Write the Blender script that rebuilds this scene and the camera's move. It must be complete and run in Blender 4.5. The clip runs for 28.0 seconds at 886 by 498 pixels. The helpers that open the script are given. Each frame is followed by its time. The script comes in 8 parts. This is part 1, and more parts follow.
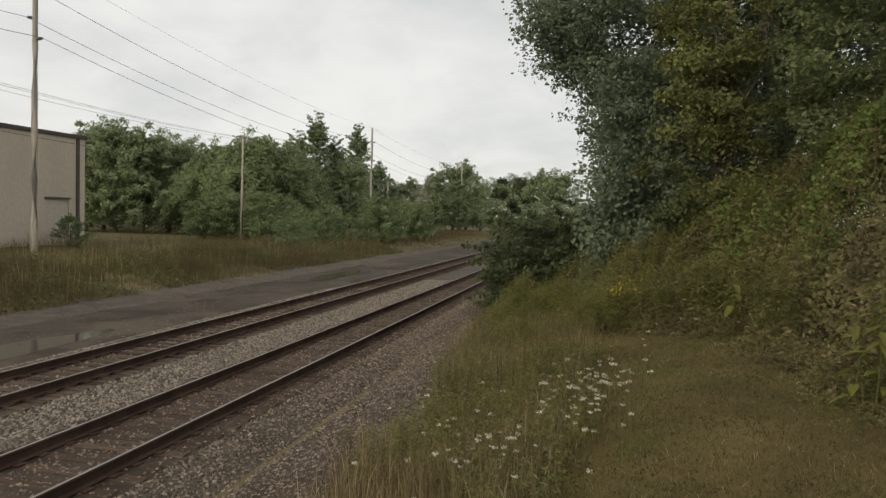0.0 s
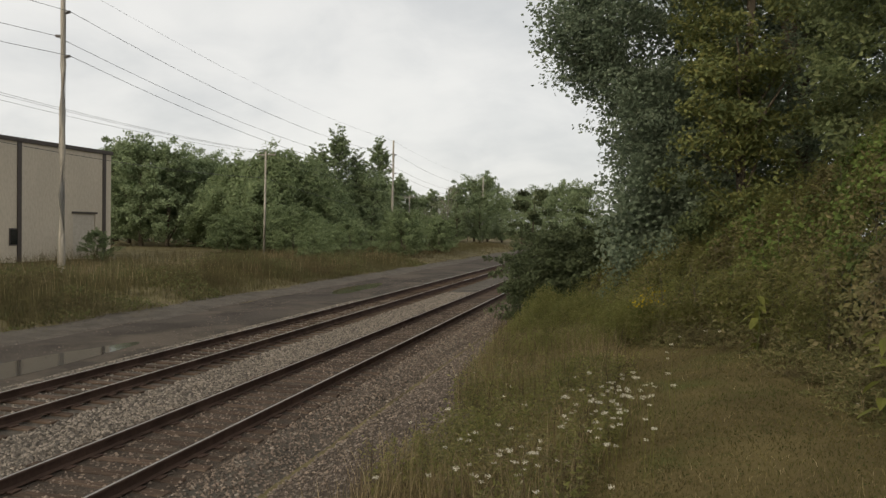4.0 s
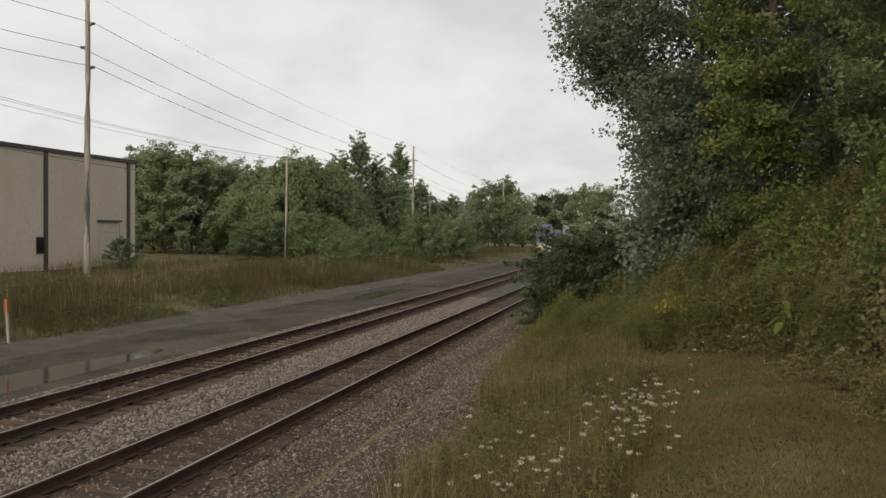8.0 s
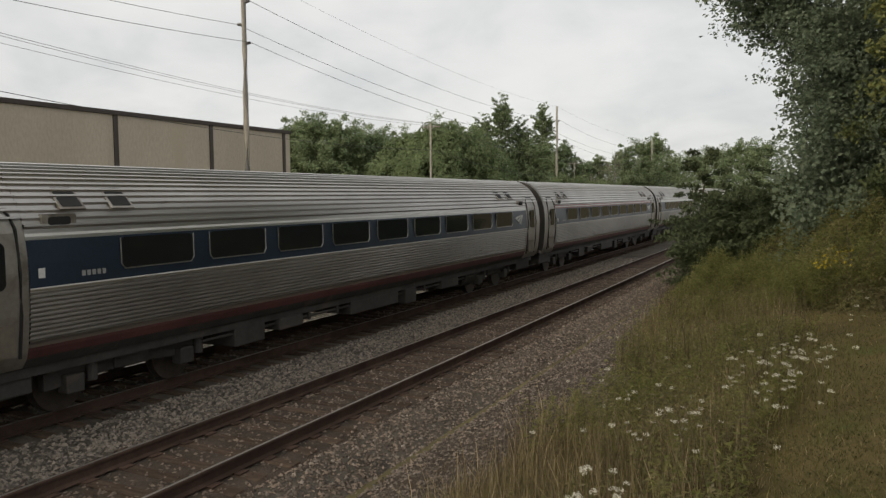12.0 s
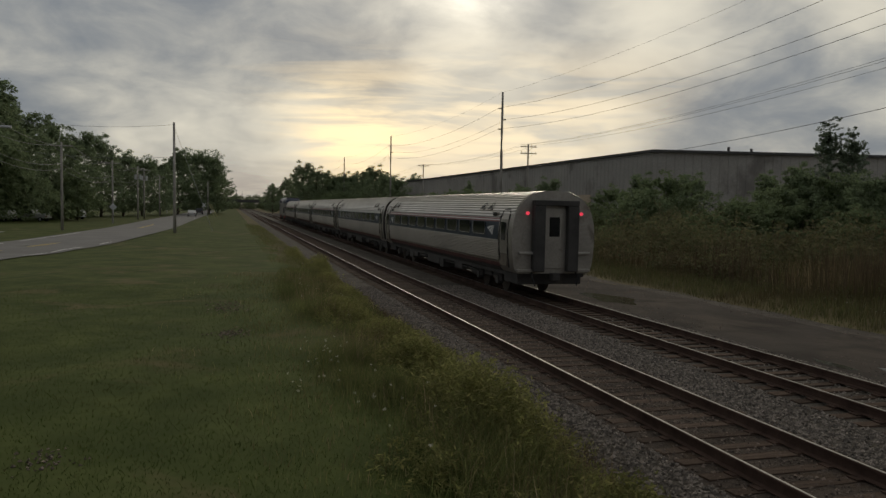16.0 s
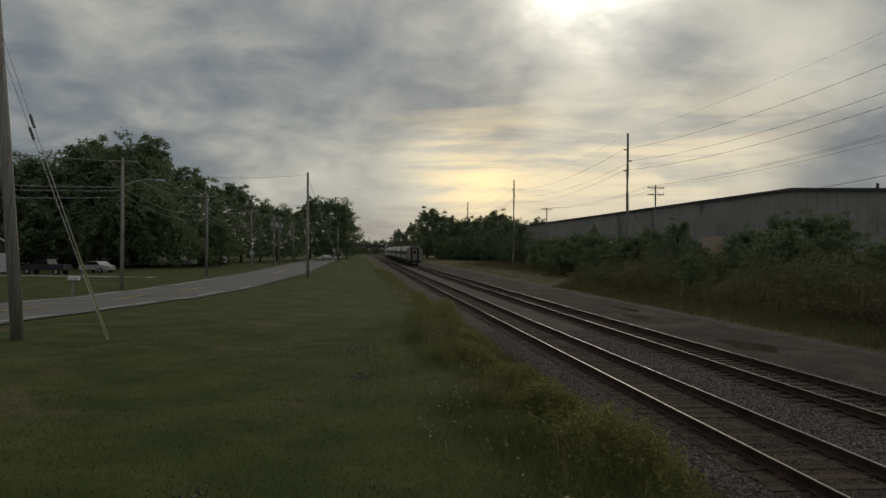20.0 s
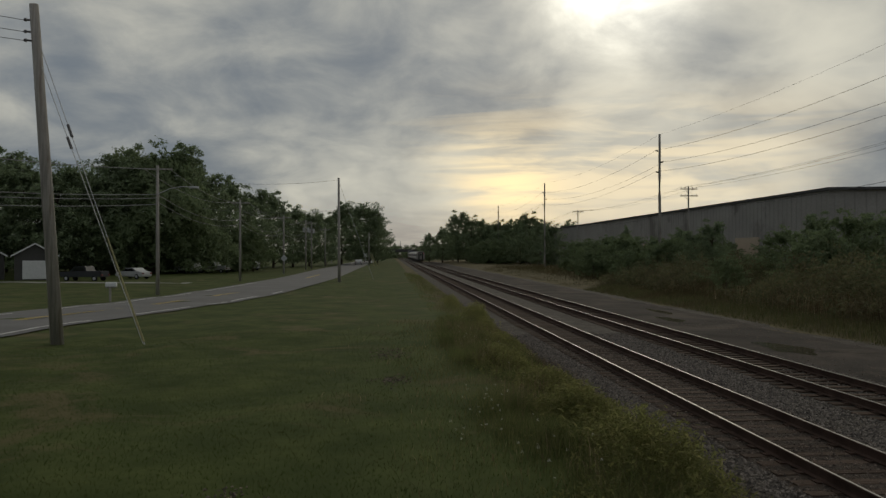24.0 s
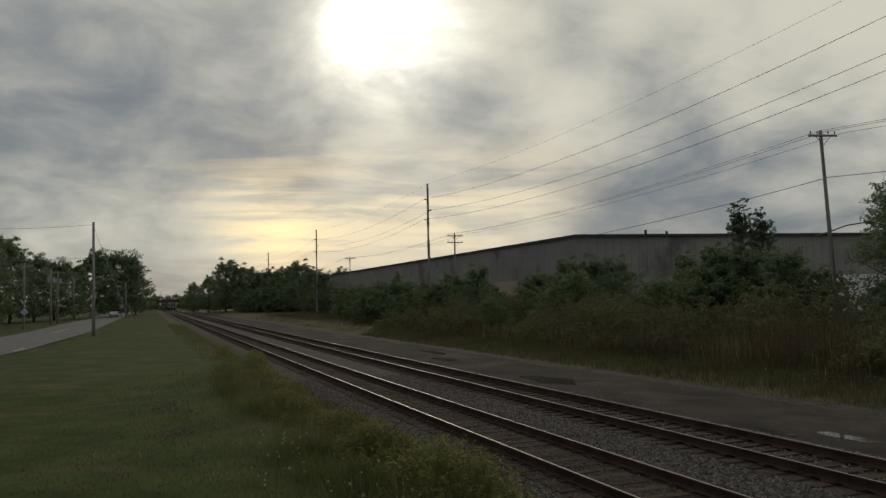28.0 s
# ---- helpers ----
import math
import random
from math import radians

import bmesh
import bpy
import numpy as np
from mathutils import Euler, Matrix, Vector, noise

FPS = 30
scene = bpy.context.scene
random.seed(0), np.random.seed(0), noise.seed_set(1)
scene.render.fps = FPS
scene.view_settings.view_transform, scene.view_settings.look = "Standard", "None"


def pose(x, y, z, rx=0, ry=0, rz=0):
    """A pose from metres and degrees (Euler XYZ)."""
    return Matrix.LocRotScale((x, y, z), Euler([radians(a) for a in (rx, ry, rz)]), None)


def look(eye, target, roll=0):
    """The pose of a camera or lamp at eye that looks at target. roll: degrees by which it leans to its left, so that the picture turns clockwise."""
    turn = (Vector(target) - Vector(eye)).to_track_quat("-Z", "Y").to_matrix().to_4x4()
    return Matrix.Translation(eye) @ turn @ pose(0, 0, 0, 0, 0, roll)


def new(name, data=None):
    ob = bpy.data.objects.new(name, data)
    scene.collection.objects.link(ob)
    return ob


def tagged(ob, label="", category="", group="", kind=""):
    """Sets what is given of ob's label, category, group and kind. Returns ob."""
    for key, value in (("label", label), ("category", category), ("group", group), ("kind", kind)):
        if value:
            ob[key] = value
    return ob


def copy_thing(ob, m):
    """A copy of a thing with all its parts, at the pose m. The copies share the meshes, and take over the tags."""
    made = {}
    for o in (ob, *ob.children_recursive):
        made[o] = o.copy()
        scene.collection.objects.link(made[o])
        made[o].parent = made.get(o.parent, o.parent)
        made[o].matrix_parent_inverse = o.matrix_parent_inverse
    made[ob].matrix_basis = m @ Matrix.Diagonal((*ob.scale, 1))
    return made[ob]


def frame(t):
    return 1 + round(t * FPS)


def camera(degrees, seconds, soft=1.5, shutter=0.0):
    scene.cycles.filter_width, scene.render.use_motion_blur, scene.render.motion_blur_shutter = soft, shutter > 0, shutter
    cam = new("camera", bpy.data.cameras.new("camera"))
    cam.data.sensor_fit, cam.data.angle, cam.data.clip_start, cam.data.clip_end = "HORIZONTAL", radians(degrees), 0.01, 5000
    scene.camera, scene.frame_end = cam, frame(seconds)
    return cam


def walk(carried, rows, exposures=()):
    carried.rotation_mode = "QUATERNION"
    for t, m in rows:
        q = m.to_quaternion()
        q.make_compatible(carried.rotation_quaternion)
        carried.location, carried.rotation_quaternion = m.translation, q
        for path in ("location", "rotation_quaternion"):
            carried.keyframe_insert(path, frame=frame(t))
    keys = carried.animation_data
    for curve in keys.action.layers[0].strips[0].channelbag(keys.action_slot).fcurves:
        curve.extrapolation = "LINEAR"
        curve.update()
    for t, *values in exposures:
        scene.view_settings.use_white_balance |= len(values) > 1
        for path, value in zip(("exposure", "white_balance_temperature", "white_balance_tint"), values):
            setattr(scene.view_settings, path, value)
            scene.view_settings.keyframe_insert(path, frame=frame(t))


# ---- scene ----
cam = camera(60.8, 28.0, soft=1.4)
PATH = [
    (0, pose(-0.15, 0, 3.40, 87.55, -1.46, 12.29)),
    (0.5, pose(-0.14, 0, 3.41, 87.88, -1.09, 12.11)),
    (1, pose(-0.14, 0, 3.41, 87.69, -1.33, 11.81)),
    (1.5, pose(-0.14, 0, 3.41, 87.71, -1.28, 11.74)),
    (2, pose(-0.14, 0, 3.42, 87.55, -1.46, 12.07)),
    (2.5, pose(-0.14, 0, 3.42, 87.64, -1.74, 12.52)),
    (3, pose(-0.14, 0, 3.42, 87.86, -1.57, 12.32)),
    (3.5, pose(-0.13, 0, 3.42, 88.35, -1.21, 13.74)),
    (4.5, pose(-0.13, 0, 3.43, 88.42, -1.08, 13.98)),
    (5.5, pose(-0.13, 0, 3.44, 88.49, -0.95, 14.22)),
    (6, pose(-0.13, 0, 3.44, 88.57, -0.81, 14.07)),
    (6.5, pose(-0.12, 0, 3.44, 88.57, -0.98, 14.04)),
    (7, pose(-0.12, 0, 3.45, 88.68, -0.89, 14.51)),
    (7.5, pose(-0.12, 0, 3.45, 88.71, -0.83, 14.99)),
    (8, pose(-0.12, 0, 3.45, 88.76, -0.63, 15.49)),
    (8.5, pose(-0.13, 0, 3.45, 88.45, -0.19, 16.18)),
    (9, pose(-0.14, 0, 3.45, 88.44, -0.32, 17.63)),
    (9.5, pose(-0.15, 0, 3.46, 88.28, -0.55, 18.93)),
    (10, pose(-0.16, 0, 3.46, 88.00, -0.59, 21.36)),
    (10.5, pose(-0.17, 0, 3.46, 87.27, -0.57, 22.90)),
    (11, pose(-0.17, 0, 3.46, 86.04, -0.12, 24.62)),
    (11.5, pose(-0.12, 0, 3.40, 85.75, 0.64, 24.72)),
    (12, pose(0.02, 0, 3.30, 86.00, 0.55, 26.4)),
    (12.3, pose(0.05, 0, 3.25, 86.60, 0.40, 31.5)),
    (12.6, pose(0.05, 0, 3.25, 87.20, 0.30, 41)),
    (12.8, pose(0.05, 0, 3.25, 87.70, 0.20, 51.5)),
    (13, pose(-0.05, 0, 3.22, 88.10, 0.50, 64.8)),
    (13.1, pose(-0.10, 0, 3.21, 88.20, 0.90, 73.2)),
    (13.2, pose(-0.16, 0, 3.20, 88.20, 1.40, 82.6)),
    (13.3, pose(-0.22, 0, 3.18, 88.00, 2.00, 93.4)),
    (13.4, pose(-0.28, 0, 3.16, 87.70, 2.70, 105.0)),
    (13.5, pose(-0.34, 0, 3.14, 87.20, 3.20, 116.7)),
    (13.6, pose(-0.40, 0, 3.12, 86.50, 2.60, 128.4)),
    (13.7, pose(-0.46, 0, 3.10, 85.90, 1.70, 140.0)),
    (13.8, pose(-0.52, 0, 3.08, 85.45, 0.40, 147.5)),
    (13.9, pose(-0.55, 0, 3.07, 85.15, -0.70, 151.9)),
    (14, pose(-0.55, 0, 3.07, 85.03, -1.25, 154.12)),
    (14.5, pose(-0.49, 0, 3.07, 85.93, -0.84, 155.95)),
    (15, pose(-0.46, 0, 3.09, 86.28, -0.86, 157.56)),
    (15.5, pose(-0.33, 0, 3.16, 86.55, -1.02, 160.74)),
    (16, pose(-0.18, 0, 3.22, 86.86, -1.12, 164.33)),
    (16.5, pose(-0.11, 0, 3.24, 86.89, -0.98, 164.44)),
    (17, pose(-0.13, 0, 3.23, 87.09, -0.90, 165.31)),
    (17.5, pose(-0.12, 0, 3.23, 88.19, -1.00, 167.29)),
    (18, pose(-0.11, 0, 3.24, 88.87, -0.84, 170.56)),
    (18.5, pose(-0.10, 0, 3.24, 89.19, -0.68, 172.38)),
    (19, pose(-0.09, 0, 3.24, 89.45, -0.63, 173.43)),
    (19.5, pose(-0.08, 0, 3.25, 89.97, -0.65, 173.51)),
    (20, pose(-0.07, 0, 3.25, 90.03, -0.61, 173.63)),
    (20.5, pose(-0.07, 0, 3.25, 90.06, -0.53, 174.00)),
    (21.5, pose(-0.08, 0, 3.25, 90.10, -0.43, 174.37)),
    (22.5, pose(-0.08, 0, 3.24, 90.14, -0.34, 174.74)),
    (23, pose(-0.09, 0, 3.24, 90.14, -0.19, 174.95)),
    (23.5, pose(-0.09, 0, 3.24, 90.05, -0.10, 175.55)),
    (24, pose(-0.09, 0, 3.23, 90.32, -0.10, 175.97)),
    (24.5, pose(-0.10, 0, 3.23, 90.32, -0.12, 176.27)),
    (25, pose(-0.10, 0, 3.23, 90.33, -0.08, 176.18)),
    (25.5, pose(-0.00, 0, 3.21, 90.59, -0.02, 175.74)),
    (25.8, pose(0.05, 0, 3.19, 90.89, -0.12, 173.48)),
    (25.9, pose(0.07, 0, 3.19, 91.40, 0.20, 171.20)),
    (26, pose(0.09, 0, 3.18, 92.49, 0.61, 167.84)),
    (26.1, pose(0.11, 0, 3.18, 92.95, 0.90, 162.30)),
    (26.2, pose(0.13, 0, 3.17, 92.75, 1.10, 157.90)),
    (26.3, pose(0.15, 0, 3.17, 92.80, 1.20, 156.40)),
    (26.5, pose(0.19, 0, 3.16, 94.25, 2.17, 156.72)),
    (26.6, pose(0.20, 0, 3.15, 94.10, 2.30, 155.20)),
    (26.7, pose(0.22, 0, 3.15, 93.79, 1.95, 153.56)),
    (27, pose(0.28, 0, 3.14, 93.63, 2.04, 152.87)),
    (27.5, pose(0.33, 0, 3.11, 94.03, 1.71, 157.59)),
    (28, pose(0.38, 0, 3.09, 93.75, 1.15, 158.70)),]
walk(cam, PATH, exposures=[(0, 0.35, 7000, 10), (9.5, 0.3, 6950, 10), (10.4, 0.28, 6950, 10), (11.0, 0.4, 6900, 10), (12.4, 0.25, 6900, 10), (13.5, 0.1, 7000, 10), (13.7, -0.4, 7100, 10),
                           (14.0, -0.85, 7100, 10), (14.5, -0.92, 7000, 10), (15.5, -1.03, 6750, 10), (16.8, -1.1, 6550, 10), (17.8, -1.25, 6500, 9), (20.0, -1.3, 6450, 8), (23.0, -1.28, 6450, 8), (28.0, -1.26, 6450, 8)])


# ---- light: a veiled evening sun behind a broken cloud layer ----
SUN_AZ, SUN_EL = radians(162.6), radians(20.6)
SUN_DIR = Vector((-math.sin(SUN_AZ) * math.cos(SUN_EL), math.cos(SUN_AZ) * math.cos(SUN_EL), math.sin(SUN_EL)))


class Nodes:
    """Short hand for wiring a node tree."""

    def __init__(self, tree):
        self.tree = tree
        tree.nodes.clear()

    def add(self, kind, op="", data="", blend=""):
        node = self.tree.nodes.new(kind)
        if op:
            node.operation = op
        if data:
            node.data_type = data
        if blend:
            node.blend_type = blend
        return node

    def link(self, a, b):
        self.tree.links.new(a, b)

    def put(self, socket, value):
        if isinstance(value, bpy.types.NodeSocket):
            self.link(value, socket)
        else:
            socket.default_value = value

    def math(self, op, a, b=0.0, c=0.0, clamp=False):
        n = self.add("ShaderNodeMath", op=op)
        n.use_clamp = clamp
        for s, v in zip(n.inputs, (a, b, c)):
            self.put(s, v)
        return n.outputs[0]

    def vec(self, op, a, b=(0, 0, 0)):
        n = self.add("ShaderNodeVectorMath", op=op)
        self.put(n.inputs[0], a)
        self.put(n.inputs[1], b)
        return n.outputs["Value"] if op in ("DOT_PRODUCT", "LENGTH") else n.outputs["Vector"]

    def mix(self, f, a, b, blend="MIX"):
        n = self.add("ShaderNodeMix", data="RGBA", blend=blend)
        self.put(n.inputs["Factor"], f)
        self.put(n.inputs["A"], a if not isinstance(a, tuple) or len(a) == 4 else (*a, 1))
        self.put(n.inputs["B"], b if not isinstance(b, tuple) or len(b) == 4 else (*b, 1))
        return n.outputs["Result"]

    def ramp(self, f, stops):
        n = self.add("ShaderNodeValToRGB")
        e = n.color_ramp.elements
        while len(e) < len(stops):
            e.new(0.5)
        for el, (p, c) in zip(e, stops):
            el.position, el.color = p, (*c, 1) if isinstance(c, tuple) else (c, c, c, 1)
        self.put(n.inputs[0], f)
        return n.outputs[0]

    def step(self, v, lo, hi):
        n = self.add("ShaderNodeMapRange")
        n.interpolation_type = "SMOOTHSTEP"
        for s, x in zip(n.inputs, (v, lo, hi, 0.0, 1.0)):
            self.put(s, x)
        return n.outputs[0]

    def noise(self, vector, scale, detail=4.0, rough=0.55, distort=0.0):
        n = self.add("ShaderNodeTexNoise")
        for k, v in (("Vector", vector), ("Scale", scale), ("Detail", detail), ("Roughness", rough), ("Distortion", distort)):
            self.put(n.inputs[k], v)
        return n.outputs["Fac"]

    def xyz(self, v):
        n = self.add("ShaderNodeSeparateXYZ")
        self.put(n.inputs[0], v)
        return n.outputs

    def join(self, x, y, z):
        n = self.add("ShaderNodeCombineXYZ")
        for s, v in zip(n.inputs, (x, y, z)):
            self.put(s, v)
        return n.outputs[0]


def build_sky():
    world = bpy.data.worlds.new("evening_sky")
    scene.world = world
    world.use_nodes = True
    k = Nodes(world.node_tree)
    way = k.add("ShaderNodeTexCoord").outputs["Generated"]
    way = k.vec("NORMALIZE", way)
    x, y, z = k.xyz(way)
    sky = k.add("ShaderNodeTexSky")
    sky.sky_type, sky.sun_disc, sky.sun_elevation, sky.sun_rotation = "NISHITA", False, SUN_EL, 2 * math.pi - SUN_AZ
    clear = k.mix(1.0, sky.outputs[0], (0.09, 0.09, 0.09), "MULTIPLY")
    # cloud sheet seen in perspective
    up = k.math("ADD", k.math("MAXIMUM", z, 0.0), 0.36)
    sheet = k.join(k.math("DIVIDE", x, up), k.math("DIVIDE", y, up), 0.37)
    big = k.noise(k.vec("ADD", sheet, (1.7, 0.4, 0.0)), 1.35, 4.0, 0.52, 0.15)
    fine = k.noise(k.vec("ADD", sheet, (4.1, 2.7, 0.0)), 4.2, 7.0, 0.58, 0.35)
    cover = k.math("ADD", k.math("MULTIPLY", big, 0.62), k.math("MULTIPLY", fine, 0.38))
    cover = k.math("ADD", cover, k.math("MULTIPLY", k.vec("DOT_PRODUCT", way, (-0.10, -0.02, 0.0)), 1.0))
    for az, el, sharp, amount in ((178, 15, 80, -0.09), (188, 14, 70, -0.06), (200, 16, 40, -0.015), (146, 6.0, 260, -0.23), (194, 19, 80, -0.05), (155.6, 13.8, 380, -0.19), (149, 20.5, 300, -0.18), (141, 15.5, 260, -0.17), (137, 6.0, 120, -0.19), (126, 8.0, 100, -0.13), (168, 12.5, 700, -0.07), (163, 9.5, 700, -0.05), (161, 16, 500, -0.05),
                                  (172, 5.5, 420, 0.13), (172.5, 12.0, 260, -0.10), (180, 11, 260, -0.06), (164.5, 8.2, 500, 0.06), (144, 19, 420, 0.05), (198, 9, 70, -0.11), (12, 14, 60, -0.05), (28, 20, 90, -0.04)):
        d = (-math.sin(radians(az)) * math.cos(radians(el)), math.cos(radians(az)) * math.cos(radians(el)), math.sin(radians(el)))
        lump = k.math("POWER", k.math("MAXIMUM", k.vec("DOT_PRODUCT", way, d), 0.0), float(sharp))
        cover = k.math("ADD", cover, k.math("MULTIPLY", lump, amount))
    thin = k.step(cover, 0.29, 0.665)
    toward = k.math("MAXIMUM", k.vec("DOT_PRODUCT", way, tuple(SUN_DIR)), 0.0)
    side = k.math("POWER", k.math("ADD", k.math("MULTIPLY", k.vec("DOT_PRODUCT", way, (SUN_DIR.x, SUN_DIR.y, 0.0)), 0.5), 0.5), 2.0)
    # sheet colours: pale away from the sun, slate and cream towards it
    away = k.mix(thin, (0.475, 0.505, 0.54), (0.675, 0.695, 0.715))
    near = k.mix(thin, (0.375, 0.43, 0.50), (1.58, 1.50, 1.26))
    cloud = k.mix(k.step(side, 0.25, 0.72), away, near)
    # light low over the horizon under the sheet
    low = k.math("MULTIPLY", k.math("MULTIPLY", k.step(z, 0.24, 0.06), k.step(z, -0.01, 0.05)), k.step(toward, 0.925, 0.985))
    streak = k.noise(k.join(k.math("MULTIPLY", x, 3.0), k.math("MULTIPLY", y, 3.0), k.math("MULTIPLY", z, 26.0)), 1.5, 6.0, 0.58, 0.6)
    gold = k.mix(k.step(streak, 0.38, 0.60), (0.66, 0.64, 0.60), (2.9, 2.2, 1.2))
    cloud = k.mix(k.math("MULTIPLY", low, 0.6), cloud, gold)
    glow = k.math("ADD", k.math("MULTIPLY", k.math("POWER", toward, 260.0), 0.6), k.math("MULTIPLY", k.math("POWER", toward, 30.0), 0.12))
    ragged = k.math("ADD", toward, k.math("ADD", k.math("MULTIPLY", k.math("SUBTRACT", fine, 0.55), 0.009), k.math("MULTIPLY", k.math("SUBTRACT", big, 0.5), 0.010)))
    disc = k.math("MULTIPLY", k.math("POWER", k.math("MINIMUM", ragged, 1.0), 430.0), k.math("ADD", 0.2, k.math("MULTIPLY", fine, 6.0)))
    light = k.math("ADD", glow, disc)
    break_way = (-math.sin(radians(171.0)) * math.cos(radians(4.8)), math.cos(radians(171.0)) * math.cos(radians(4.8)), math.sin(radians(4.8)))
    rift = k.math("POWER", k.math("MAXIMUM", k.vec("DOT_PRODUCT", way, break_way), 0.0), 460.0)
    rift = k.math("MULTIPLY", rift, k.math("ADD", 0.25, k.step(streak, 0.35, 0.62)))
    cloud = k.mix(k.math("MULTIPLY", rift, 0.62, clamp=True), cloud, (3.4, 2.55, 1.3))
    cloud = k.mix(1.0, cloud, k.mix(1.0, (1.0, 0.95, 0.82), k.join(light, light, light), "MULTIPLY"), "ADD")
    haze = k.math("MULTIPLY", k.step(z, 0.075, 0.015), k.math("MULTIPLY", k.step(side, 0.3, 0.8), k.math("ADD", 0.25, k.math("MULTIPLY", k.step(streak, 0.62, 0.40), 0.55))))
    cloud = k.mix(haze, cloud, (0.66, 0.62, 0.60))
    ground = k.step(z, -0.02, -0.06)
    cloud = k.mix(ground, cloud, (0.10, 0.10, 0.085))
    out = k.mix(0.93, clear, cloud)
    bg = k.add("ShaderNodeBackground")
    k.link(out, bg.inputs[0])
    bg.inputs[1].default_value = 1.0
    k.link(bg.outputs[0], k.add("ShaderNodeOutputWorld").inputs[0])


build_sky()
sun = new("sun", bpy.data.lights.new("sun", "SUN"))
sun.data.energy, sun.data.angle, sun.data.color = 0.7, radians(12), (1.0, 0.9, 0.74)
sun.matrix_world = look((0, 0, 60), Vector((0, 0, 60)) - SUN_DIR)


# ---- materials ----
def material(name, base, rough=0.7, metal=0.0, vary=0.25, scale=3.0, fine=40.0, bump=0.15, bump_size=0.01, per_object=0.0,
             per_island=0.0, tint=None, stain=None, stain_at=(0.55, 0.7), stretch=(1, 1, 1), spec=0.5, translucent=0.0):
    """A surface with variation at two scales, grain relief and, if given, stains of another colour."""
    m = bpy.data.materials.new(name)
    m.use_nodes = True
    k = Nodes(m.node_tree)
    p = k.add("ShaderNodeBsdfPrincipled")
    at = k.add("ShaderNodeTexCoord").outputs["Object"]
    at = k.vec("MULTIPLY", at, stretch)
    large = k.noise(at, scale, 5.0, 0.6)
    small = k.noise(at, fine, 4.0, 0.65)
    dark = tuple(c * (1 - vary) for c in base)
    bright = tuple(min(1.0, c * (1 + vary)) for c in base)
    if tint:
        bright = tint
    colour = k.mix(k.step(large, 0.3, 0.7), dark, bright)
    colour = k.mix(k.math("MULTIPLY", k.step(small, 0.35, 0.7), 0.35), colour, tuple(c * 0.6 for c in base))
    if stain:
        where = k.noise(k.vec("ADD", at, (7.3, 1.9, 4.4)), scale * 0.7, 6.0, 0.65, 0.5)
        colour = k.mix(k.step(where, *stain_at), colour, stain)
    if per_object:
        r = k.add("ShaderNodeObjectInfo").outputs["Random"]
        colour = k.mix(1.0, colour, k.ramp(r, [(0, 1 - per_object), (1, 1 + per_object * 0.6)]), "MULTIPLY")
    if per_island:
        r = k.add("ShaderNodeNewGeometry").outputs["Random Per Island"]
        colour = k.mix(1.0, colour, k.ramp(r, [(0, 1 - per_island), (1, 1 + per_island * 0.6)]), "MULTIPLY")
    k.link(colour, p.inputs["Base Color"])
    p.inputs["Metallic"].default_value = metal
    p.inputs["Specular IOR Level"].default_value = spec
    k.link(k.math("ADD", rough - 0.08, k.math("MULTIPLY", small, 0.16), clamp=True), p.inputs["Roughness"])
    if bump:
        b = k.add("ShaderNodeBump")
        b.inputs["Strength"].default_value, b.inputs["Distance"].default_value = bump, bump_size
        k.link(small, b.inputs["Height"])
        k.link(b.outputs[0], p.inputs["Normal"])
    out = k.add("ShaderNodeOutputMaterial")
    if translucent:
        t = k.add("ShaderNodeBsdfTranslucent")
        k.link(colour, t.inputs[0])
        s = k.add("ShaderNodeMixShader")
        s.inputs[0].default_value = translucent
        k.link(p.outputs[0], s.inputs[1])
        k.link(t.outputs[0], s.inputs[2])
        k.link(s.outputs[0], out.inputs[0])
    else:
        k.link(p.outputs[0], out.inputs[0])
    return m


def leaf_material(name, stops, rough=0.55, translucent=0.42, patch=None, patch_scale=0.5):
    """Leaves or blades: each one takes its own colour from stops; patches drift towards another colour."""
    m = bpy.data.materials.new(name)
    m.use_nodes = True
    k = Nodes(m.node_tree)
    r = k.add("ShaderNodeNewGeometry").outputs["Random Per Island"]
    colour = k.ramp(r, stops)
    at = k.add("ShaderNodeTexCoord").outputs["Object"]
    if patch:
        f = k.step(k.noise(at, patch_scale, 3.0, 0.55), 0.48, 0.66)
        colour = k.mix(k.math("MULTIPLY", f, 0.75), colour, patch)
    soft = k.noise(at, 1.3, 2.0, 0.5)
    colour = k.mix(1.0, colour, k.ramp(soft, [(0.3, 0.75), (0.7, 1.2)]), "MULTIPLY")
    p = k.add("ShaderNodeBsdfPrincipled")
    p.inputs["Roughness"].default_value = rough
    p.inputs["Specular IOR Level"].default_value = 0.18
    k.link(colour, p.inputs["Base Color"])
    t = k.add("ShaderNodeBsdfTranslucent")
    k.link(colour, t.inputs[0])
    s = k.add("ShaderNodeMixShader")
    s.inputs[0].default_value = translucent
    k.link(p.outputs[0], s.inputs[1])
    k.link(t.outputs[0], s.inputs[2])
    k.link(s.outputs[0], k.add("ShaderNodeOutputMaterial").inputs[0])
    return m


def glowing(name, colour, strength):
    m = bpy.data.materials.new(name)
    m.use_nodes = True
    k = Nodes(m.node_tree)
    e = k.add("ShaderNodeEmission")
    e.inputs[0].default_value, e.inputs[1].default_value = (*colour, 1), strength
    k.link(e.outputs[0], k.add("ShaderNodeOutputMaterial").inputs[0])
    return m


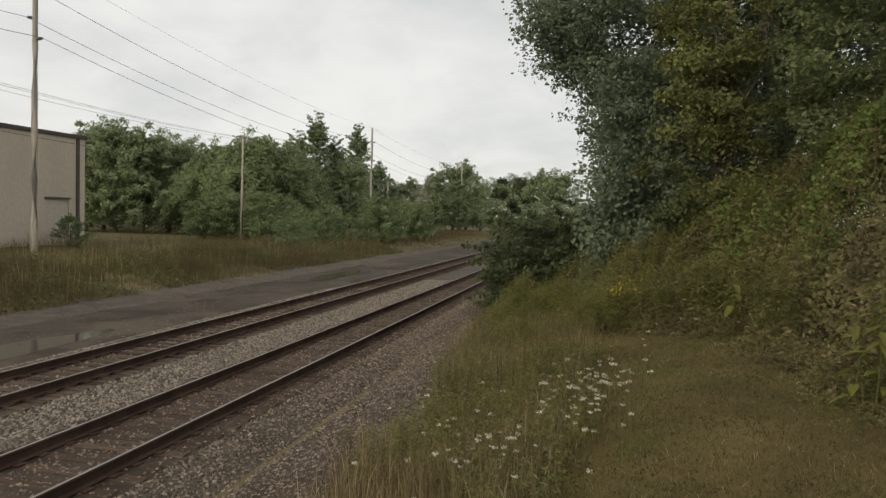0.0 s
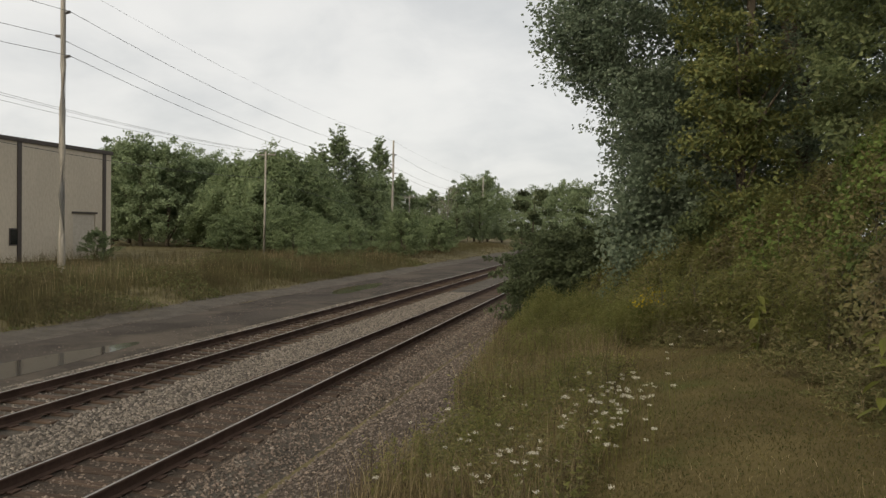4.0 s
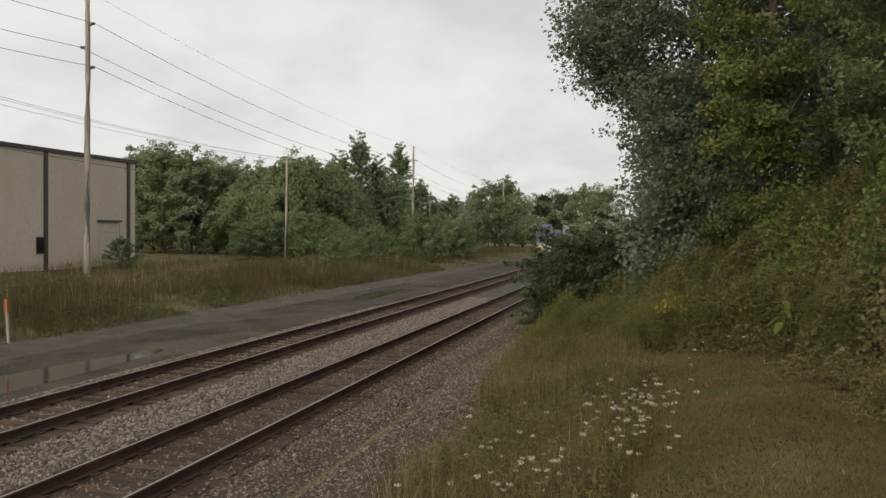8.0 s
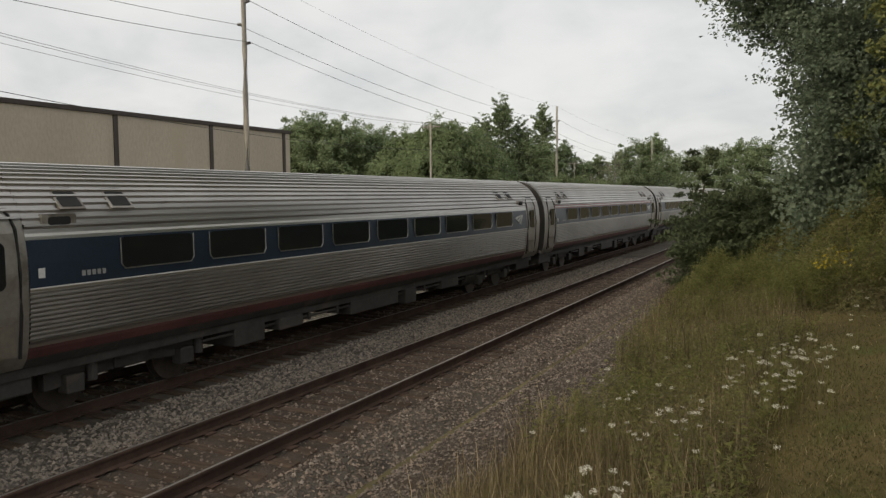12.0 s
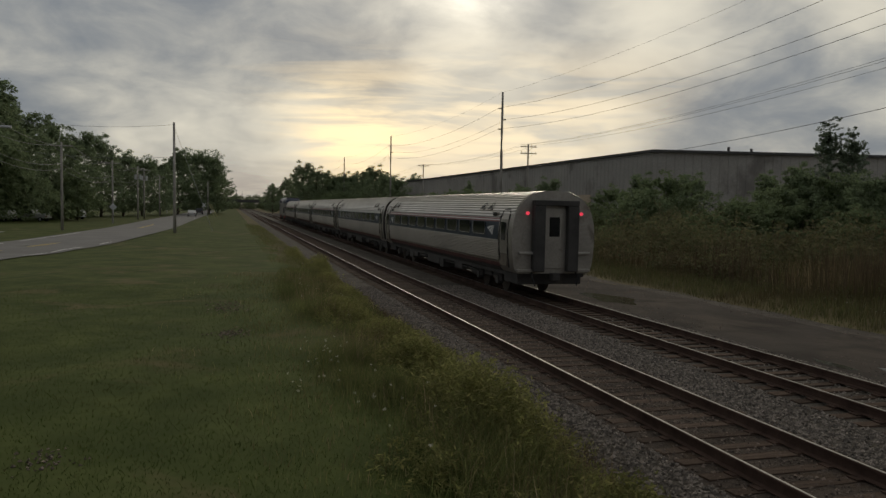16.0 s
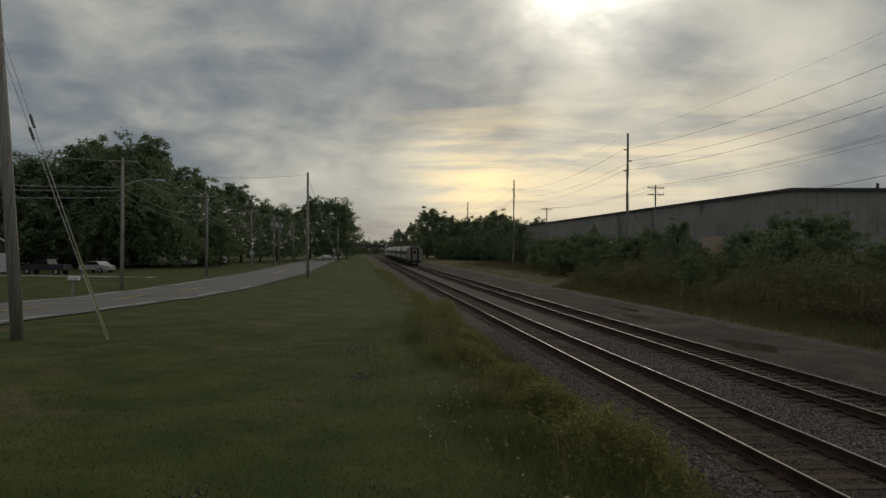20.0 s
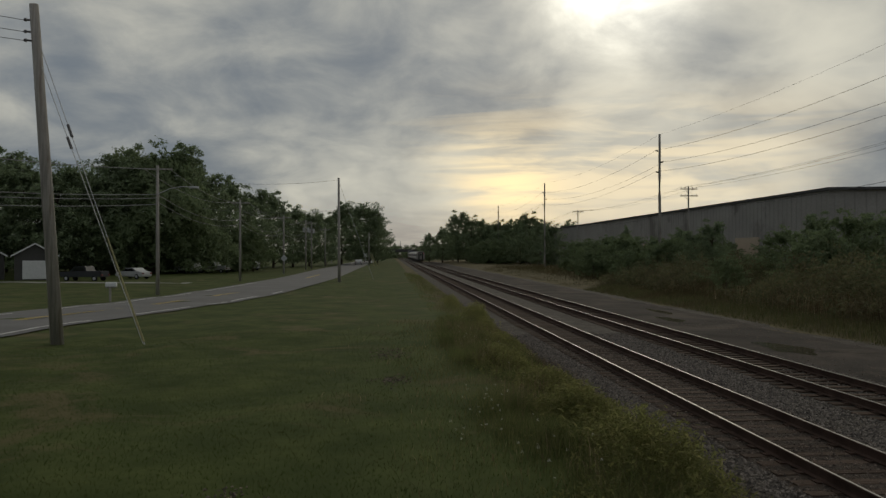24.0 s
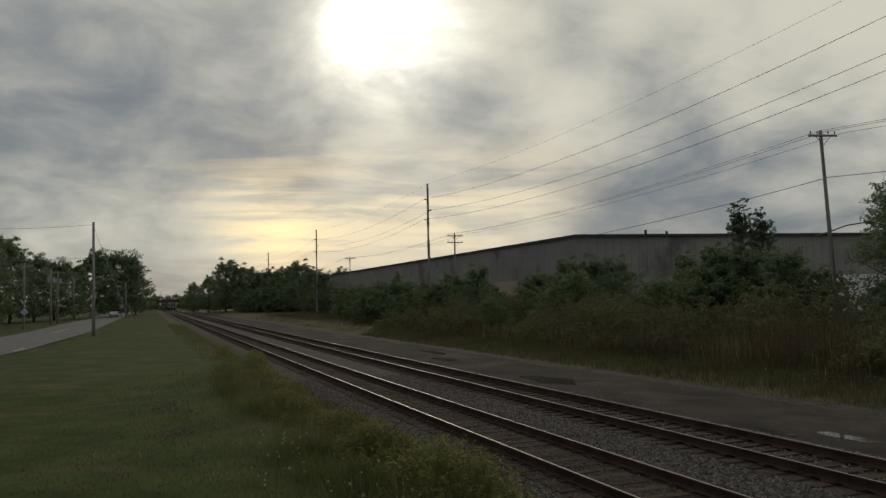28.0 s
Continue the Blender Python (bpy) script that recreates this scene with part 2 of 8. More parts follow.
SOILED_BED = material("soiled_ballast_bed", (0.072, 0.057, 0.046), 0.95, vary=0.3, scale=1.5, fine=22, bump=1.0, bump_size=0.04, spec=0.12, stain=(0.07, 0.05, 0.035))
SOIL = material("soil_and_thatch", (0.125, 0.105, 0.055), 0.95, vary=0.35, scale=0.5, fine=9, bump=0.6, bump_size=0.06, stain=(0.09, 0.07, 0.045), spec=0.1)
TURF = material("mown_turf", (0.058, 0.079, 0.021), 0.95, vary=0.22, scale=0.5, fine=2.2, bump=0.1, bump_size=0.05, tint=(0.086, 0.104, 0.031), stain=(0.115, 0.100, 0.048), stain_at=(0.51, 0.69), spec=0.08)
TURF_WORN = material("worn_turf", (0.105, 0.082, 0.038), 0.95, vary=0.25, scale=0.6, fine=14, bump=0.7, bump_size=0.05, tint=(0.135, 0.108, 0.050), stain=(0.072, 0.078, 0.026), stain_at=(0.5, 0.68), spec=0.08)
GRAVEL = material("ballast_bed", (0.088, 0.076, 0.063), 0.9, vary=0.3, scale=1.2, fine=16, bump=1.0, spec=0.2, bump_size=0.05, stain=(0.09, 0.075, 0.055))
STONE = material("ballast_stone", (0.204, 0.174, 0.147), 0.85, vary=0.2, scale=6, fine=50, per_island=0.7, bump=0.3)
STONE_BROWN = material("soiled_ballast_stone", (0.170, 0.131, 0.105), 0.9, vary=0.25, scale=6, fine=50, per_island=0.7, bump=0.3)
STONE_EDGE = material("dull_verge_stone", (0.152, 0.127, 0.109), 0.95, vary=0.3, scale=6, fine=50, per_island=0.75, bump=0.3, spec=0.2)
TIE = material("weathered_tie_wood", (0.088, 0.062, 0.047), 0.9, vary=0.35, scale=2.0, fine=18, stretch=(1, 6, 6), per_object=0.35, bump=0.5, bump_size=0.01, stain=(0.115, 0.088, 0.068), spec=0.08)
RUST = material("rusty_rail_side", (0.074, 0.048, 0.038), 0.9, spec=0.10, vary=0.3, scale=2.0, fine=30, bump=0.3, bump_size=0.004)
STEEL = material("polished_rail_head", (0.34, 0.325, 0.30), 0.46, 0.9, vary=0.12, scale=1.0, fine=20, bump=0.05)
ASPHALT = material("worn_asphalt", (0.062, 0.053, 0.046), 0.92, vary=0.3, scale=0.35, fine=24, bump=0.7, spec=0.06, bump_size=0.015, stain=(0.098, 0.082, 0.067), stain_at=(0.46, 0.66))
ROAD = material("grey_road_asphalt", (0.14, 0.136, 0.132), 0.85, vary=0.15, scale=0.3, fine=20, bump=0.3, bump_size=0.01, stain=(0.115, 0.11, 0.105))
LINE_WHITE = material("worn_white_paint", (0.62, 0.61, 0.58), 0.8, vary=0.15, scale=1.5, fine=12, stain=(0.25, 0.24, 0.23), stain_at=(0.58, 0.7))
LINE_YELLOW = material("worn_yellow_paint", (0.50, 0.36, 0.07), 0.8, vary=0.15, scale=1.5, fine=12, stain=(0.22, 0.19, 0.12), stain_at=(0.55, 0.7))
POLE = material("grey_pole_wood", (0.34, 0.315, 0.28), 0.85, vary=0.3, scale=1.2, fine=14, stretch=(8, 8, 0.5), per_object=0.15, bump=0.5, bump_size=0.012, stain=(0.22, 0.18, 0.145))
WIRE_GREY = material("weathered_grey_cable", (0.24, 0.24, 0.24), 0.7, vary=0.1, bump=0)
WIRE = material("dark_cable", (0.05, 0.05, 0.052), 0.6, vary=0.1, bump=0)
INSULATOR = material("grey_insulator", (0.16, 0.15, 0.15), 0.35, vary=0.1, bump=0)
TAN = material("tan_wall_panel", (0.50, 0.435, 0.345), 0.75, vary=0.06, scale=0.25, fine=6, per_object=0.05, bump=0.1, stain=(0.45, 0.38, 0.29), stain_at=(0.58, 0.8), stretch=(1, 1, 0.4))
TRIM = material("dark_brown_metal_trim", (0.055, 0.042, 0.035), 0.6, vary=0.15, bump=0.05)
DIAPHRAGM = material("dusty_rubber", (0.050, 0.047, 0.044), 0.8, vary=0.3, scale=1.5, fine=14, bump=0.1)
DOOR_TAN = material("roller_door_paint", (0.46, 0.41, 0.34), 0.6, vary=0.08, bump=0.05)
SIDING = material("grey_metal_siding", (0.345, 0.328, 0.302), 0.7, spec=0.25, vary=0.1, scale=0.2, fine=5, bump=0.1, per_object=0.06, stain=(0.185, 0.172, 0.158))
SIDING_PALE = material("pale_metal_siding", (0.46, 0.36, 0.26), 0.6, vary=0.1, scale=0.3, fine=5, bump=0.1)
ROOFING = material("dark_roofing", (0.07, 0.068, 0.066), 0.8, vary=0.2, scale=0.5, bump=0.2)
WHITE = material("white_paint", (0.74, 0.74, 0.72), 0.55, vary=0.06, bump=0.05)
BARK = material("tree_bark", (0.11, 0.088, 0.065), 0.95, vary=0.35, scale=2, fine=20, stretch=(3, 3, 0.6), bump=0.8, bump_size=0.03)
BARK_PALE = material("pale_bare_wood", (0.27, 0.245, 0.21), 0.9, vary=0.25, scale=2, fine=20, bump=0.4)


def water_material():
    m = bpy.data.materials.new("puddle_water")
    m.use_nodes = True
    k = Nodes(m.node_tree)
    p = k.add("ShaderNodeBsdfPrincipled")
    p.inputs["Base Color"].default_value = (0.05, 0.044, 0.037, 1)
    p.inputs["Roughness"].default_value = 0.07
    p.inputs["IOR"].default_value = 1.33
    p.inputs["Specular IOR Level"].default_value = 0.5
    at = k.add("ShaderNodeTexCoord").outputs["Object"]
    b = k.add("ShaderNodeBump")
    b.inputs["Strength"].default_value, b.inputs["Distance"].default_value = 0.03, 0.01
    k.link(k.noise(at, 6.0, 3.0), b.inputs["Height"])
    k.link(b.outputs[0], p.inputs["Normal"])
    k.link(p.outputs[0], k.add("ShaderNodeOutputMaterial").inputs[0])
    return m


WATER = water_material()


# ---- mesh helpers ----
def from_arrays(name, verts, faces, mat, parent=None, label="", smooth=False):
    """One mesh object out of vertex and face arrays; all faces have as many corners as the array is wide."""
    verts = np.asarray(verts, dtype=np.float32).reshape(-1, 3)
    faces = np.asarray(faces, dtype=np.int32)
    me = bpy.data.meshes.new(name)
    n, w = faces.shape
    me.vertices.add(len(verts))
    me.vertices.foreach_set("co", verts.ravel())
    me.loops.add(n * w)
    me.loops.foreach_set("vertex_index", faces.ravel())
    me.polygons.add(n)
    me.polygons.foreach_set("loop_start", np.arange(0, n * w, w, dtype=np.int32))
    me.polygons.foreach_set("loop_total", np.full(n, w, dtype=np.int32))
    me.polygons.foreach_set("use_smooth", np.full(n, smooth, dtype=bool))
    me.update(calc_edges=True)
    me.materials.append(mat)
    ob = new(name, me)
    if parent is not None:
        ob.parent = parent
    if label:
        ob["label"] = label
    return ob


def part(name, bm, mat, parent, label="", smooth=False):
    """Links a bmesh as one mesh object under a thing or a part."""
    me = bpy.data.meshes.new(name)
    if smooth:
        for f in bm.faces:
            f.smooth = True
    bm.normal_update()
    bm.to_mesh(me)
    bm.free()
    for one in (mat if isinstance(mat, list) else [mat]):
        me.materials.append(one)
    ob = new(name, me)
    if parent is not None:
        ob.parent = parent
    if label:
        ob["label"] = label
    return ob


def thing(name, m, label, category, group="", kind=""):
    """An empty at a thing's base that carries its parts."""
    ob = new(name)
    ob.matrix_basis = m
    return tagged(ob, label, category, group, kind)


def box(x0, x1, y0, y1, z0, z1, bevel=0.0, bm=None):
    bm = bm or bmesh.new()
    made = bmesh.ops.create_cube(bm, size=1.0)["verts"]
    for v in made:
        v.co = Vector(((x0 + x1) / 2 + v.co.x * (x1 - x0), (y0 + y1) / 2 + v.co.y * (y1 - y0), (z0 + z1) / 2 + v.co.z * (z1 - z0)))
    if bevel:
        edges = list({e for v in made for e in v.link_edges})
        bmesh.ops.bevel(bm, geom=edges, offset=bevel, segments=2, affect="EDGES", profile=0.5)
    return bm


def rod(a, b, r0, r1=None, sides=8, bm=None, caps=True):
    """A straight tapered round bar from a to b."""
    bm = bm or bmesh.new()
    a, b = Vector(a), Vector(b)
    r1 = r0 if r1 is None else r1
    turn = (b - a).to_track_quat("Z", "Y").to_matrix()
    rings = []
    for p, r in ((a, r0), (b, r1)):
        rings.append([bm.verts.new(p + turn @ Vector((r * math.cos(2 * math.pi * i / sides), r * math.sin(2 * math.pi * i / sides), 0))) for i in range(sides)])
    for i in range(sides):
        bm.faces.new((rings[0][i], rings[0][(i + 1) % sides], rings[1][(i + 1) % sides], rings[1][i]))
    if caps:
        bm.faces.new(rings[0][::-1])
        bm.faces.new(rings[1])
    return bm


def tube(points, radii, sides=6, bm=None):
    """A bent tapered tube along points."""
    bm = bm or bmesh.new()
    points = [Vector(p) for p in points]
    rings = []
    for i, p in enumerate(points):
        way = points[min(i + 1, len(points) - 1)] - points[max(i - 1, 0)]
        turn = way.to_track_quat("Z", "Y").to_matrix()
        r = radii[i] if isinstance(radii, (list, tuple)) else radii
        rings.append([bm.verts.new(p + turn @ Vector((r * math.cos(2 * math.pi * j / sides), r * math.sin(2 * math.pi * j / sides), 0))) for j in range(sides)])
    for a, b in zip(rings, rings[1:]):
        for j in range(sides):
            bm.faces.new((a[j], a[(j + 1) % sides], b[(j + 1) % sides], b[j]))
    bm.faces.new(rings[0][::-1])
    bm.faces.new(rings[-1])
    return bm


def prism(outline, axis, lo, hi, bm=None):
    """An outline in the two other axes, pushed from lo to hi along axis ('x', 'y' or 'z')."""
    bm = bm or bmesh.new()
    put = {"x": lambda a, b, t: (t, a, b), "y": lambda a, b, t: (a, t, b), "z": lambda a, b, t: (a, b, t)}[axis]
    r0 = [bm.verts.new(put(a, b, lo)) for a, b in outline]
    r1 = [bm.verts.new(put(a, b, hi)) for a, b in outline]
    n = len(outline)
    for i in range(n):
        bm.faces.new((r0[i], r0[(i + 1) % n], r1[(i + 1) % n], r1[i]))
    bm.faces.new(r0[::-1])
    bm.faces.new(r1)
    bmesh.ops.recalc_face_normals(bm, faces=bm.faces)
    return bm


def smoothstep(v, lo, hi):
    t = np.clip((np.asarray(v, dtype=float) - lo) / (hi - lo), 0, 1)
    return t * t * (3 - 2 * t)


# ---- the ground: trackbed, verge, lawn and the land beyond ----
NEAR_TRACK, FAR_TRACK, GAUGE = -7.36, -11.39, 1.505
BED = -0.42


def ground_z(x, y):
    """Height of the land: a flat trackbed, a low far field, and a lawn that rises to a bank beside the thicket."""
    x, y = np.asarray(x, dtype=float), np.asarray(y, dtype=float)
    far = smoothstep(-x, 19.2, 24.0) * 0.42
    lawn = smoothstep(x, -5.6, -2.6) * (0.62 - 0.2 * smoothstep(-y, 30, 60))
    bank = smoothstep(x, -3.0, 2.0) * smoothstep(y, -7.0, 9.0) * (1 - smoothstep(y, 90, 150)) * (1 - smoothstep(x, 40, 90)) * 0.95
    rough = 0.04 * np.sin(x * 0.9 + 1.3) * np.sin(y * 0.7) * (smoothstep(x, -4.6, -2.0) + smoothstep(-x, 19.4, 22.0))
    drive = smoothstep(x, 6.0, 9.0) * smoothstep(-y, 20, 28) * 0.14
    return BED + far + lawn + bank + rough - drive


def grid_lines(spans):
    out = []
    for lo, hi, n in spans:
        out += list(np.linspace(lo, hi, n, endpoint=False))
    return np.array(out + [spans[-1][1]])


def build_ground():
    xs = grid_lines([(-4000, -400, 6), (-400, -60, 14), (-60, -24, 12), (-24, -18, 12), (-18, -6, 6), (-6, 3, 80), (3, 14, 60), (14, 60, 12), (60, 400, 10), (400, 4000, 6)])
    ys = grid_lines([(-4000, -400, 6), (-400, -90, 14), (-90, -30, 24), (-30, 40, 400), (40, 120, 24), (120, 400, 10), (400, 4000, 6)])
    gx, gy = np.meshgrid(xs, ys)
    verts = np.stack([gx, gy, ground_z(gx, gy)], -1).reshape(-1, 3)
    w, h = len(xs), len(ys)
    i = (np.arange(h - 1)[:, None] * w + np.arange(w - 1)[None, :]).ravel()
    faces = np.stack([i, i + 1, i + w + 1, i + w], -1)
    ob = from_arrays("ground", verts, faces, SOIL, smooth=True)
    ob.data.materials.append(TURF)
    ob.data.materials.append(TURF_WORN)
    mid = verts[faces].mean(1)
    wob = np.array([noise.noise(Vector((a * 0.35, b * 0.35, 7.0))) + 0.22 * noise.noise(Vector((a * 1.6, b * 1.6, 9.0))) if abs(a) < 60 and abs(b) < 60 else 0.0 for a, b in mid[:, :2]])
    wob = wob + np.random.default_rng(5).normal(0, 0.07, len(wob))
    turf = (mid[:, 0] > -2.9 + 1.4 * wob) & (mid[:, 1] < 40)
    ob.data.polygons.foreach_set("material_index", (turf.astype(np.int32) + (turf & (mid[:, 1] > 1.0 + 5.0 * wob))).astype(np.int32))
    tagged(ob, "grassy ground along a railway line", "ground", kind="structure")


def strip(name, edge_a, edge_b, mat, lift, label, category, kind="structure", skirt=0.0):
    """A band of ground between two edges given as rows of (x, y)."""
    a, b = np.array(edge_a, dtype=float), np.array(edge_b, dtype=float)
    n = len(a)
    verts = np.concatenate([np.column_stack([a, ground_z(a[:, 0], a[:, 1]) + lift]), np.column_stack([b, ground_z(b[:, 0], b[:, 1]) + lift])])
    i = np.arange(n - 1)
    faces = np.stack([i, i + 1, i + n + 1, i + n], -1)
    ob = from_arrays(name, verts, faces, mat)
    return tagged(ob, label, category, kind=kind)


def wavy(base, ys, amount, seed):
    return np.column_stack([[base + amount * noise.noise(Vector((seed, y * 0.16, 0))) + 0.4 * amount * noise.noise(Vector((seed, y * 0.7, 3))) for y in ys], ys])


def build_ballast():
    """The stone bed that carries both tracks, with shoulders."""
    ys = grid_lines([(-700, -90, 12), (-90, 90, 90), (90, 420, 10)])
    rows = [(-13.95, -0.44), (-13.3, -0.27), (-12.9, -0.225), (-10.1, -0.225), (-9.5, -0.25), (-8.8, -0.225), (-5.95, -0.225), (-5.55, -0.27), (-4.85, -0.43)]
    verts = np.array([(x + (0.12 * noise.noise(Vector((x, y * 0.4, 0))) if j in (0, 8) else 0), y, z) for y in ys for j, (x, z) in enumerate(rows)])
    w = len(rows)
    i = (np.arange(len(ys) - 1)[:, None] * w + np.arange(w - 1)[None, :]).ravel()
    bed = from_arrays("ballast_bed", verts, np.stack([i, i + 1, i + w + 1, i + w], -1), GRAVEL)
    soil = np.array([(x + (0.06 * noise.noise(Vector((x, y * 0.9, 5))) if j in (0, 3) else 0), y, z) for y in ys for j, (x, z) in enumerate([(-8.72, -0.221), (-8.45, -0.202), (-6.25, -0.202), (-5.98, -0.221)])])
    i = (np.arange(len(ys) - 1)[:, None] * 4 + np.arange(3)[None, :]).ravel()
    from_arrays("soiled_bed", soil, np.stack([i, i + 1, i + 5, i + 4], -1), SOILED_BED, bed, "brown soiled stone between the near rails")
    tagged(bed, "grey crushed-stone bed under two railway tracks", "gravel bed", kind="structure")
    return bed


STONE_V = np.array([(1, 0, 0), (-1, 0, 0), (0, 1, 0), (0, -1, 0), (0, 0, 1), (0, 0, -0.8)], dtype=float)
STONE_F = np.array([(0, 2, 4), (2, 1, 4), (1, 3, 4), (3, 0, 4), (2, 0, 5), (1, 2, 5), (3, 1, 5), (0, 3, 5)])


def stones(name, pts, size, mat, parent, rng):
    """Many angular stones, joined."""
    n = len(pts)
    scale = size * rng.uniform(0.55, 1.25, (n, 1, 1)) * rng.uniform(0.7, 1.2, (n, 1, 3))
    v = STONE_V[None] * scale + rng.normal(0, size * 0.22, (n, 6, 3))
    a = rng.uniform(0, 6.28, n)
    c, s = np.cos(a)[:, None], np.sin(a)[:, None]
    v = np.stack([v[..., 0] * c - v[..., 1] * s, v[..., 0] * s + v[..., 1] * c, v[..., 2] * 0.8], -1) + pts[:, None]
    f = STONE_F[None] + (np.arange(n) * 6)[:, None, None]
    ob = from_arrays(name, v.reshape(-1, 3), f.reshape(-1, 3), mat, parent)
    return tagged(ob, kind="stuff")


def bed_z(x):
    return np.interp(x, [-13.95, -13.3, -12.9, -10.1, -9.5, -8.8, -5.95, -5.55, -4.85], [-0.44, -0.27, -0.225, -0.225, -0.25, -0.225, -0.225, -0.27, -0.43])


def build_stones(bed):
    rng = np.random.default_rng(5)

    def cover(n, x0, x1, y0, y1):
        x = rng.uniform(x0, x1, n)
        y = rng.uniform(y0, y1, n)
        z = np.where((x > -8.6) & (x < -6.1), -0.199, bed_z(x) + 0.006)
        return np.column_stack([x, y, z])

    far = np.concatenate([cover(34000, -10.15, -8.65, -32, 42), cover(6500, -13.9, -12.75, -26, 36), cover(19000, -6.05, -4.85, -32, 3), cover(1500, -6.05, -4.85, 3, 38), cover(7000, -12.1, -10.7, -22, 36)])
    stones("crushed_stone", far, 0.036, STONE, bed, rng)
    stones("soiled_stone", np.concatenate([cover(16000, -6.05, -4.75, 3, 38), cover(8500, -8.0, -6.7, -28, 36), cover(3000, -8.9, -8.2, -28, 36), cover(3500, -6.55, -5.9, -28, 36)]), 0.028, STONE_BROWN, bed, rng)
    grit = np.column_stack([rng.uniform(-18.9, -13.6, 6500), rng.uniform(-40, 55, 6500), np.full(6500, BED + 0.012)])
    grit = grit[np.array([noise.noise(Vector((a * 0.4, b * 0.25, 2.2))) for a, b in grit[:, :2]]) > -0.05]
    side = np.column_stack([rng.uniform(-20.9, -18.3, 5000), rng.uniform(3, 60, 5000), np.zeros(5000)])
    side[:, 2] = ground_z(side[:, 0], side[:, 1]) + 0.012
    stones("field_edge_stone", side, 0.03, STONE_EDGE, bed, rng)
    stones("loose_grit", grit, 0.022, STONE_BROWN, bed, rng)
    edge = np.column_stack([-4.95 + 2.3 * rng.uniform(0, 1, 21000) ** 1.1, rng.uniform(3, 34, 21000), np.zeros(21000)])
    edge = edge[rng.uniform(0, 1, len(edge)) < verge_stone(edge[:, 0], edge[:, 1]) + 0.1]
    edge[:, 2] = ground_z(edge[:, 0], edge[:, 1]) + 0.006
    edge_pick = rng.uniform(0, 1, len(edge)) < 0.62 + 0.3 * smoothstep(edge[:, 0], -4.9, -3.4)
    stones("soiled_edge_stone", edge[edge_pick], 0.03, STONE_EDGE, bed, rng)
    stones("edge_stone", edge[~edge_pick], 0.034, STONE_BROWN, bed, rng)
    stray = np.column_stack([rng.uniform(-4.9, -4.2, 900), rng.uniform(-25, 30, 900), np.zeros(900)])
    stray[:, 2] = ground_z(stray[:, 0], stray[:, 1]) + 0.01
    stones("stray_stone", stray, 0.03, STONE, bed, rng)


def rail_mesh(name):
    """A flat-bottomed rail of unit section, head up at z = 0, running along y."""
    half = [(0.0, -0.178), (0.075, -0.178), (0.075, -0.166), (0.012, -0.148), (0.010, -0.052), (0.035, -0.042), (0.037, -0.012), (0.030, -0.003)]
    outline = [(x, z) for x, z in half[1:]] + [(-x, z) for x, z in half[::-1][:-1]]
    return prism(outline, "y", -700, 420)


def build_track(x, label):
    track = thing("railway_track", pose(x, 0, 0), label, "railway track", "tracks side by side", "structure")
    for side in (-1, 1):
        bm = rail_mesh("rail")
        bmesh.ops.translate(bm, verts=bm.verts, vec=(side * GAUGE / 2, 0, 0))
        rail = part("rail", bm, RUST, track, "rust-brown steel rail")
        bm = box(side * GAUGE / 2 - 0.018, side * GAUGE / 2 + 0.018, -700, 420, -0.006, 0.001)
        part("running_surface", bm, STEEL, rail, "polished bright rail top")
    # ties: the near ones each a part, the rest joined
    rng = random.Random(int(-x * 10))
    kinds = []
    for j in range(4):
        bm = box(-1.28, 1.28, -0.11, 0.11, -0.14, 0.0, 0.012)
        for v in bm.verts:
            v.co += Vector((rng.uniform(-0.012, 0.012), rng.uniform(-0.008, 0.008), rng.uniform(-0.006, 0.006)))
        bm.normal_update()
        me = bpy.data.meshes.new("tie")
        bm.to_mesh(me)
        bm.free()
        me.materials.append(TIE)
        kinds.append(me)
    pitch = 0.52
    plates = bmesh.new()
    for i in range(-80, 110):
        ob = new("tie", kinds[rng.randrange(4)])
        ob.parent = track
        dx, dy, turn = rng.uniform(-0.05, 0.05), rng.uniform(-0.03, 0.03), rng.uniform(-1.2, 1.2)
        ob.matrix_basis = pose(dx, i * pitch + dy, -0.186 + rng.uniform(-0.012, 0.0), 0, 0, turn)
        for side in (-1, 1):
            c = side * GAUGE / 2
            box(c - 0.17, c + 0.17, i * pitch + dy - 0.09, i * pitch + dy + 0.09, -0.19, -0.172, bm=plates)
    part("tie_plate", plates, RUST, track, "rusty steel plates under the rails")
    tagged(track.children[-1], kind="stuff")
    rest = bmesh.new()
    for i in list(range(-420, -80)) + list(range(110, 330)):
        box(-1.28, 1.28, i * pitch - 0.11, i * pitch + 0.11, -0.3, -0.19, bm=rest)
    tagged(part("distant_tie", rest, TIE, track), kind="stuff")


build_ground()


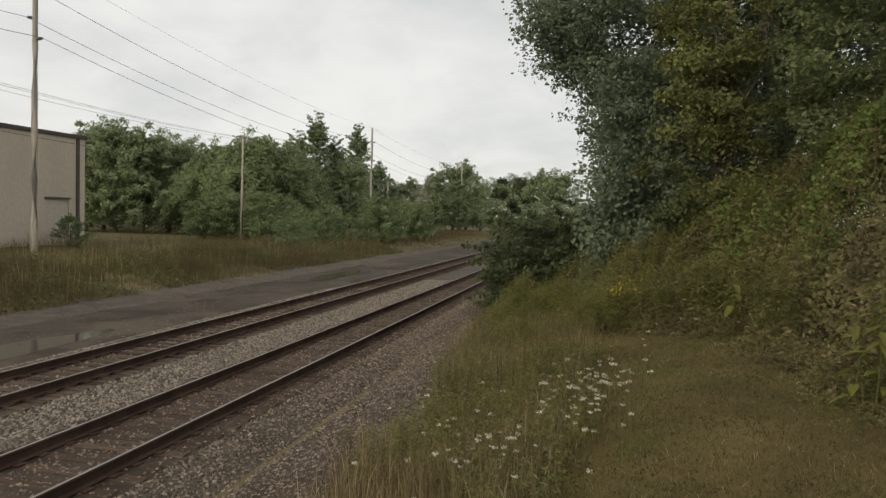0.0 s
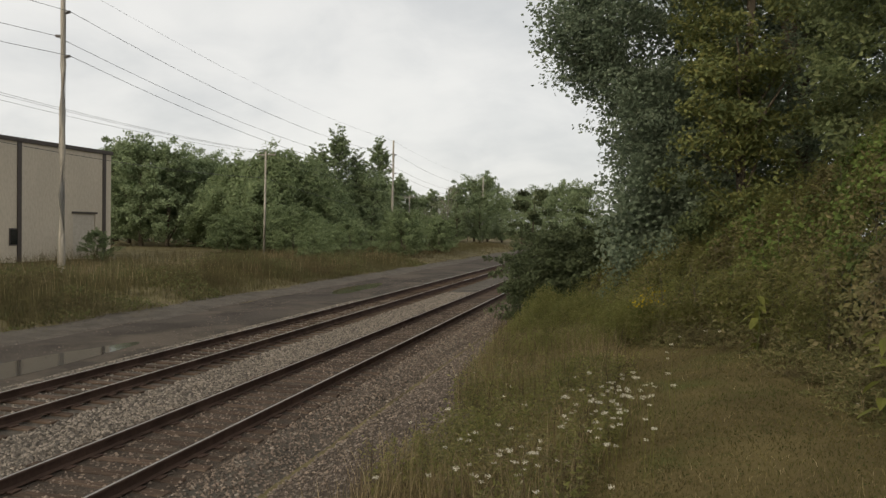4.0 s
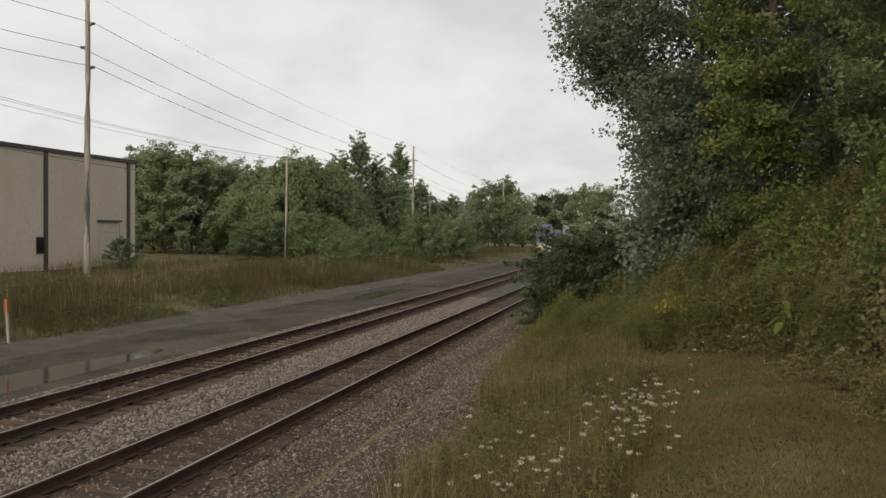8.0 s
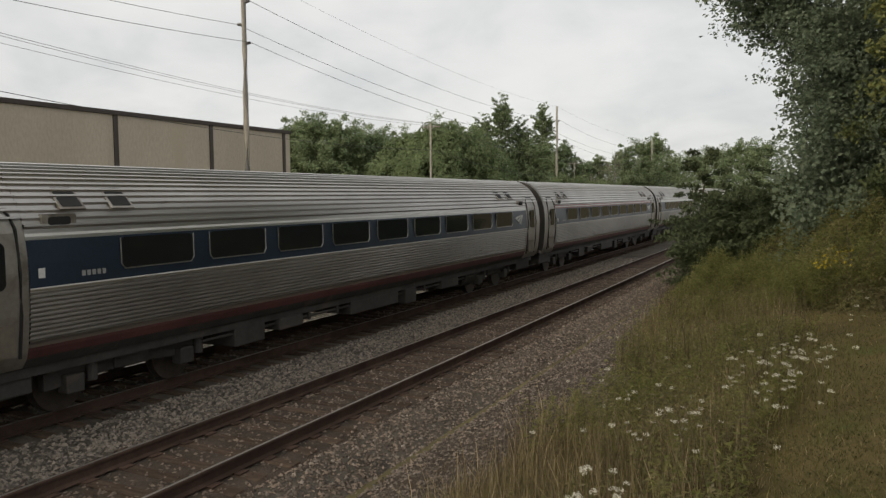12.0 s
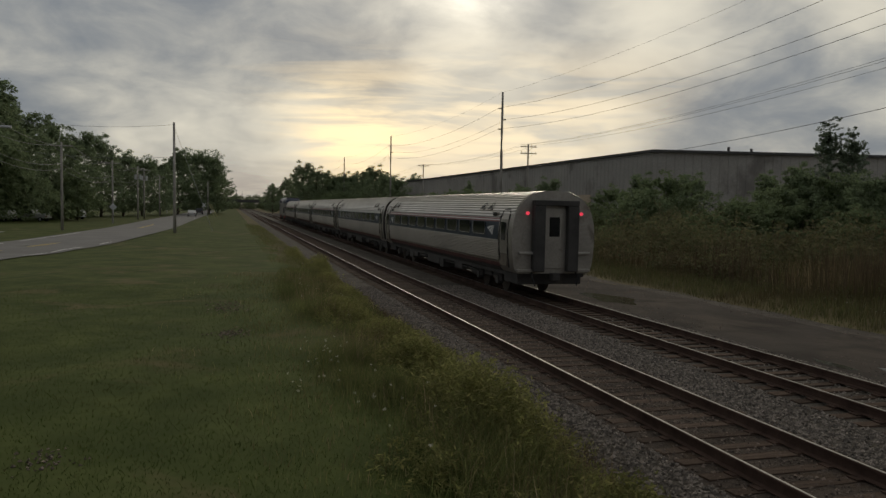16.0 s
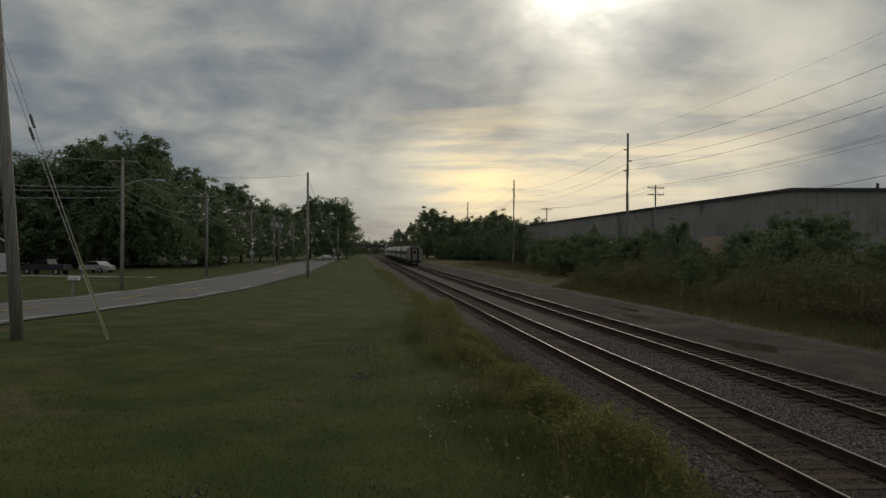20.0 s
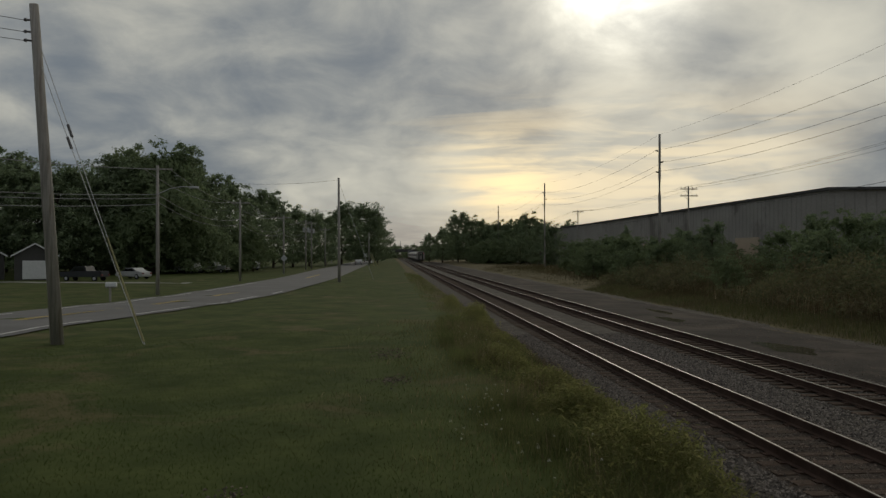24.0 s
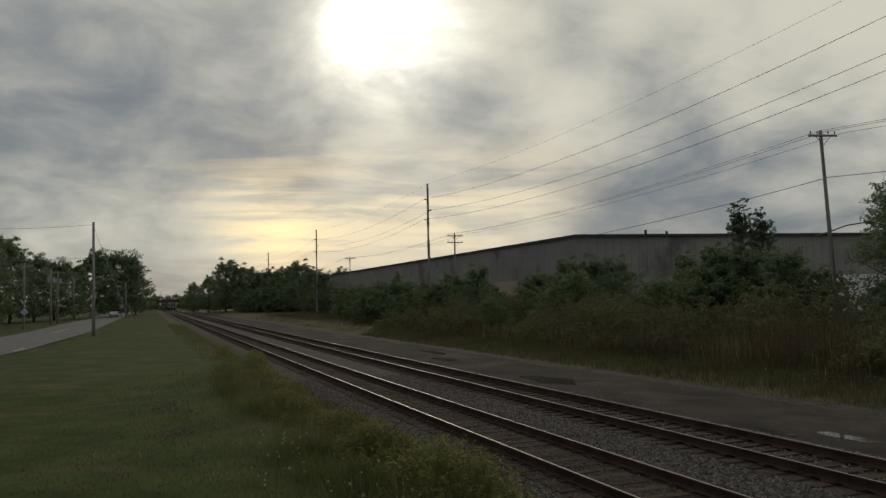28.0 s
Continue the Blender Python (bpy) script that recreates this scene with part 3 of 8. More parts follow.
def build_verge_gravel():
    """Loose ballast spread over the verge beside the near track."""
    ys = np.arange(2.0, 40.0, 0.5)
    w = 9
    rows = []
    for y in ys:
        out = float(np.interp(y, [0, 10, 14, 20, 26, 40], [-3.0, -3.0, -3.2, -3.7, -4.3, -4.8])) + 0.35 * noise.noise(Vector((y * 0.5, 3.1, 0)))
        out = -5.0 + (out + 5.0) * float(smoothstep(y, 1.5, 7.0))
        for k in range(w):
            x = -5.05 + (out + 5.05) * k / (w - 1)
            rows.append((x, y, float(ground_z(x, y)) + (0.012 if 0 < k < w - 1 else -0.02)))
    i = (np.arange(len(ys) - 1)[:, None] * w + np.arange(w - 1)[None, :]).ravel()
    ob = from_arrays("gravel_shoulder", np.array(rows), np.stack([i, i + 1, i + w + 1, i + w], -1), SOILED_BED, smooth=True)
    tagged(ob, "brown soiled gravel on the verge beside the track", "gravel shoulder", kind="structure")


YS = np.concatenate([np.arange(-320, -60, 6.0), np.arange(-60, 80, 0.8), np.arange(80, 300, 6.0)])
strip("pavement", wavy(-18.6, YS, 0.9, 2.0), wavy(-13.5, YS, 0.25, 8.0), ASPHALT, 0.008, "dark worn asphalt track beside the railway", "asphalt path")
build_verge_gravel()
SHOULDER = wavy(-19.5, YS, 0.9, 5.0)
SHOULDER[:, 0] -= 1.0 * smoothstep(YS, 0.0, 8.0)
strip("gravel_shoulder", SHOULDER, wavy(-18.2, YS, 0.8, 6.0), GRAVEL, 0.004, "loose gravel shoulder along the asphalt", "gravel shoulder")
BALLAST = build_ballast()


def puddle(cx, cy, rx, ry, seed):
    pts = []
    for i in range(40):
        a = 2 * math.pi * i / 40
        r = 1 + 0.42 * noise.noise(Vector((math.cos(a) * 1.4 + seed, math.sin(a) * 1.4, seed)))
        pts.append((cx + rx * r * math.cos(a), cy + ry * r * math.sin(a)))
    bm = bmesh.new()
    bm.faces.new([bm.verts.new((x, y, BED + 0.016)) for x, y in pts])
    bmesh.ops.triangulate(bm, faces=bm.faces)
    tagged(part("puddle", bm, WATER, None), "still brown puddle on the asphalt", "puddle", "puddles on the asphalt", "structure")


puddle(-15.4, 15.6, 0.85, 4.4, 1.0)
puddle(-16.4, 44.0, 0.9, 4.0, 2.5)
puddle(-15.55, -40.8, 0.55, 1.5, 4.2)
puddle(-15.3, -28.2, 0.8, 1.8, 6.1)
puddle(-15.2, -13.6, 0.28, 0.9, 7.7)
puddle(-14.3, -14.9, 0.16, 0.7, 9.2)
puddle(-17.0, -46.5, 0.4, 2.2, 11.3)
build_track(NEAR_TRACK, "railway track with rust-brown rails on weathered wooden ties")
build_track(FAR_TRACK, "railway track with brown rails on grey ballast")

# ---- poles and cables on the far side ----
def pole_line_pole(x, y, top, lean=(0, 0), r=0.19):
    """A tall transmission pole with three stand-off insulators."""
    t = thing("utility_pole", pose(x, y, float(ground_z(x, y)), lean[0], lean[1], 0), "tall weathered wooden power pole with three stand-off insulators", "utility pole", "tall poles along the railway")
    h = top - float(ground_z(x, y))
    bm = tube([(0.02 * math.sin(i * 1.7), 0.02 * math.cos(i * 2.3), -0.5 + (h + 0.5) * i / 7) for i in range(8)], [r * (1 - 0.055 * i) for i in range(8)], 10)
    part("pole_shaft", bm, POLE, t, smooth=True)
    for k, (dz, s) in enumerate(((2.1, 1), (3.55, -1), (4.85, 1))):
        bm = rod((s * 0.1, 0, h - dz - 0.12), (s * 0.52, 0, h - dz), 0.055, 0.04)
        for q in range(4):
            rod((s * (0.24 + 0.075 * q), 0, h - dz - 0.07 + 0.012 * q), (s * (0.27 + 0.075 * q), 0, h - dz - 0.065 + 0.012 * q), 0.10, 0.10, bm=bm)
        part("insulator", bm, INSULATOR, t, "grey ribbed stand-off insulator")
    bm = rod((0.17, 0.05, 0.0), (0.15, 0.05, h - 2.0), 0.012, sides=5)
    part("ground_wire", bm, WIRE, t)
    return t


def cross_pole(x, y, top, lean=(0, 0), arms=1, r=0.15, label="wooden power pole with a crossarm and pin insulators"):
    z = float(ground_z(x, y))
    t = thing("utility_pole", pose(x, y, z, lean[0], lean[1], 0), label, "utility pole", "crossarm poles along the railway")
    h = top - z
    part("pole_shaft", tube([(0, 0, -0.5), (0.02, 0, h * 0.5), (0, 0, h)], [r, r * 0.85, r * 0.7], 10), POLE, t, smooth=True)
    for k in range(arms):
        za = h - 0.35 - 0.9 * k
        part("crossarm", box(-1.15, 1.15, 0.1, 0.21, za - 0.06, za + 0.06, 0.01), POLE, t)
        for s in (-1, 1):
            part("arm_brace", rod((s * 0.6, 0.16, za - 0.05), (0, 0.16, za - 0.6), 0.018, sides=5), INSULATOR, t)
        for px in (-1.0, -0.45, 0.45, 1.0):
            bm = rod((px, 0.155, za + 0.05), (px, 0.155, za + 0.17), 0.02)
            rod((px, 0.155, za + 0.15), (px, 0.155, za + 0.27), 0.055, 0.035, bm=bm)
            part("insulator", bm, INSULATOR, t)
    return t


def cable(a, b, sag, r, name="power_cable", label="sagging dark power cable between poles", group="power cables"):
    a, b = Vector(a), Vector(b)
    pts = []
    for i in range(25):
        u = i / 24
        p = a.lerp(b, u)
        p.z -= sag * 4 * u * (1 - u)
        pts.append(p)
    return tagged(part(name, tube(pts, r, 5), WIRE_GREY if group == "road cables" else WIRE, None), label, "cable", group)


TALL_X, CROSS_X = -35.0, -39.0
TALL_Y = [-393, -318, -241.5, -168.5, -95.6, -22.6, 40.5, 108.6, 180.0]
TALL_TOP = [18.4, 18.6, 18.6, 19.1, 18.7, 19.4, 18.6, 16.4, 16.0]
for y, top in zip(TALL_Y, TALL_TOP):
    pole_line_pole(TALL_X, y, top, (0.0, -0.8 if y == -22.6 else 0.2), 0.24)
for (y0, t0), (y1, t1) in zip(zip(TALL_Y, TALL_TOP), list(zip(TALL_Y, TALL_TOP))[1:]):
    for dz, s in ((2.1, 1), (3.55, -1), (4.85, 1)):
        cable((TALL_X + s * 0.55, y0, t0 - dz), (TALL_X + s * 0.55, y1, t1 - dz), 1.5, 0.016)
    cable((TALL_X, y0, t0), (TALL_X, y1, t1), 1.1, 0.008, "shield_wire", "thin wire along the pole tops")

CROSS_Y = [-330, -270, -212, -154, -96.0, -34.4, 20.0, 75.5, 131.0, 182, 255]
CROSS_TOP = [11.5, 11.6, 11.8, 12.2, 12.0, 13.0, 12.4, 11.4, 9.2, 11.4, 12.6]
for i, (y, top) in enumerate(zip(CROSS_Y, CROSS_TOP)):
    pole = cross_pole(CROSS_X, y, top, (0, 3.2 if i == 5 else 0.3), 2 if i == 4 else 1)
    if i == 5:
        arm = tube([(0.7, -0.4, 6.55), (0, 0, 6.75), (-0.9, 0.45, 7.05), (-1.9, 0.95, 7.15)], 0.04, 8)
        part("lamp_arm", arm, INSULATOR, pole, "dark curved lamp arm")
        head = tube([(-1.85, 0.93, 7.14), (-2.05, 1.03, 7.15), (-2.5, 1.26, 7.10)], [0.05, 0.14, 0.09], 8)
        part("lamp_head", head, INSULATOR, pole, "dark cobra-head lamp")
for i in range(len(CROSS_Y) - 1):
    for px in (-1.0, 0.45, 1.0):
        cable((CROSS_X + px, CROSS_Y[i] + 0.15, CROSS_TOP[i] - 0.1), (CROSS_X + px, CROSS_Y[i + 1] + 0.15, CROSS_TOP[i + 1] - 0.1), 0.8, 0.012)
    cable((CROSS_X + 0.15, CROSS_Y[i], CROSS_TOP[i] - 2.9), (CROSS_X + 0.15, CROSS_Y[i + 1], CROSS_TOP[i + 1] - 2.9), 0.9, 0.02, "telephone_cable", "thick dark communication cable")


# ---- the tan building ----
def build_tan_building():
    x, y0, y1, top, depth = -48.0, 1.6, 62.0, 9.7, 38.0
    b = thing("tan_building", pose(x, 0, 0), "low tan industrial building with dark brown seams and roof edge", "building", kind="structure")
    seams = [y1 - 1.0 - 10.1 * i for i in range(7)]
    doors = [(57.0, 59.9, 4.1, 0), (37.2, 40.0, 4.1, 1), (26.0, 29.5, 4.1, 1), (12.0, 15.5, 4.1, 1)]
    edges = [y1] + [s for s in seams if s > y0 + 0.5] + [y0]
    for hi, lo in zip(edges, edges[1:]):
        inside = [d for d in doors if d[0] >= lo - 0.01 and d[1] <= hi + 0.01]
        if inside:
            a, c, dt, _ = inside[0]
            part("wall_panel", box(-0.3, 0, lo, a, -0.4, top, 0.006), TAN, b)
            part("wall_panel", box(-0.3, 0, c, hi, -0.4, top, 0.006), TAN, b)
            part("wall_panel", box(-0.3, 0, a + 0.002, c - 0.002, dt, top), TAN, b)
        else:
            part("wall_panel", box(-0.3, 0, lo, hi, -0.4, top, 0.006), TAN, b)
    for s in seams[:-1]:
        part("seam_trim", box(0.003, 0.10, s - 0.2, s + 0.2, -0.2, top), TRIM, b)
    for a, c, dt, slats in doors:
        d = part("roller_door", box(-0.22, -0.12, a, c, -0.3, dt), DOOR_TAN, b)
        for i in range(9):
            part("door_slat", box(-0.12, -0.095, a + 0.03, c - 0.03, 0.05 + i * 0.44, 0.43 + i * 0.44, 0.01), DOOR_TAN, d)
        if slats:
            for i in range(4):
                part("door_window", box(-0.095, -0.085, a + 0.25 + i * 0.66, a + 0.7 + i * 0.66, 2.05, 2.4), GLASS_DARK, d)
        part("door_trim", box(0.003, 0.09, a - 0.16, c + 0.16, dt, dt + 0.16), TRIM, b)
    w = part("window_unit", box(0.003, 0.06, 49.9, 51.1, 1.35, 2.75, 0.01), TRIM, b)
    part("pane", box(0.06, 0.075, 50.0, 51.0, 1.45, 2.65), GLASS_DARK, w)
    part("roof_edge", box(-depth, 0.14, y0 - 0.15, y1 + 0.15, top, top + 0.34, 0.02), TRIM, b)
    part("end_wall", box(-depth, -0.302, y1 - 0.3, y1, -0.4, top - 0.004), TAN, b)
    part("end_wall", box(-depth, -0.302, y0, y0 + 0.3, -0.4, top - 0.004), TAN, b)
    part("back_wall", box(-depth - 0.3, -depth - 0.002, y0, y1, -0.4, top - 0.004), TAN, b)


def glass_dark():
    m = bpy.data.materials.new("dark_window_glass")
    m.use_nodes = True
    k = Nodes(m.node_tree)
    p = k.add("ShaderNodeBsdfPrincipled")
    p.inputs["Base Color"].default_value = (0.012, 0.014, 0.016, 1)
    p.inputs["Roughness"].default_value = 0.08
    k.link(p.outputs[0], k.add("ShaderNodeOutputMaterial").inputs[0])
    return m


GLASS_DARK = glass_dark()
build_tan_building()


# ---- the long grey warehouse ----
def build_warehouse():
    b = thing("warehouse", pose(0, 0, 0), "long grey metal-sided warehouse with a low flat roof", "warehouse", kind="structure")
    top = 9.9
    foot = [(-46.0, -76.0), (-104.0, -64.0), (-112.0, -205.0), (-46.0, -205.0)]
    for (ax, ay), (bx, by), nm in ((foot[0], foot[1], "end_wall"), (foot[1], foot[2], "back_wall"), (foot[2], foot[3], "far_wall"), (foot[3], foot[0], "long_wall")):
        a, c = Vector((ax, ay, 0)), Vector((bx, by, 0))
        way = (c - a).normalized()
        out = Vector((way.y, -way.x, 0))
        if nm in ("end_wall", "long_wall"):
            length = (c - a).length
            n = int(length / 3.0)
            wall = part(nm, prism([(ax, ay), (bx, by), (bx - out.x * 0.3, by - out.y * 0.3), (ax - out.x * 0.3, ay - out.y * 0.3)], "z", -0.4, top), SIDING, b)
            for i in range(n):
                u = (i + 0.5) / n
                p = a + (c - a) * u
                for q in range(-1, 2):
                    pp = p + way * q * 1.0
                    s = prism([(pp.x - way.x * 0.12, pp.y - way.y * 0.12), (pp.x + way.x * 0.12, pp.y + way.y * 0.12), (pp.x + way.x * 0.05 + out.x * 0.05, pp.y + way.y * 0.05 + out.y * 0.05), (pp.x - way.x * 0.05 + out.x * 0.05, pp.y - way.y * 0.05 + out.y * 0.05)], "z", 0.0, top - 0.05)
                    part("siding_rib", s, SIDING, wall)
        else:
            part(nm, prism([(ax, ay), (bx, by), (bx - out.x * 0.3, by - out.y * 0.3), (ax - out.x * 0.3, ay - out.y * 0.3)], "z", -0.4, top), SIDING, b)
    part("roof", prism([(-45.7, -75.6), (-104.4, -63.5), (-112.5, -205.5), (-45.7, -205.5)], "z", top + 0.003, top + 0.3), ROOFING, b)
    for i, (x, y) in enumerate(((-58, -79), (-62, -80), (-75, -90))):
        part("roof_vent", rod((x, y, top + 0.3), (x, y, top + 1.3), 0.16), ROOFING, b)
    # pale lower panels and a dock door on the long wall, dark opening
    part("loading_door", box(-45.99, -45.9, -97.5, -91.0, 0.0, 5.3, 0.01), SIDING_PALE, b, "pale loading door in the long wall")
    part("loading_door", box(-45.99, -45.9, -134.0, -124.0, 0.0, 5.0, 0.01), SIDING_PALE, b, "pale loading door in the long wall")
    sign = part("wall_sign", prism([(-61.6, -72.65), (-65.0, -71.95), (-65.0, -71.85), (-61.6, -72.55)], "z", 6.0, 7.3), TRIM, b, "dark sign board with pale bars of lettering")
    for i in range(5):
        x = -62.0 - i * 0.58
        y = -72.5 - (x + 61.8) * 0.206
        part("sign_bar", box(x - 0.42, x, y + 0.02, y + 0.05, 6.55 - (0.1 if i == 4 else 0), 6.95), WHITE, sign)


build_warehouse()


def build_far_shed():
    b = thing("industrial_shed", pose(0, 0, 0), "lower grey shed beyond the long warehouse", "shed", kind="structure")
    part("shed_wall", box(-80, -46.5, -300, -212, -0.4, 9.0), SIDING, b)
    part("shed_roof", prism([(-80.3, 9.003), (-46.2, 9.003), (-63, 10.4)], "y", -300.3, -211.7), ROOFING, b)


build_far_shed()

# ---- the train ----
TRAIN = []
STAINLESS = material("fluted_stainless_steel", (0.50, 0.478, 0.452), 0.33, 0.95, vary=0.07, scale=0.4, fine=1.2, stretch=(0.4, 0.3, 0.4), bump=0)
BRIGHT_STEEL = material("bright_steel_trim", (0.50, 0.48, 0.45), 0.35, 0.9, vary=0.1, bump=0)
STEEL_DULL = material("dull_stainless_door", (0.36, 0.335, 0.30), 0.45, 0.75, vary=0.12, scale=1.2, fine=12, bump=0.05, stain=(0.19, 0.165, 0.14))
BAND_BLUE = material("dark_blue_band_paint", (0.013, 0.024, 0.042), 0.38, spec=0.4, vary=0.15, scale=0.6, fine=10, bump=0.03)
BAND_RED = material("red_stripe_paint", (0.21, 0.058, 0.052), 0.45, vary=0.12, scale=1.0, fine=10, bump=0.03)
SILL_RED = material("grimy_red_sill_paint", (0.085, 0.030, 0.027), 0.6, vary=0.3, scale=1.0, fine=10, bump=0.03)
DIAPHRAGM = material("dusty_rubber", (0.050, 0.047, 0.044), 0.8, vary=0.3, scale=1.5, fine=14, bump=0.1)
DOOR_TAN = material("scuffed_door_panel", (0.17, 0.145, 0.115), 0.55, 0.4, vary=0.25, scale=2.0, fine=14, bump=0.05)
BAND_WHITE = material("white_stripe_paint", (0.66, 0.65, 0.62), 0.5, vary=0.08, bump=0.03)
DIM_WHITE = material("dull_pale_paint", (0.28, 0.28, 0.27), 0.6, vary=0.1, bump=0.03)
UNDER = material("black_underframe", (0.045, 0.041, 0.038), 0.8, vary=0.3, scale=2, fine=15, bump=0.2, stain=(0.075, 0.062, 0.052))
BLACK = material("black_rubber", (0.012, 0.012, 0.012), 0.8, vary=0.2, bump=0.05)
WHEEL = material("worn_wheel_steel", (0.09, 0.075, 0.065), 0.5, 0.6, vary=0.25, bump=0.1)
RED_BOX = material("red_equipment_box", (0.40, 0.05, 0.04), 0.6, vary=0.2, bump=0.1)
LOCO_GREY = material("grey_roof_paint", (0.10, 0.10, 0.105), 0.55, vary=0.2, scale=1.0, bump=0.05)
# plow grey darkened: its shade is put into the base colour, with brown stains
PLOW_PAINT = material("shaded_grimy_plow_paint", (0.055, 0.05, 0.045), 0.75, vary=0.3, scale=2, bump=0.1, stain=(0.09, 0.07, 0.055))
LAMP_ON = glowing("lit_headlamp", (1.0, 0.70, 0.36), 1.5)
LAMP_RED = glowing("lit_red_marker", (1.0, 0.07, 0.12), 1.6)


def loco_paint():
    """Silver sides, a blue nose that sweeps up and back, a blue band at the rear and a red sill line."""
    m = bpy.data.materials.new("locomotive_paint")
    m.use_nodes = True
    k = Nodes(m.node_tree)
    at = k.add("ShaderNodeTexCoord").outputs["Object"]
    x, y, z = k.xyz(at)
    grime = k.noise(at, 1.1, 5.0, 0.62)
    fine = k.noise(at, 18.0, 4.0, 0.6)
    silver = k.mix(k.step(grime, 0.35, 0.7), (0.29, 0.285, 0.27), (0.205, 0.195, 0.18))
    blue = k.mix(k.step(grime, 0.35, 0.7), (0.028, 0.060, 0.135), (0.020, 0.044, 0.10))
    line = k.math("ADD", k.math("MULTIPLY", k.math("MAXIMUM", k.math("SUBTRACT", y, 0.05), 0.0), 0.50), k.math("ADD", 2.12, k.math("MULTIPLY", k.math("ABSOLUTE", x), 0.16)))
    front = k.math("GREATER_THAN", z, line)
    curve = k.math("ADD", 3.36, k.math("MULTIPLY", k.math("POWER", k.math("MAXIMUM", k.math("SUBTRACT", 12.2, y), 0.0), 2.0), 0.22))
    rear = k.math("MULTIPLY", k.math("GREATER_THAN", z, curve), k.math("GREATER_THAN", y, 9.5))
    colour = k.mix(front, silver, blue)
    colour = k.mix(rear, colour, (0.018, 0.030, 0.062))
    cream = k.math("MULTIPLY", k.math("LESS_THAN", y, 0.30), k.math("LESS_THAN", z, line))
    base_grey = k.math("MULTIPLY", k.math("LESS_THAN", y, 1.0), k.math("LESS_THAN", z, 1.36))
    colour = k.mix(cream, colour, (0.42, 0.385, 0.315))
    colour = k.mix(base_grey, colour, (0.085, 0.08, 0.072))
    red = k.math("MULTIPLY", k.math("MULTIPLY", k.math("GREATER_THAN", z, 1.16), k.math("LESS_THAN", z, 1.23)), k.math("GREATER_THAN", y, 1.2))
    colour = k.mix(red, colour, (0.25, 0.045, 0.04))
    sill = k.math("LESS_THAN", z, 1.16)
    colour = k.mix(k.math("MULTIPLY", sill, k.math("GREATER_THAN", y, 1.0)), colour, (0.05, 0.042, 0.035))
    streak = k.noise(k.vec("MULTIPLY", at, (1.0, 4.0, 0.35)), 1.5, 5.0, 0.6)
    colour = k.mix(k.math("MULTIPLY", k.step(streak, 0.48, 0.72), 0.5), colour, (0.13, 0.105, 0.08))
    p = k.add("ShaderNodeBsdfPrincipled")
    k.link(colour, p.inputs["Base Color"])
    p.inputs["Metallic"].default_value = 0.15
    k.link(k.math("ADD", 0.34, k.math("MULTIPLY", fine, 0.2)), p.inputs["Roughness"])
    k.link(p.outputs[0], k.add("ShaderNodeOutputMaterial").inputs[0])
    return m


LOCO_PAINT = loco_paint()
LETTER_DARK = material("dark_letter_paint", (0.03, 0.04, 0.05), 0.5, vary=0.1, bump=0)


def loft(sections, bm=None):
    """Skin over sections (lists of points of one length), closed at both ends."""
    bm = bm or bmesh.new()
    rings = [[bm.verts.new(p) for p in s] for s in sections]
    for a, b in zip(rings, rings[1:]):
        for i in range(len(a) - 1):
            bm.faces.new((a[i], a[i + 1], b[i + 1], b[i]))
        bm.faces.new((a[-1], a[0], b[0], b[-1]))
    bm.faces.new(rings[0])
    bm.faces.new(rings[-1][::-1])
    bmesh.ops.recalc_face_normals(bm, faces=bm.faces)
    return bm


def wheel_truck(parent, y, wheelbase, frame_mat, gauge=GAUGE):
    """A two-axle truck with wheels, axles, side beams and journal boxes."""
    t = part("truck_frame", box(-1.12, 1.12, y - 0.35, y + 0.35, 0.52, 0.86, 0.03), frame_mat, parent, "black truck frame")
    for s in (-1, 1):
        bm = prism([(y - wheelbase / 2 - 0.45, 0.42), (y - wheelbase / 2 - 0.45, 0.68), (y - 0.7, 0.86), (y + 0.7, 0.86), (y + wheelbase / 2 + 0.45, 0.68), (y + wheelbase / 2 + 0.45, 0.42), (y + 0.5, 0.52), (y - 0.5, 0.52)], "x", s * 1.0 - 0.07, s * 1.0 + 0.07)
        part("side_beam", bm, frame_mat, t)
        for e in (-1, 1):
            yc = y + e * wheelbase / 2
            bm = rod((s * (gauge / 2 - 0.06), yc, 0.46), (s * (gauge / 2 + 0.06), yc, 0.46), 0.46, sides=24)
            rod((s * (gauge / 2 - 0.09), yc, 0.46), (s * (gauge / 2 - 0.05), yc, 0.46), 0.48, sides=24, bm=bm)
            part("wheel", bm, WHEEL, t)
            part("journal_box", box(s * 1.09 - 0.12, s * 1.09 + 0.12, yc - 0.16, yc + 0.16, 0.32, 0.62, 0.03), frame_mat, t)
            bm = rod((s * 1.12, yc + 0.35, 0.45), (s * 1.12, yc + 0.35, 0.82), 0.09, sides=10)
            part("spring", bm, frame_mat, t)
    return t


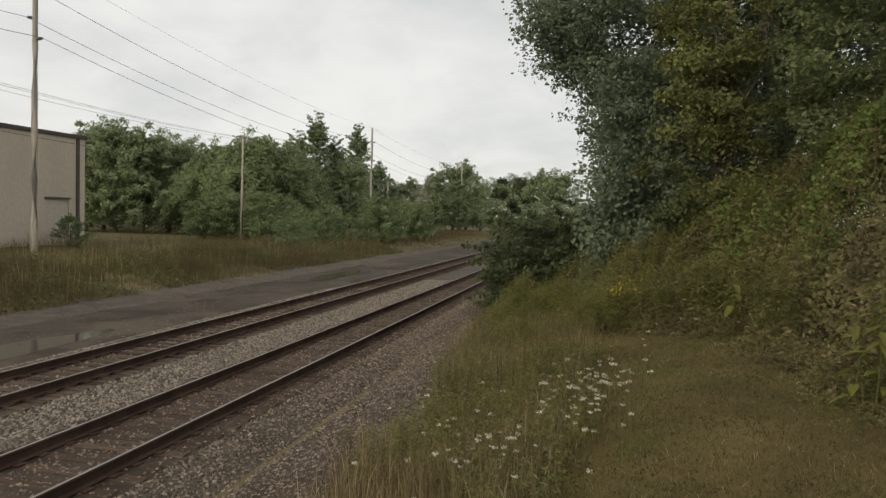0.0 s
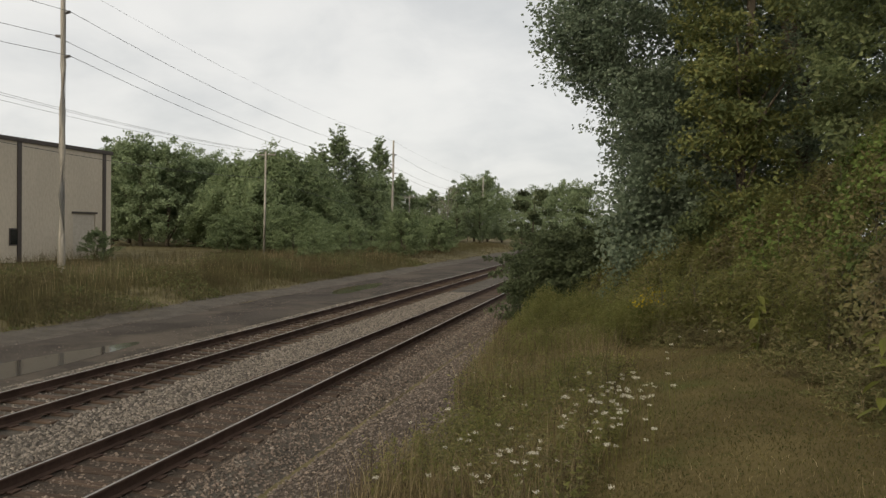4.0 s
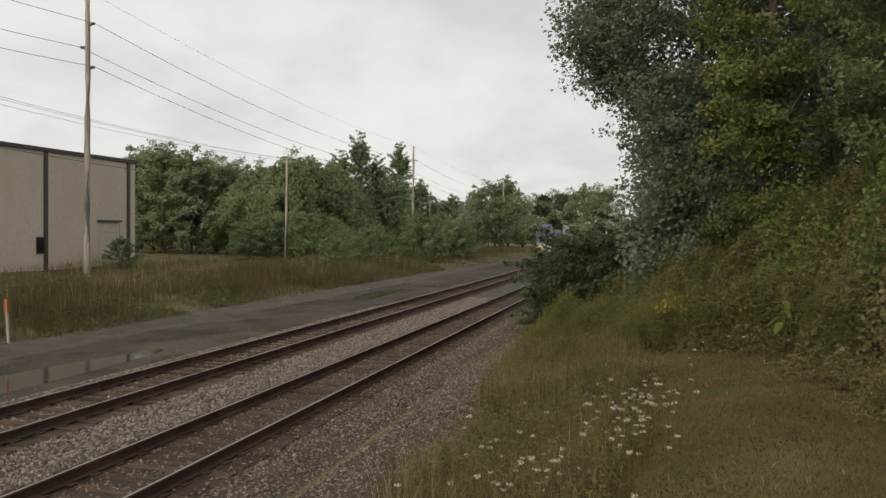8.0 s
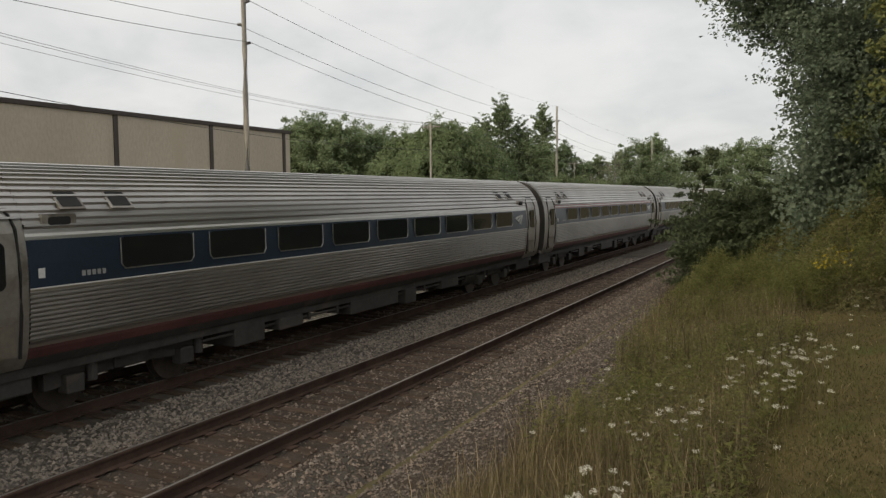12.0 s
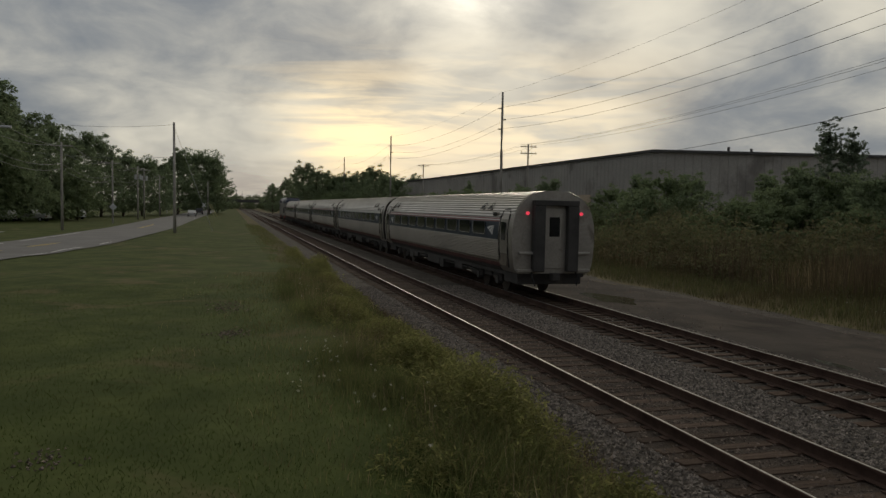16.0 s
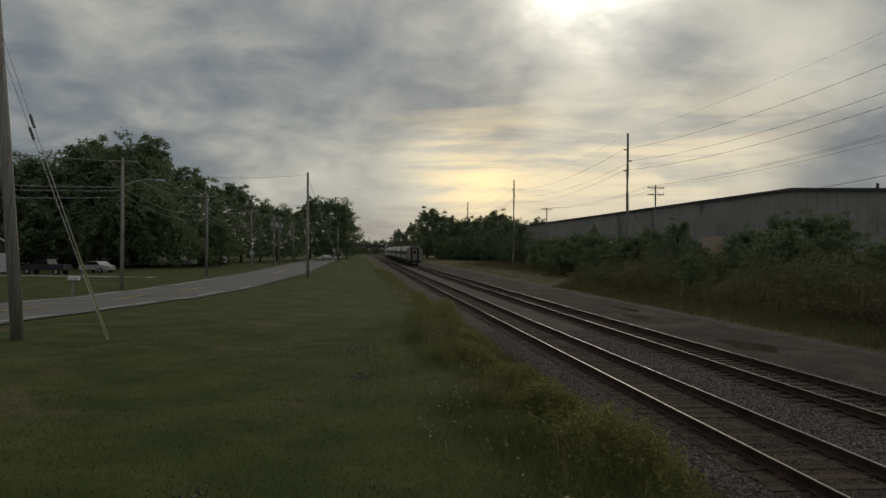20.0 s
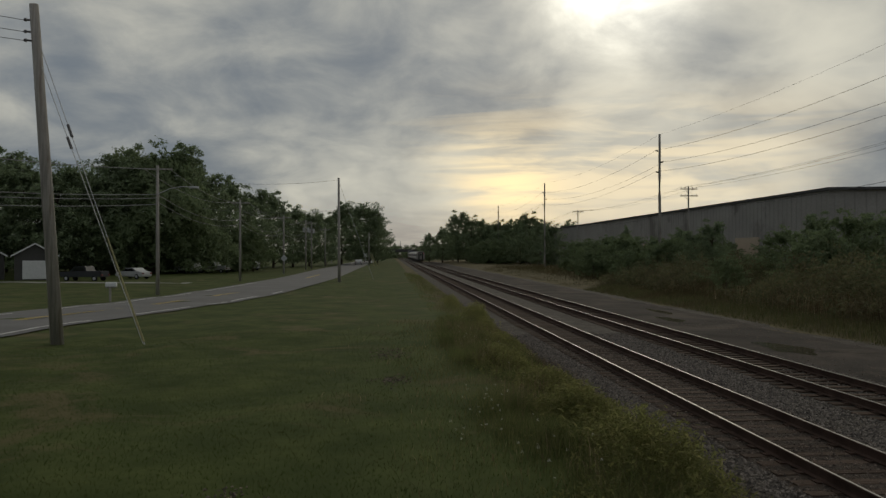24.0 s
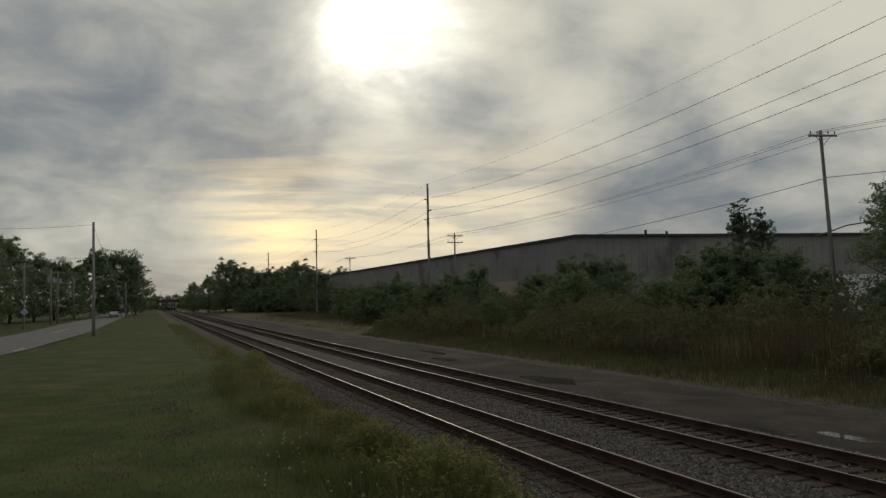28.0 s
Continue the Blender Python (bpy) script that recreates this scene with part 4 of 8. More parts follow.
def swoosh(cx, cz, size, x, mirror=1):
    """Three plain sweeping bands, drawn as flat shapes."""
    bm = bmesh.new()
    bands = [[(-1.0, 0.30), (-0.35, 0.62), (0.35, 0.74), (1.0, 0.80), (0.45, 0.55), (-0.1, 0.32), (-0.62, -0.02)],
             [(-0.50, -0.12), (0.05, 0.26), (0.55, 0.52), (1.0, 0.74), (0.62, 0.38), (0.30, 0.04), (0.02, -0.52)],
             [(0.10, -0.62), (0.38, -0.02), (0.68, 0.36), (1.0, 0.68), (0.80, 0.26), (0.62, -0.14), (0.52, -0.92)]]
    for band in bands:
        bm.faces.new([bm.verts.new((x, cx + mirror * p * size, cz + q * size * 0.5)) for p, q in band])
    bmesh.ops.triangulate(bm, faces=bm.faces)
    return bm


def lettering(text, m, size, mat, parent, name="lettering", label=""):
    cu = bpy.data.curves.new(name, "FONT")
    cu.body, cu.size, cu.align_x, cu.extrude = text, size, "CENTER", 0.002
    cu.materials.append(mat)
    ob = new(name, cu)
    ob.parent = parent
    ob.matrix_basis = m
    if label:
        ob["label"] = label
    return ob


def glass(name, colour, rough=0.05):
    m = bpy.data.materials.new(name)
    m.use_nodes = True
    k = Nodes(m.node_tree)
    p = k.add("ShaderNodeBsdfPrincipled")
    p.inputs["Base Color"].default_value = (*colour, 1)
    p.inputs["Roughness"].default_value = rough
    p.inputs["Specular IOR Level"].default_value = 0.9
    k.link(p.outputs[0], k.add("ShaderNodeOutputMaterial").inputs[0])
    return m


WIND_GLASS = glass("windscreen_glass", (0.05, 0.047, 0.04))


def build_locomotive():
    t = thing("locomotive", pose(FAR_TRACK, 0, 0), "blue and silver diesel passenger locomotive with lit headlamps", "locomotive")
    length, sill = 17.85, 1.0

    def section(y, top, w):
        sh = min(3.50, max(top - 0.34, sill + 0.7))
        half = [(w * 0.97, sill), (w, sill + 0.25), (w, sh), (w - 0.05, sh + (top - sh) * 0.42), (w * 0.86, sh + (top - sh) * 0.76), (w * 0.62, top - 0.03), (w * 0.25, top + 0.012)]
        return [(a, y, b) for a, b in half] + [(-a, y, b) for a, b in half[::-1]]

    rows = [(0.0, 2.15, 1.27), (0.12, 2.52, 1.35), (0.44, 3.26, 1.42), (0.50, 3.34, 1.43), (0.96, 3.98, 1.46), (1.3, 4.20, 1.47), (2.0, 4.37, 1.49), (3.2, 4.43, 1.5), (8.0, 4.42, 1.5), (13.0, 4.40, 1.5), (17.2, 4.36, 1.5), (17.6, 4.22, 1.48), (length, 4.0, 1.42)]
    bm = loft([section(*r) for r in rows])
    sharp = [e for e in bm.edges if e.calc_face_angle(0) > 0.5]
    bmesh.ops.bevel(bm, geom=sharp, offset=0.035, segments=2, affect="EDGES")
    body = part("body", bm, LOCO_PAINT, t, smooth=False)
    # windscreen and cab windows
    for s in (-1, 1):
        lo, hi = Vector((0, 0.50, 3.36)), Vector((0, 0.90, 3.90))
        n = Vector((0, -0.81, 0.58)) * 0.012
        quad = [(s * 0.06, lo, 0), (s * 1.34, lo, 0), (s * 1.25, hi, 0), (s * 0.06, hi, 0)]
        bm = bmesh.new()
        a = [bm.verts.new((x, p.y + n.y, p.z + n.z)) for x, p, _ in quad]
        b = [bm.verts.new((x, p.y + n.y * 3, p.z + n.z * 3)) for x, p, _ in quad]
        for i in range(4):
            bm.faces.new((a[i], a[(i + 1) % 4], b[(i + 1) % 4], b[i]))
        bm.faces.new(b)
        bmesh.ops.recalc_face_normals(bm, faces=bm.faces)
        part("windshield", bm, WIND_GLASS, t, "tinted windscreen pane")
        part("wiper", rod((s * 0.5, 0.42, 3.30), (s * 0.62, 0.62, 3.60), 0.014, sides=5), BLACK, t)
        part("cab_window", box(s * 1.475, s * 1.507, 1.9, 2.75, 3.36, 3.72, 0.004), GLASS_DARK, t, "dark cab side window")
        part("mirror", box(s * 1.52, s * 1.56, 1.5, 1.66, 3.3, 3.85, 0.012), BAND_WHITE, t, "pale folding mirror beside the cab window")
    # lamps
    for s in (-1, 1):
        part("lamp_housing", rod((s * 0.15, -0.02, 2.47), (s * 0.15, 0.3, 2.47), 0.13, sides=18), BLACK, t)
        part("headlight", rod((s * 0.15, -0.045, 2.47), (s * 0.15, -0.02, 2.47), 0.085, sides=18), LAMP_ON, t, "lit headlamp")
        part("lamp_housing", rod((s * 0.93, -0.03, 2.0), (s * 0.93, 0.1, 2.0), 0.12, sides=18), BLACK, t)
        part("ditch_light", rod((s * 0.93, -0.05, 2.0), (s * 0.93, -0.03, 2.0), 0.07, sides=18), LAMP_ON, t, "lit ditch lamp")
        part("step_recess", box(s * 0.93 - 0.17, s * 0.93 + 0.17, -0.02, 0.05, 1.52, 1.78, 0.01), BLACK, t, "dark recess in the nose")
        part("class_light", rod((s * 0.95, 0.06, 2.45), (s * 0.95, 0.2, 2.47), 0.07), RED_BOX, t)
    part("nose_door", box(-0.3, 0.3, 0.13, 0.2, 2.60, 2.66, 0.02), LOCO_PAINT, t)
    part("anticlimber", box(-1.18, 1.18, -0.2, 0.1, 1.02, 1.30, 0.04), UNDER, t, "dark anticlimber across the nose")
    # plow and coupler
    bm = loft([[(-1.25, -0.22, 0.14), (1.25, -0.22, 0.14), (1.2, 0.12, 0.62), (-1.2, 0.12, 0.62)], [(-1.25, -0.12, 0.14), (1.25, -0.12, 0.14), (1.2, 0.26, 0.62), (-1.2, 0.26, 0.62)]])
    for v in bm.verts:
        v.co.y += 0.35 * (abs(v.co.x) / 1.25) ** 2 - 0.3 * (1 if v.co.z < 0.3 else 0)
    part("plow", bm, PLOW_PAINT, t, "grey steel pilot plow")
    bm = box(-0.17, 0.17, -0.65, 0.2, 0.68, 0.98, 0.04)
    box(-0.25, 0.12, -0.82, -0.55, 0.64, 1.02, 0.05, bm=bm)
    part("coupler", bm, UNDER, t)
    for s in (-1, 1):
        part("pilot_skirt", box(s * 1.20 - 0.08, s * 1.20 + 0.08, 0.15, 1.7, 0.35, 0.99, 0.03), UNDER, t)
        part("air_hose", tube([(s * 0.5, -0.15, 0.95), (s * 0.55, -0.42, 0.75), (s * 0.5, -0.35, 0.45)], 0.03, 6), BLACK, t)
        part("grab_iron", tube([(s * 0.95, -0.06, 1.05), (s * 0.95, -0.28, 0.9), (s * 0.4, -0.28, 0.9)], 0.018, 6), STEEL_DULL, t)
    # side: doors, grilles, vents, ladders
    for s in (-1, 1):
        x0 = s * 1.502

        def plate(name, y0, y1, z0, z1, mat, label="", d=0.012):
            return part(name, box(min(x0, x0 + s * d), max(x0, x0 + s * d), y0, y1, z0, z1, 0.003), mat, t, label)

        def grille(y0, y1, z0, z1, n, slats=None):
            g = plate("grille", y0, y1, z0, z1, BLACK, "black louvred grille")
            for i in range(n):
                z = z0 + (z1 - z0) * (i + 0.5) / n
                part("louvre", box(min(x0, x0 + s * 0.03), max(x0, x0 + s * 0.03), y0 + 0.03, y1 - 0.03, z - 0.012, z + 0.012), slats or UNDER, g)

        door = plate("cab_door", 2.92, 3.55, 1.3, 3.46, LOCO_PAINT, "silver cab door")
        plate("door_panel", 2.99, 3.48, 1.34, 1.8, LOCO_GREY, d=0.018)
        plate("door_glass", 3.05, 3.42, 2.75, 3.25, GLASS_DARK, d=0.018)
        for y in (2.82, 3.65):
            part("handrail", tube([(s * 1.5, y, 1.2), (s * 1.58, y, 1.3), (s * 1.58, y, 3.3), (s * 1.5, y, 3.42)], 0.02, 6), STEEL_DULL, t)
        grille(2.0, 2.65, 1.62, 2.16, 9)
        grille(3.85, 4.5, 3.40, 3.86, 9, LOCO_GREY)
        grille(4.65, 5.3, 3.40, 3.86, 9, LOCO_GREY)
        for y, w in ((5.5, 0.6), (6.13, 0.6), (6.9, 0.9)):
            grille(y, y + w, 3.42, 3.82, 7)
        for y in (14.65, 15.76):
            part("radiator_opening", loft([[(s * a, yy, z) for a, z in ((1.42, 3.50), (1.515, 3.50), (1.47, 3.90), (1.32, 4.10), (1.22, 4.05))] for yy in (y, y + 0.98)]), BLACK, t, "black radiator opening")
        grille(12.92, 13.72, 1.55, 2.72, 20)
        grille(13.86, 15.68, 1.55, 2.72, 20)
        rear = plate("rear_door", 16.85, 17.45, 1.5, 3.36, LOCO_PAINT, "silver rear door")
        plate("door_glass", 16.95, 17.35, 2.62, 3.25, GLASS_DARK, d=0.02)
        plate("door_seam", 16.83, 16.85, 1.5, 3.38, BLACK)
        plate("door_seam", 17.45, 17.47, 1.5, 3.38, BLACK)
        plate("door_seam", 16.83, 17.47, 3.36, 3.38, BLACK)
        for y in (16.62, 17.58):
            part("handrail", tube([(s * 1.5, y, 1.5), (s * 1.58, y, 1.58), (s * 1.58, y, 2.9), (s * 1.5, y, 3.0)], 0.022, 6), BRIGHT_STEEL, t)
        for yl in (3.24, 17.15):
            for i in range(4):
                part("ladder_rung", rod((s * 1.46, yl - 0.24, 0.35 + i * 0.24), (s * 1.46, yl + 0.24, 0.35 + i * 0.24), 0.02, sides=6), STEEL_DULL, t)
            for e in (-1, 1):
                part("ladder_rail", rod((s * 1.46, yl + e * 0.25, 0.25), (s * 1.46, yl + e * 0.25, 1.2), 0.018, sides=6), UNDER, t)
        part("emblem", swoosh(4.95, 2.42, 0.98, s * 1.506, 1), BAND_BLUE, t, "blue sweeping emblem of plain bands")
        for i in range(6):
            plate("name_bar", 4.35 + 0.27 * i, 4.55 + 0.27 * i, 3.0, 3.12, BAND_BLUE, d=0.006)
        plate("small_panel", 8.42, 8.66, 1.56, 1.88, BLACK)
        m = Matrix.Translation((s * 1.508, 12.02, 1.76)) @ Euler((math.pi / 2, 0, s * math.pi / 2)).to_matrix().to_4x4()
        lettering("708", m, 0.92, LETTER_DARK, t, "road_number")
        plate("equipment_box", 4.3, 4.6, 0.66, 0.9, RED_BOX, "red equipment box", -0.2)
        plate("equipment_box", 14.85, 15.35, 0.66, 1.0, RED_BOX, "red equipment box", -0.2)
    for s in (-1, 1):
        lettering("708", Matrix.Translation((s * 0.80, 0.222, 2.83)) @ Euler((radians(66.5), 0, 0)).to_matrix().to_4x4(), 0.30, BAND_WHITE, t, "road_number")
    bm = swoosh(0, 2.93, 0.36, 0.0)
    for v in bm.verts:
        v.co = Vector((v.co.y, 0.095 + (v.co.z - 2.52) * 0.43, v.co.z))
    part("nose_emblem", bm, BAND_WHITE, t, "white sweeping emblem of plain bands")
    # roof
    part("roof_hatch", box(-0.62, 0.62, 3.6, 7.5, 4.40, 4.49, 0.03), LOCO_GREY, t)
    bm = loft([[(-1.36, y, 4.05), (1.36, y, 4.05), (1.05, y, 4.50), (-1.05, y, 4.50)] for y in (12.0, 17.2)])
    part("radiator_roof", bm, LOCO_GREY, t, "dark raised radiator roof")
    for y in (2.2, 2.5, 3.1):
        part("roof_horn", box(-0.16, 0.16, y, y + 0.16, 4.36, 4.52, 0.02), LOCO_GREY, t)
    # under
    part("fuel_tank", box(-1.3, 1.3, 7.4, 10.6, 0.25, 0.95, 0.12), UNDER, t, "black fuel tank")
    part("underframe", box(-1.36, 1.36, 1.0, 17.9, 0.70, 1.02), UNDER, t)
    wheel_truck(t, 4.0, 2.6, UNDER)
    wheel_truck(t, 14.2, 2.6, UNDER)
    part("rear_plate", box(-1.2, 1.2, 18.05, 18.3, 0.8, 1.3), UNDER, t)
    # the cab end is longer and rides higher than the hood behind it
    for ob in t.children_recursive:
        if ob.name.split(".")[0] in ("truck_frame", "side_beam", "wheel", "journal_box", "spring"):
            continue
        if ob.type == "MESH":
            for v in ob.data.vertices:
                v.co.z += 0.15 * float(smoothstep(v.co.z, 2.0, 3.4)) * (1 - float(smoothstep(v.co.y, 2.0, 12.0)))
                v.co.y -= 0.13 * min(2.8, max(0.0, 5.5 - v.co.y))
        elif ob.matrix_basis.translation.y < 5.5:
            m = ob.matrix_basis.copy()
            m.translation.y -= 0.13 * min(2.8, 5.5 - m.translation.y)
            m.translation.z += 0.15 * float(smoothstep(m.translation.z, 2.0, 3.4))
            ob.matrix_basis = m
    TRAIN.append((t, 0.4))


def rounded(y0, y1, z0, z1, r, x0, x1):
    """A flat pane in the plane across x with rounded corners."""
    pts = []
    for cy, cz, a0 in ((y1 - r, z1 - r, 0.0), (y0 + r, z1 - r, 0.5), (y0 + r, z0 + r, 1.0), (y1 - r, z0 + r, 1.5)):
        for k in range(4):
            a = math.pi * (a0 + k / 6)
            pts.append((cy + r * math.cos(a), cz + r * math.sin(a)))
    return prism(pts, "x", min(x0, x1), max(x0, x1))


def car_outline():
    """Half section of a round-sided car: points from sill to roof centre with the paint of each face above the point."""
    def half(z):
        if z < 2.2:
            return 1.60 - 0.12 * ((2.2 - z) / 1.2) ** 2
        return 1.60 * max(0.0, 1 - ((z - 2.2) / 1.70) ** 2.5) ** 0.4

    pts, mats = [], []

    def put(x, z, mat):
        pts.append((x, z))
        mats.append(mat)

    put(1.36, 0.92, 4)
    put(1.47, 1.06, 5)
    put(half(1.17), 1.17, 5)
    put(half(1.22), 1.22, 0)
    z = 1.27
    for i in range(11):
        put(half(z), z, 0)
        put(half(z) + 0.040, z + 0.040, 0)
        put(half(z) + 0.040, z + 0.043, 0)
        put(half(z) - 0.004, z + 0.061, 0)
        z += 0.0665
    put(half(2.02) + 0.02, 2.02, 0)
    put(half(2.05) + 0.02, 2.05, 3)
    put(half(2.07) + 0.02, 2.07, 1)
    put(half(2.4), 2.4, 1)
    put(half(2.74), 2.74, 2)
    put(half(2.79), 2.79, 3)
    put(half(2.83), 2.83, 2)
    put(half(2.88), 2.88, 0)
    # roof flutes, by angle
    ang0, ang1, n = 0.42, 1.32, 12
    zs = [2.2 + 1.70 * math.sin(ang0 + (ang1 - ang0) * i / n) for i in range(n + 1)]
    for a, b in zip(zs, zs[1:]):
        for u, h in ((0.0, 0.0), (0.12, 0.036), (0.36, 0.036), (0.62, 0.0)):
            q = a + (b - a) * u
            x = half(q)
            l = math.hypot(x, (q - 2.0) * 1.4)
            put(x + h * x / l, q + h * (q - 2.0) * 1.4 / l, 0)
    put(half(3.885) * 0.8, 3.885, 0)
    put(0.02, 3.90, 0)
    return pts, mats


def build_car(striped, last, label):
    t = thing("passenger_car", pose(FAR_TRACK, 0, 0), label, "railway car", "passenger cars of the train")
    length, end = 23.6, 0.32
    pts, mats = car_outline()
    n = len(pts)

    def skin(y0, y1, flute, name, mat_list, lab=""):
        verts, faces, idx = [], [], []
        for y in (y0, y1):
            for s in (1, -1):
                for x, z in pts if flute else PLAIN:
                    verts.append((s * x, y, z))
        m = len(pts if flute else PLAIN)
        for s in (0, 1):
            for i in range(m - 1):
                a, b = s * m + i, s * m + i + 1
                faces.append((a, b, b + 2 * m, a + 2 * m) if s else (b, a, a + 2 * m, b + 2 * m))
                k = mats[i] if flute else 0
                idx.append(k if striped or k not in (2,) or i < 6 else 0)
        ob = from_arrays(name, verts, faces, mat_list[0], t, lab, not flute)
        for extra in mat_list[1:]:
            ob.data.materials.append(extra)
        if flute:
            ob.data.polygons.foreach_set("material_index", np.array(idx, dtype=np.int32))
        return ob

    PLAIN = [(1.36, 0.92), (1.47, 1.06)] + [p for p in ((1.60 - 0.12 * ((2.2 - z) / 1.2) ** 2 if z < 2.2 else 1.60 * max(0.0, 1 - ((z - 2.2) / 1.70) ** 2.5) ** 0.4, z) for z in (1.2, 1.5, 1.9, 2.2, 2.5, 2.8, 3.05, 3.25, 3.45, 3.6, 3.72, 3.82, 3.87))] + [(0.02, 3.90)]
    skin(1.78, length - 1.78, True, "body", [STAINLESS, BAND_BLUE, BAND_RED, BAND_WHITE, UNDER, SILL_RED])
    skin(end, 1.78, False, "vestibule", [STEEL_DULL], "plain steel car end with a door")
    skin(length - 1.78, length - end, False, "vestibule", [STEEL_DULL], "plain steel car end with a door")
    # roof flutes over the car ends
    for y0, y1 in ((0.42, 1.77), (length - 1.77, length - 0.42)):
        sub = [(x, z) for x, z in pts if z > 3.02]
        verts = [(s * x * 1.004, y, z + 0.004) for y in (y0, y1) for s in (1, -1) for x, z in sub]
        m = len(sub)
        faces = []
        for s in (0, 1):
            for i in range(m - 1):
                a, b = s * m + i, s * m + i + 1
                faces.append((a, b, b + 2 * m, a + 2 * m) if s else (b, a, a + 2 * m, b + 2 * m))
        from_arrays("roof_panel", verts, faces, STAINLESS, t)
    # ends with rounded corners, diaphragm and end door
    for y, d in ((end, -1), (length - end, 1)):
        outline = [(x, z) for x, z in PLAIN] + [(-x, z) for x, z in PLAIN[::-1]]
        bm = bmesh.new()
        bm.faces.new([bm.verts.new((x, y, z)) for x, z in outline])
        part("end_wall", bm, STEEL_DULL if last else UNDER, t)
        if last and d > 0:
            for s in (-1, 1):
                part("corner_step", box(s * 1.05 - 0.32, s * 1.05 + 0.32, y, y + 0.16, 1.62, 1.70, 0.01), BRIGHT_STEEL, t)
                part("signal_hose", tube([(s * 0.85, y + 0.05, 1.0), (s * 0.9, y + 0.25, 0.8), (s * 0.8, y + 0.28, 0.5)], 0.03, 6), BLACK, t)
        inner, outer = (0.44, 0.86) if last and d > 0 else (0.52, 0.95)
        bm = box(-outer, -inner, min(y, y + d * 0.29), max(y, y + d * 0.29), 1.0, 3.35, 0.03)
        box(inner, outer, min(y, y + d * 0.29), max(y, y + d * 0.29), 1.0, 3.35, 0.03, bm=bm)
        box(-outer, outer, min(y, y + d * 0.29), max(y, y + d * 0.29), 3.35, 3.55, 0.03, bm=bm)
        part("diaphragm", bm, DIAPHRAGM, t, "dark grey rubber diaphragm")
        dr = part("end_door", box(-0.46, 0.46, min(y + d * 0.01, y + d * 0.05), max(y + d * 0.01, y + d * 0.05), 1.1, 3.25, 0.01), STEEL_DULL, t)
        part("door_glass", box(-0.2, 0.2, min(y + d * 0.05, y + d * 0.06), max(y + d * 0.05, y + d * 0.06), 2.25, 2.95), GLASS_DARK, dr)
        part("coupler", box(-0.15, 0.15, min(y, y + d * 0.32), max(y, y + d * 0.32), 0.68, 0.95, 0.03), UNDER, t)
        for s in (-1, 1):
            part("buffer_step", box(s * 1.12 - 0.3, s * 1.12 + 0.3, min(y, y + d * 0.12), max(y, y + d * 0.12), 0.98, 1.08, 0.01), STEEL_DULL, t)
            lamp = part("marker_lamp", rod((s * 1.04, y, 3.08), (s * 1.04, y + d * 0.06, 3.08), 0.06, sides=14), LAMP_RED if last and d > 0 else UNDER, t, "red marker lamp")
    # doors
    for y in (0.82, length - 1.62):
        for s in (-1, 1):
            x = 1.535
            bm = bmesh.new()
            for z0, z1 in ((1.12, 1.7), (1.7, 2.3), (2.3, 2.85), (2.85, 3.2)):
                def hw(z):
                    return (1.60 - 0.12 * ((2.2 - z) / 1.2) ** 2 if z < 2.2 else 1.60 * (1 - ((z - 2.2) / 1.70) ** 2.5) ** 0.4)
                q = [bm.verts.new((s * (hw(z) + 0.012), yy, z)) for z in (z0, z1) for yy in (y, y + 0.8)]
                bm.faces.new((q[0], q[1], q[3], q[2]) if s > 0 else (q[2], q[3], q[1], q[0]))
            bmesh.ops.remove_doubles(bm, verts=bm.verts, dist=0.001)
            door = part("side_door", bm, STEEL_DULL, t, "grey steel side door")
            arch = [(y - 0.03, 1.1), (y - 0.03, 1.7), (y - 0.03, 2.3), (y - 0.03, 2.9), (y + 0.02, 3.10), (y + 0.14, 3.20), (y + 0.66, 3.20), (y + 0.78, 3.10), (y + 0.83, 2.9), (y + 0.83, 2.3), (y + 0.83, 1.7), (y + 0.83, 1.1)]
            part("door_seal", tube([(s * (hw(z) + 0.012), yy, z) for yy, z in arch], 0.024, 5), BLACK, door, "black seal round the door")
            part("kick_panel", rounded(y + 0.06, y + 0.74, 1.16, 1.62, 0.03, s * 1.50, s * 1.578), DOOR_TAN, door, "scuffed brownish lower door panel")
            part("door_window", rounded(y + 0.19, y + 0.61, 2.08, 2.74, 0.10, s * 1.58, s * 1.63), GLASS_DARK, door, "dark door window")
    # windows
    nwin = 9
    for i in range(nwin):
        y0 = 3.35 + i * 1.93
        for s in (-1, 1):
            w = part("window", rounded(y0, y0 + 1.5, 2.22, 2.71, 0.09, s * 1.55, s * 1.612), GLASS_DARK, t, "dark tinted window")
            bm = tube([(s * 1.615, y0 - 0.02, 2.70), (s * 1.622, y0 - 0.02, 2.30), (s * 1.622, y0 + 0.05, 2.215), (s * 1.622, y0 + 1.45, 2.215), (s * 1.622, y0 + 1.52, 2.30), (s * 1.615, y0 + 1.52, 2.70)], 0.009, 5)
            part("window_frame", bm, BRIGHT_STEEL, w, "pale metal window frame")
    # hatches on the roof slope, side grilles
    for y in (2.6, 3.5, 19.5, 20.4):
        for s in (-1, 1):
            bm = box(-0.24, 0.24, -0.22, 0.22, -0.01, 0.03, 0.008)
            bmesh.ops.rotate(bm, verts=bm.verts, matrix=Matrix.Rotation(s * radians(46), 3, "Y"))
            bmesh.ops.translate(bm, verts=bm.verts, vec=(s * 1.33, y, 3.32))
            h = part("roof_hatch", bm, STEEL_DULL, t, "roof vent hatch")
            bm = box(-0.19, 0.19, -0.17, 0.17, 0.03, 0.038)
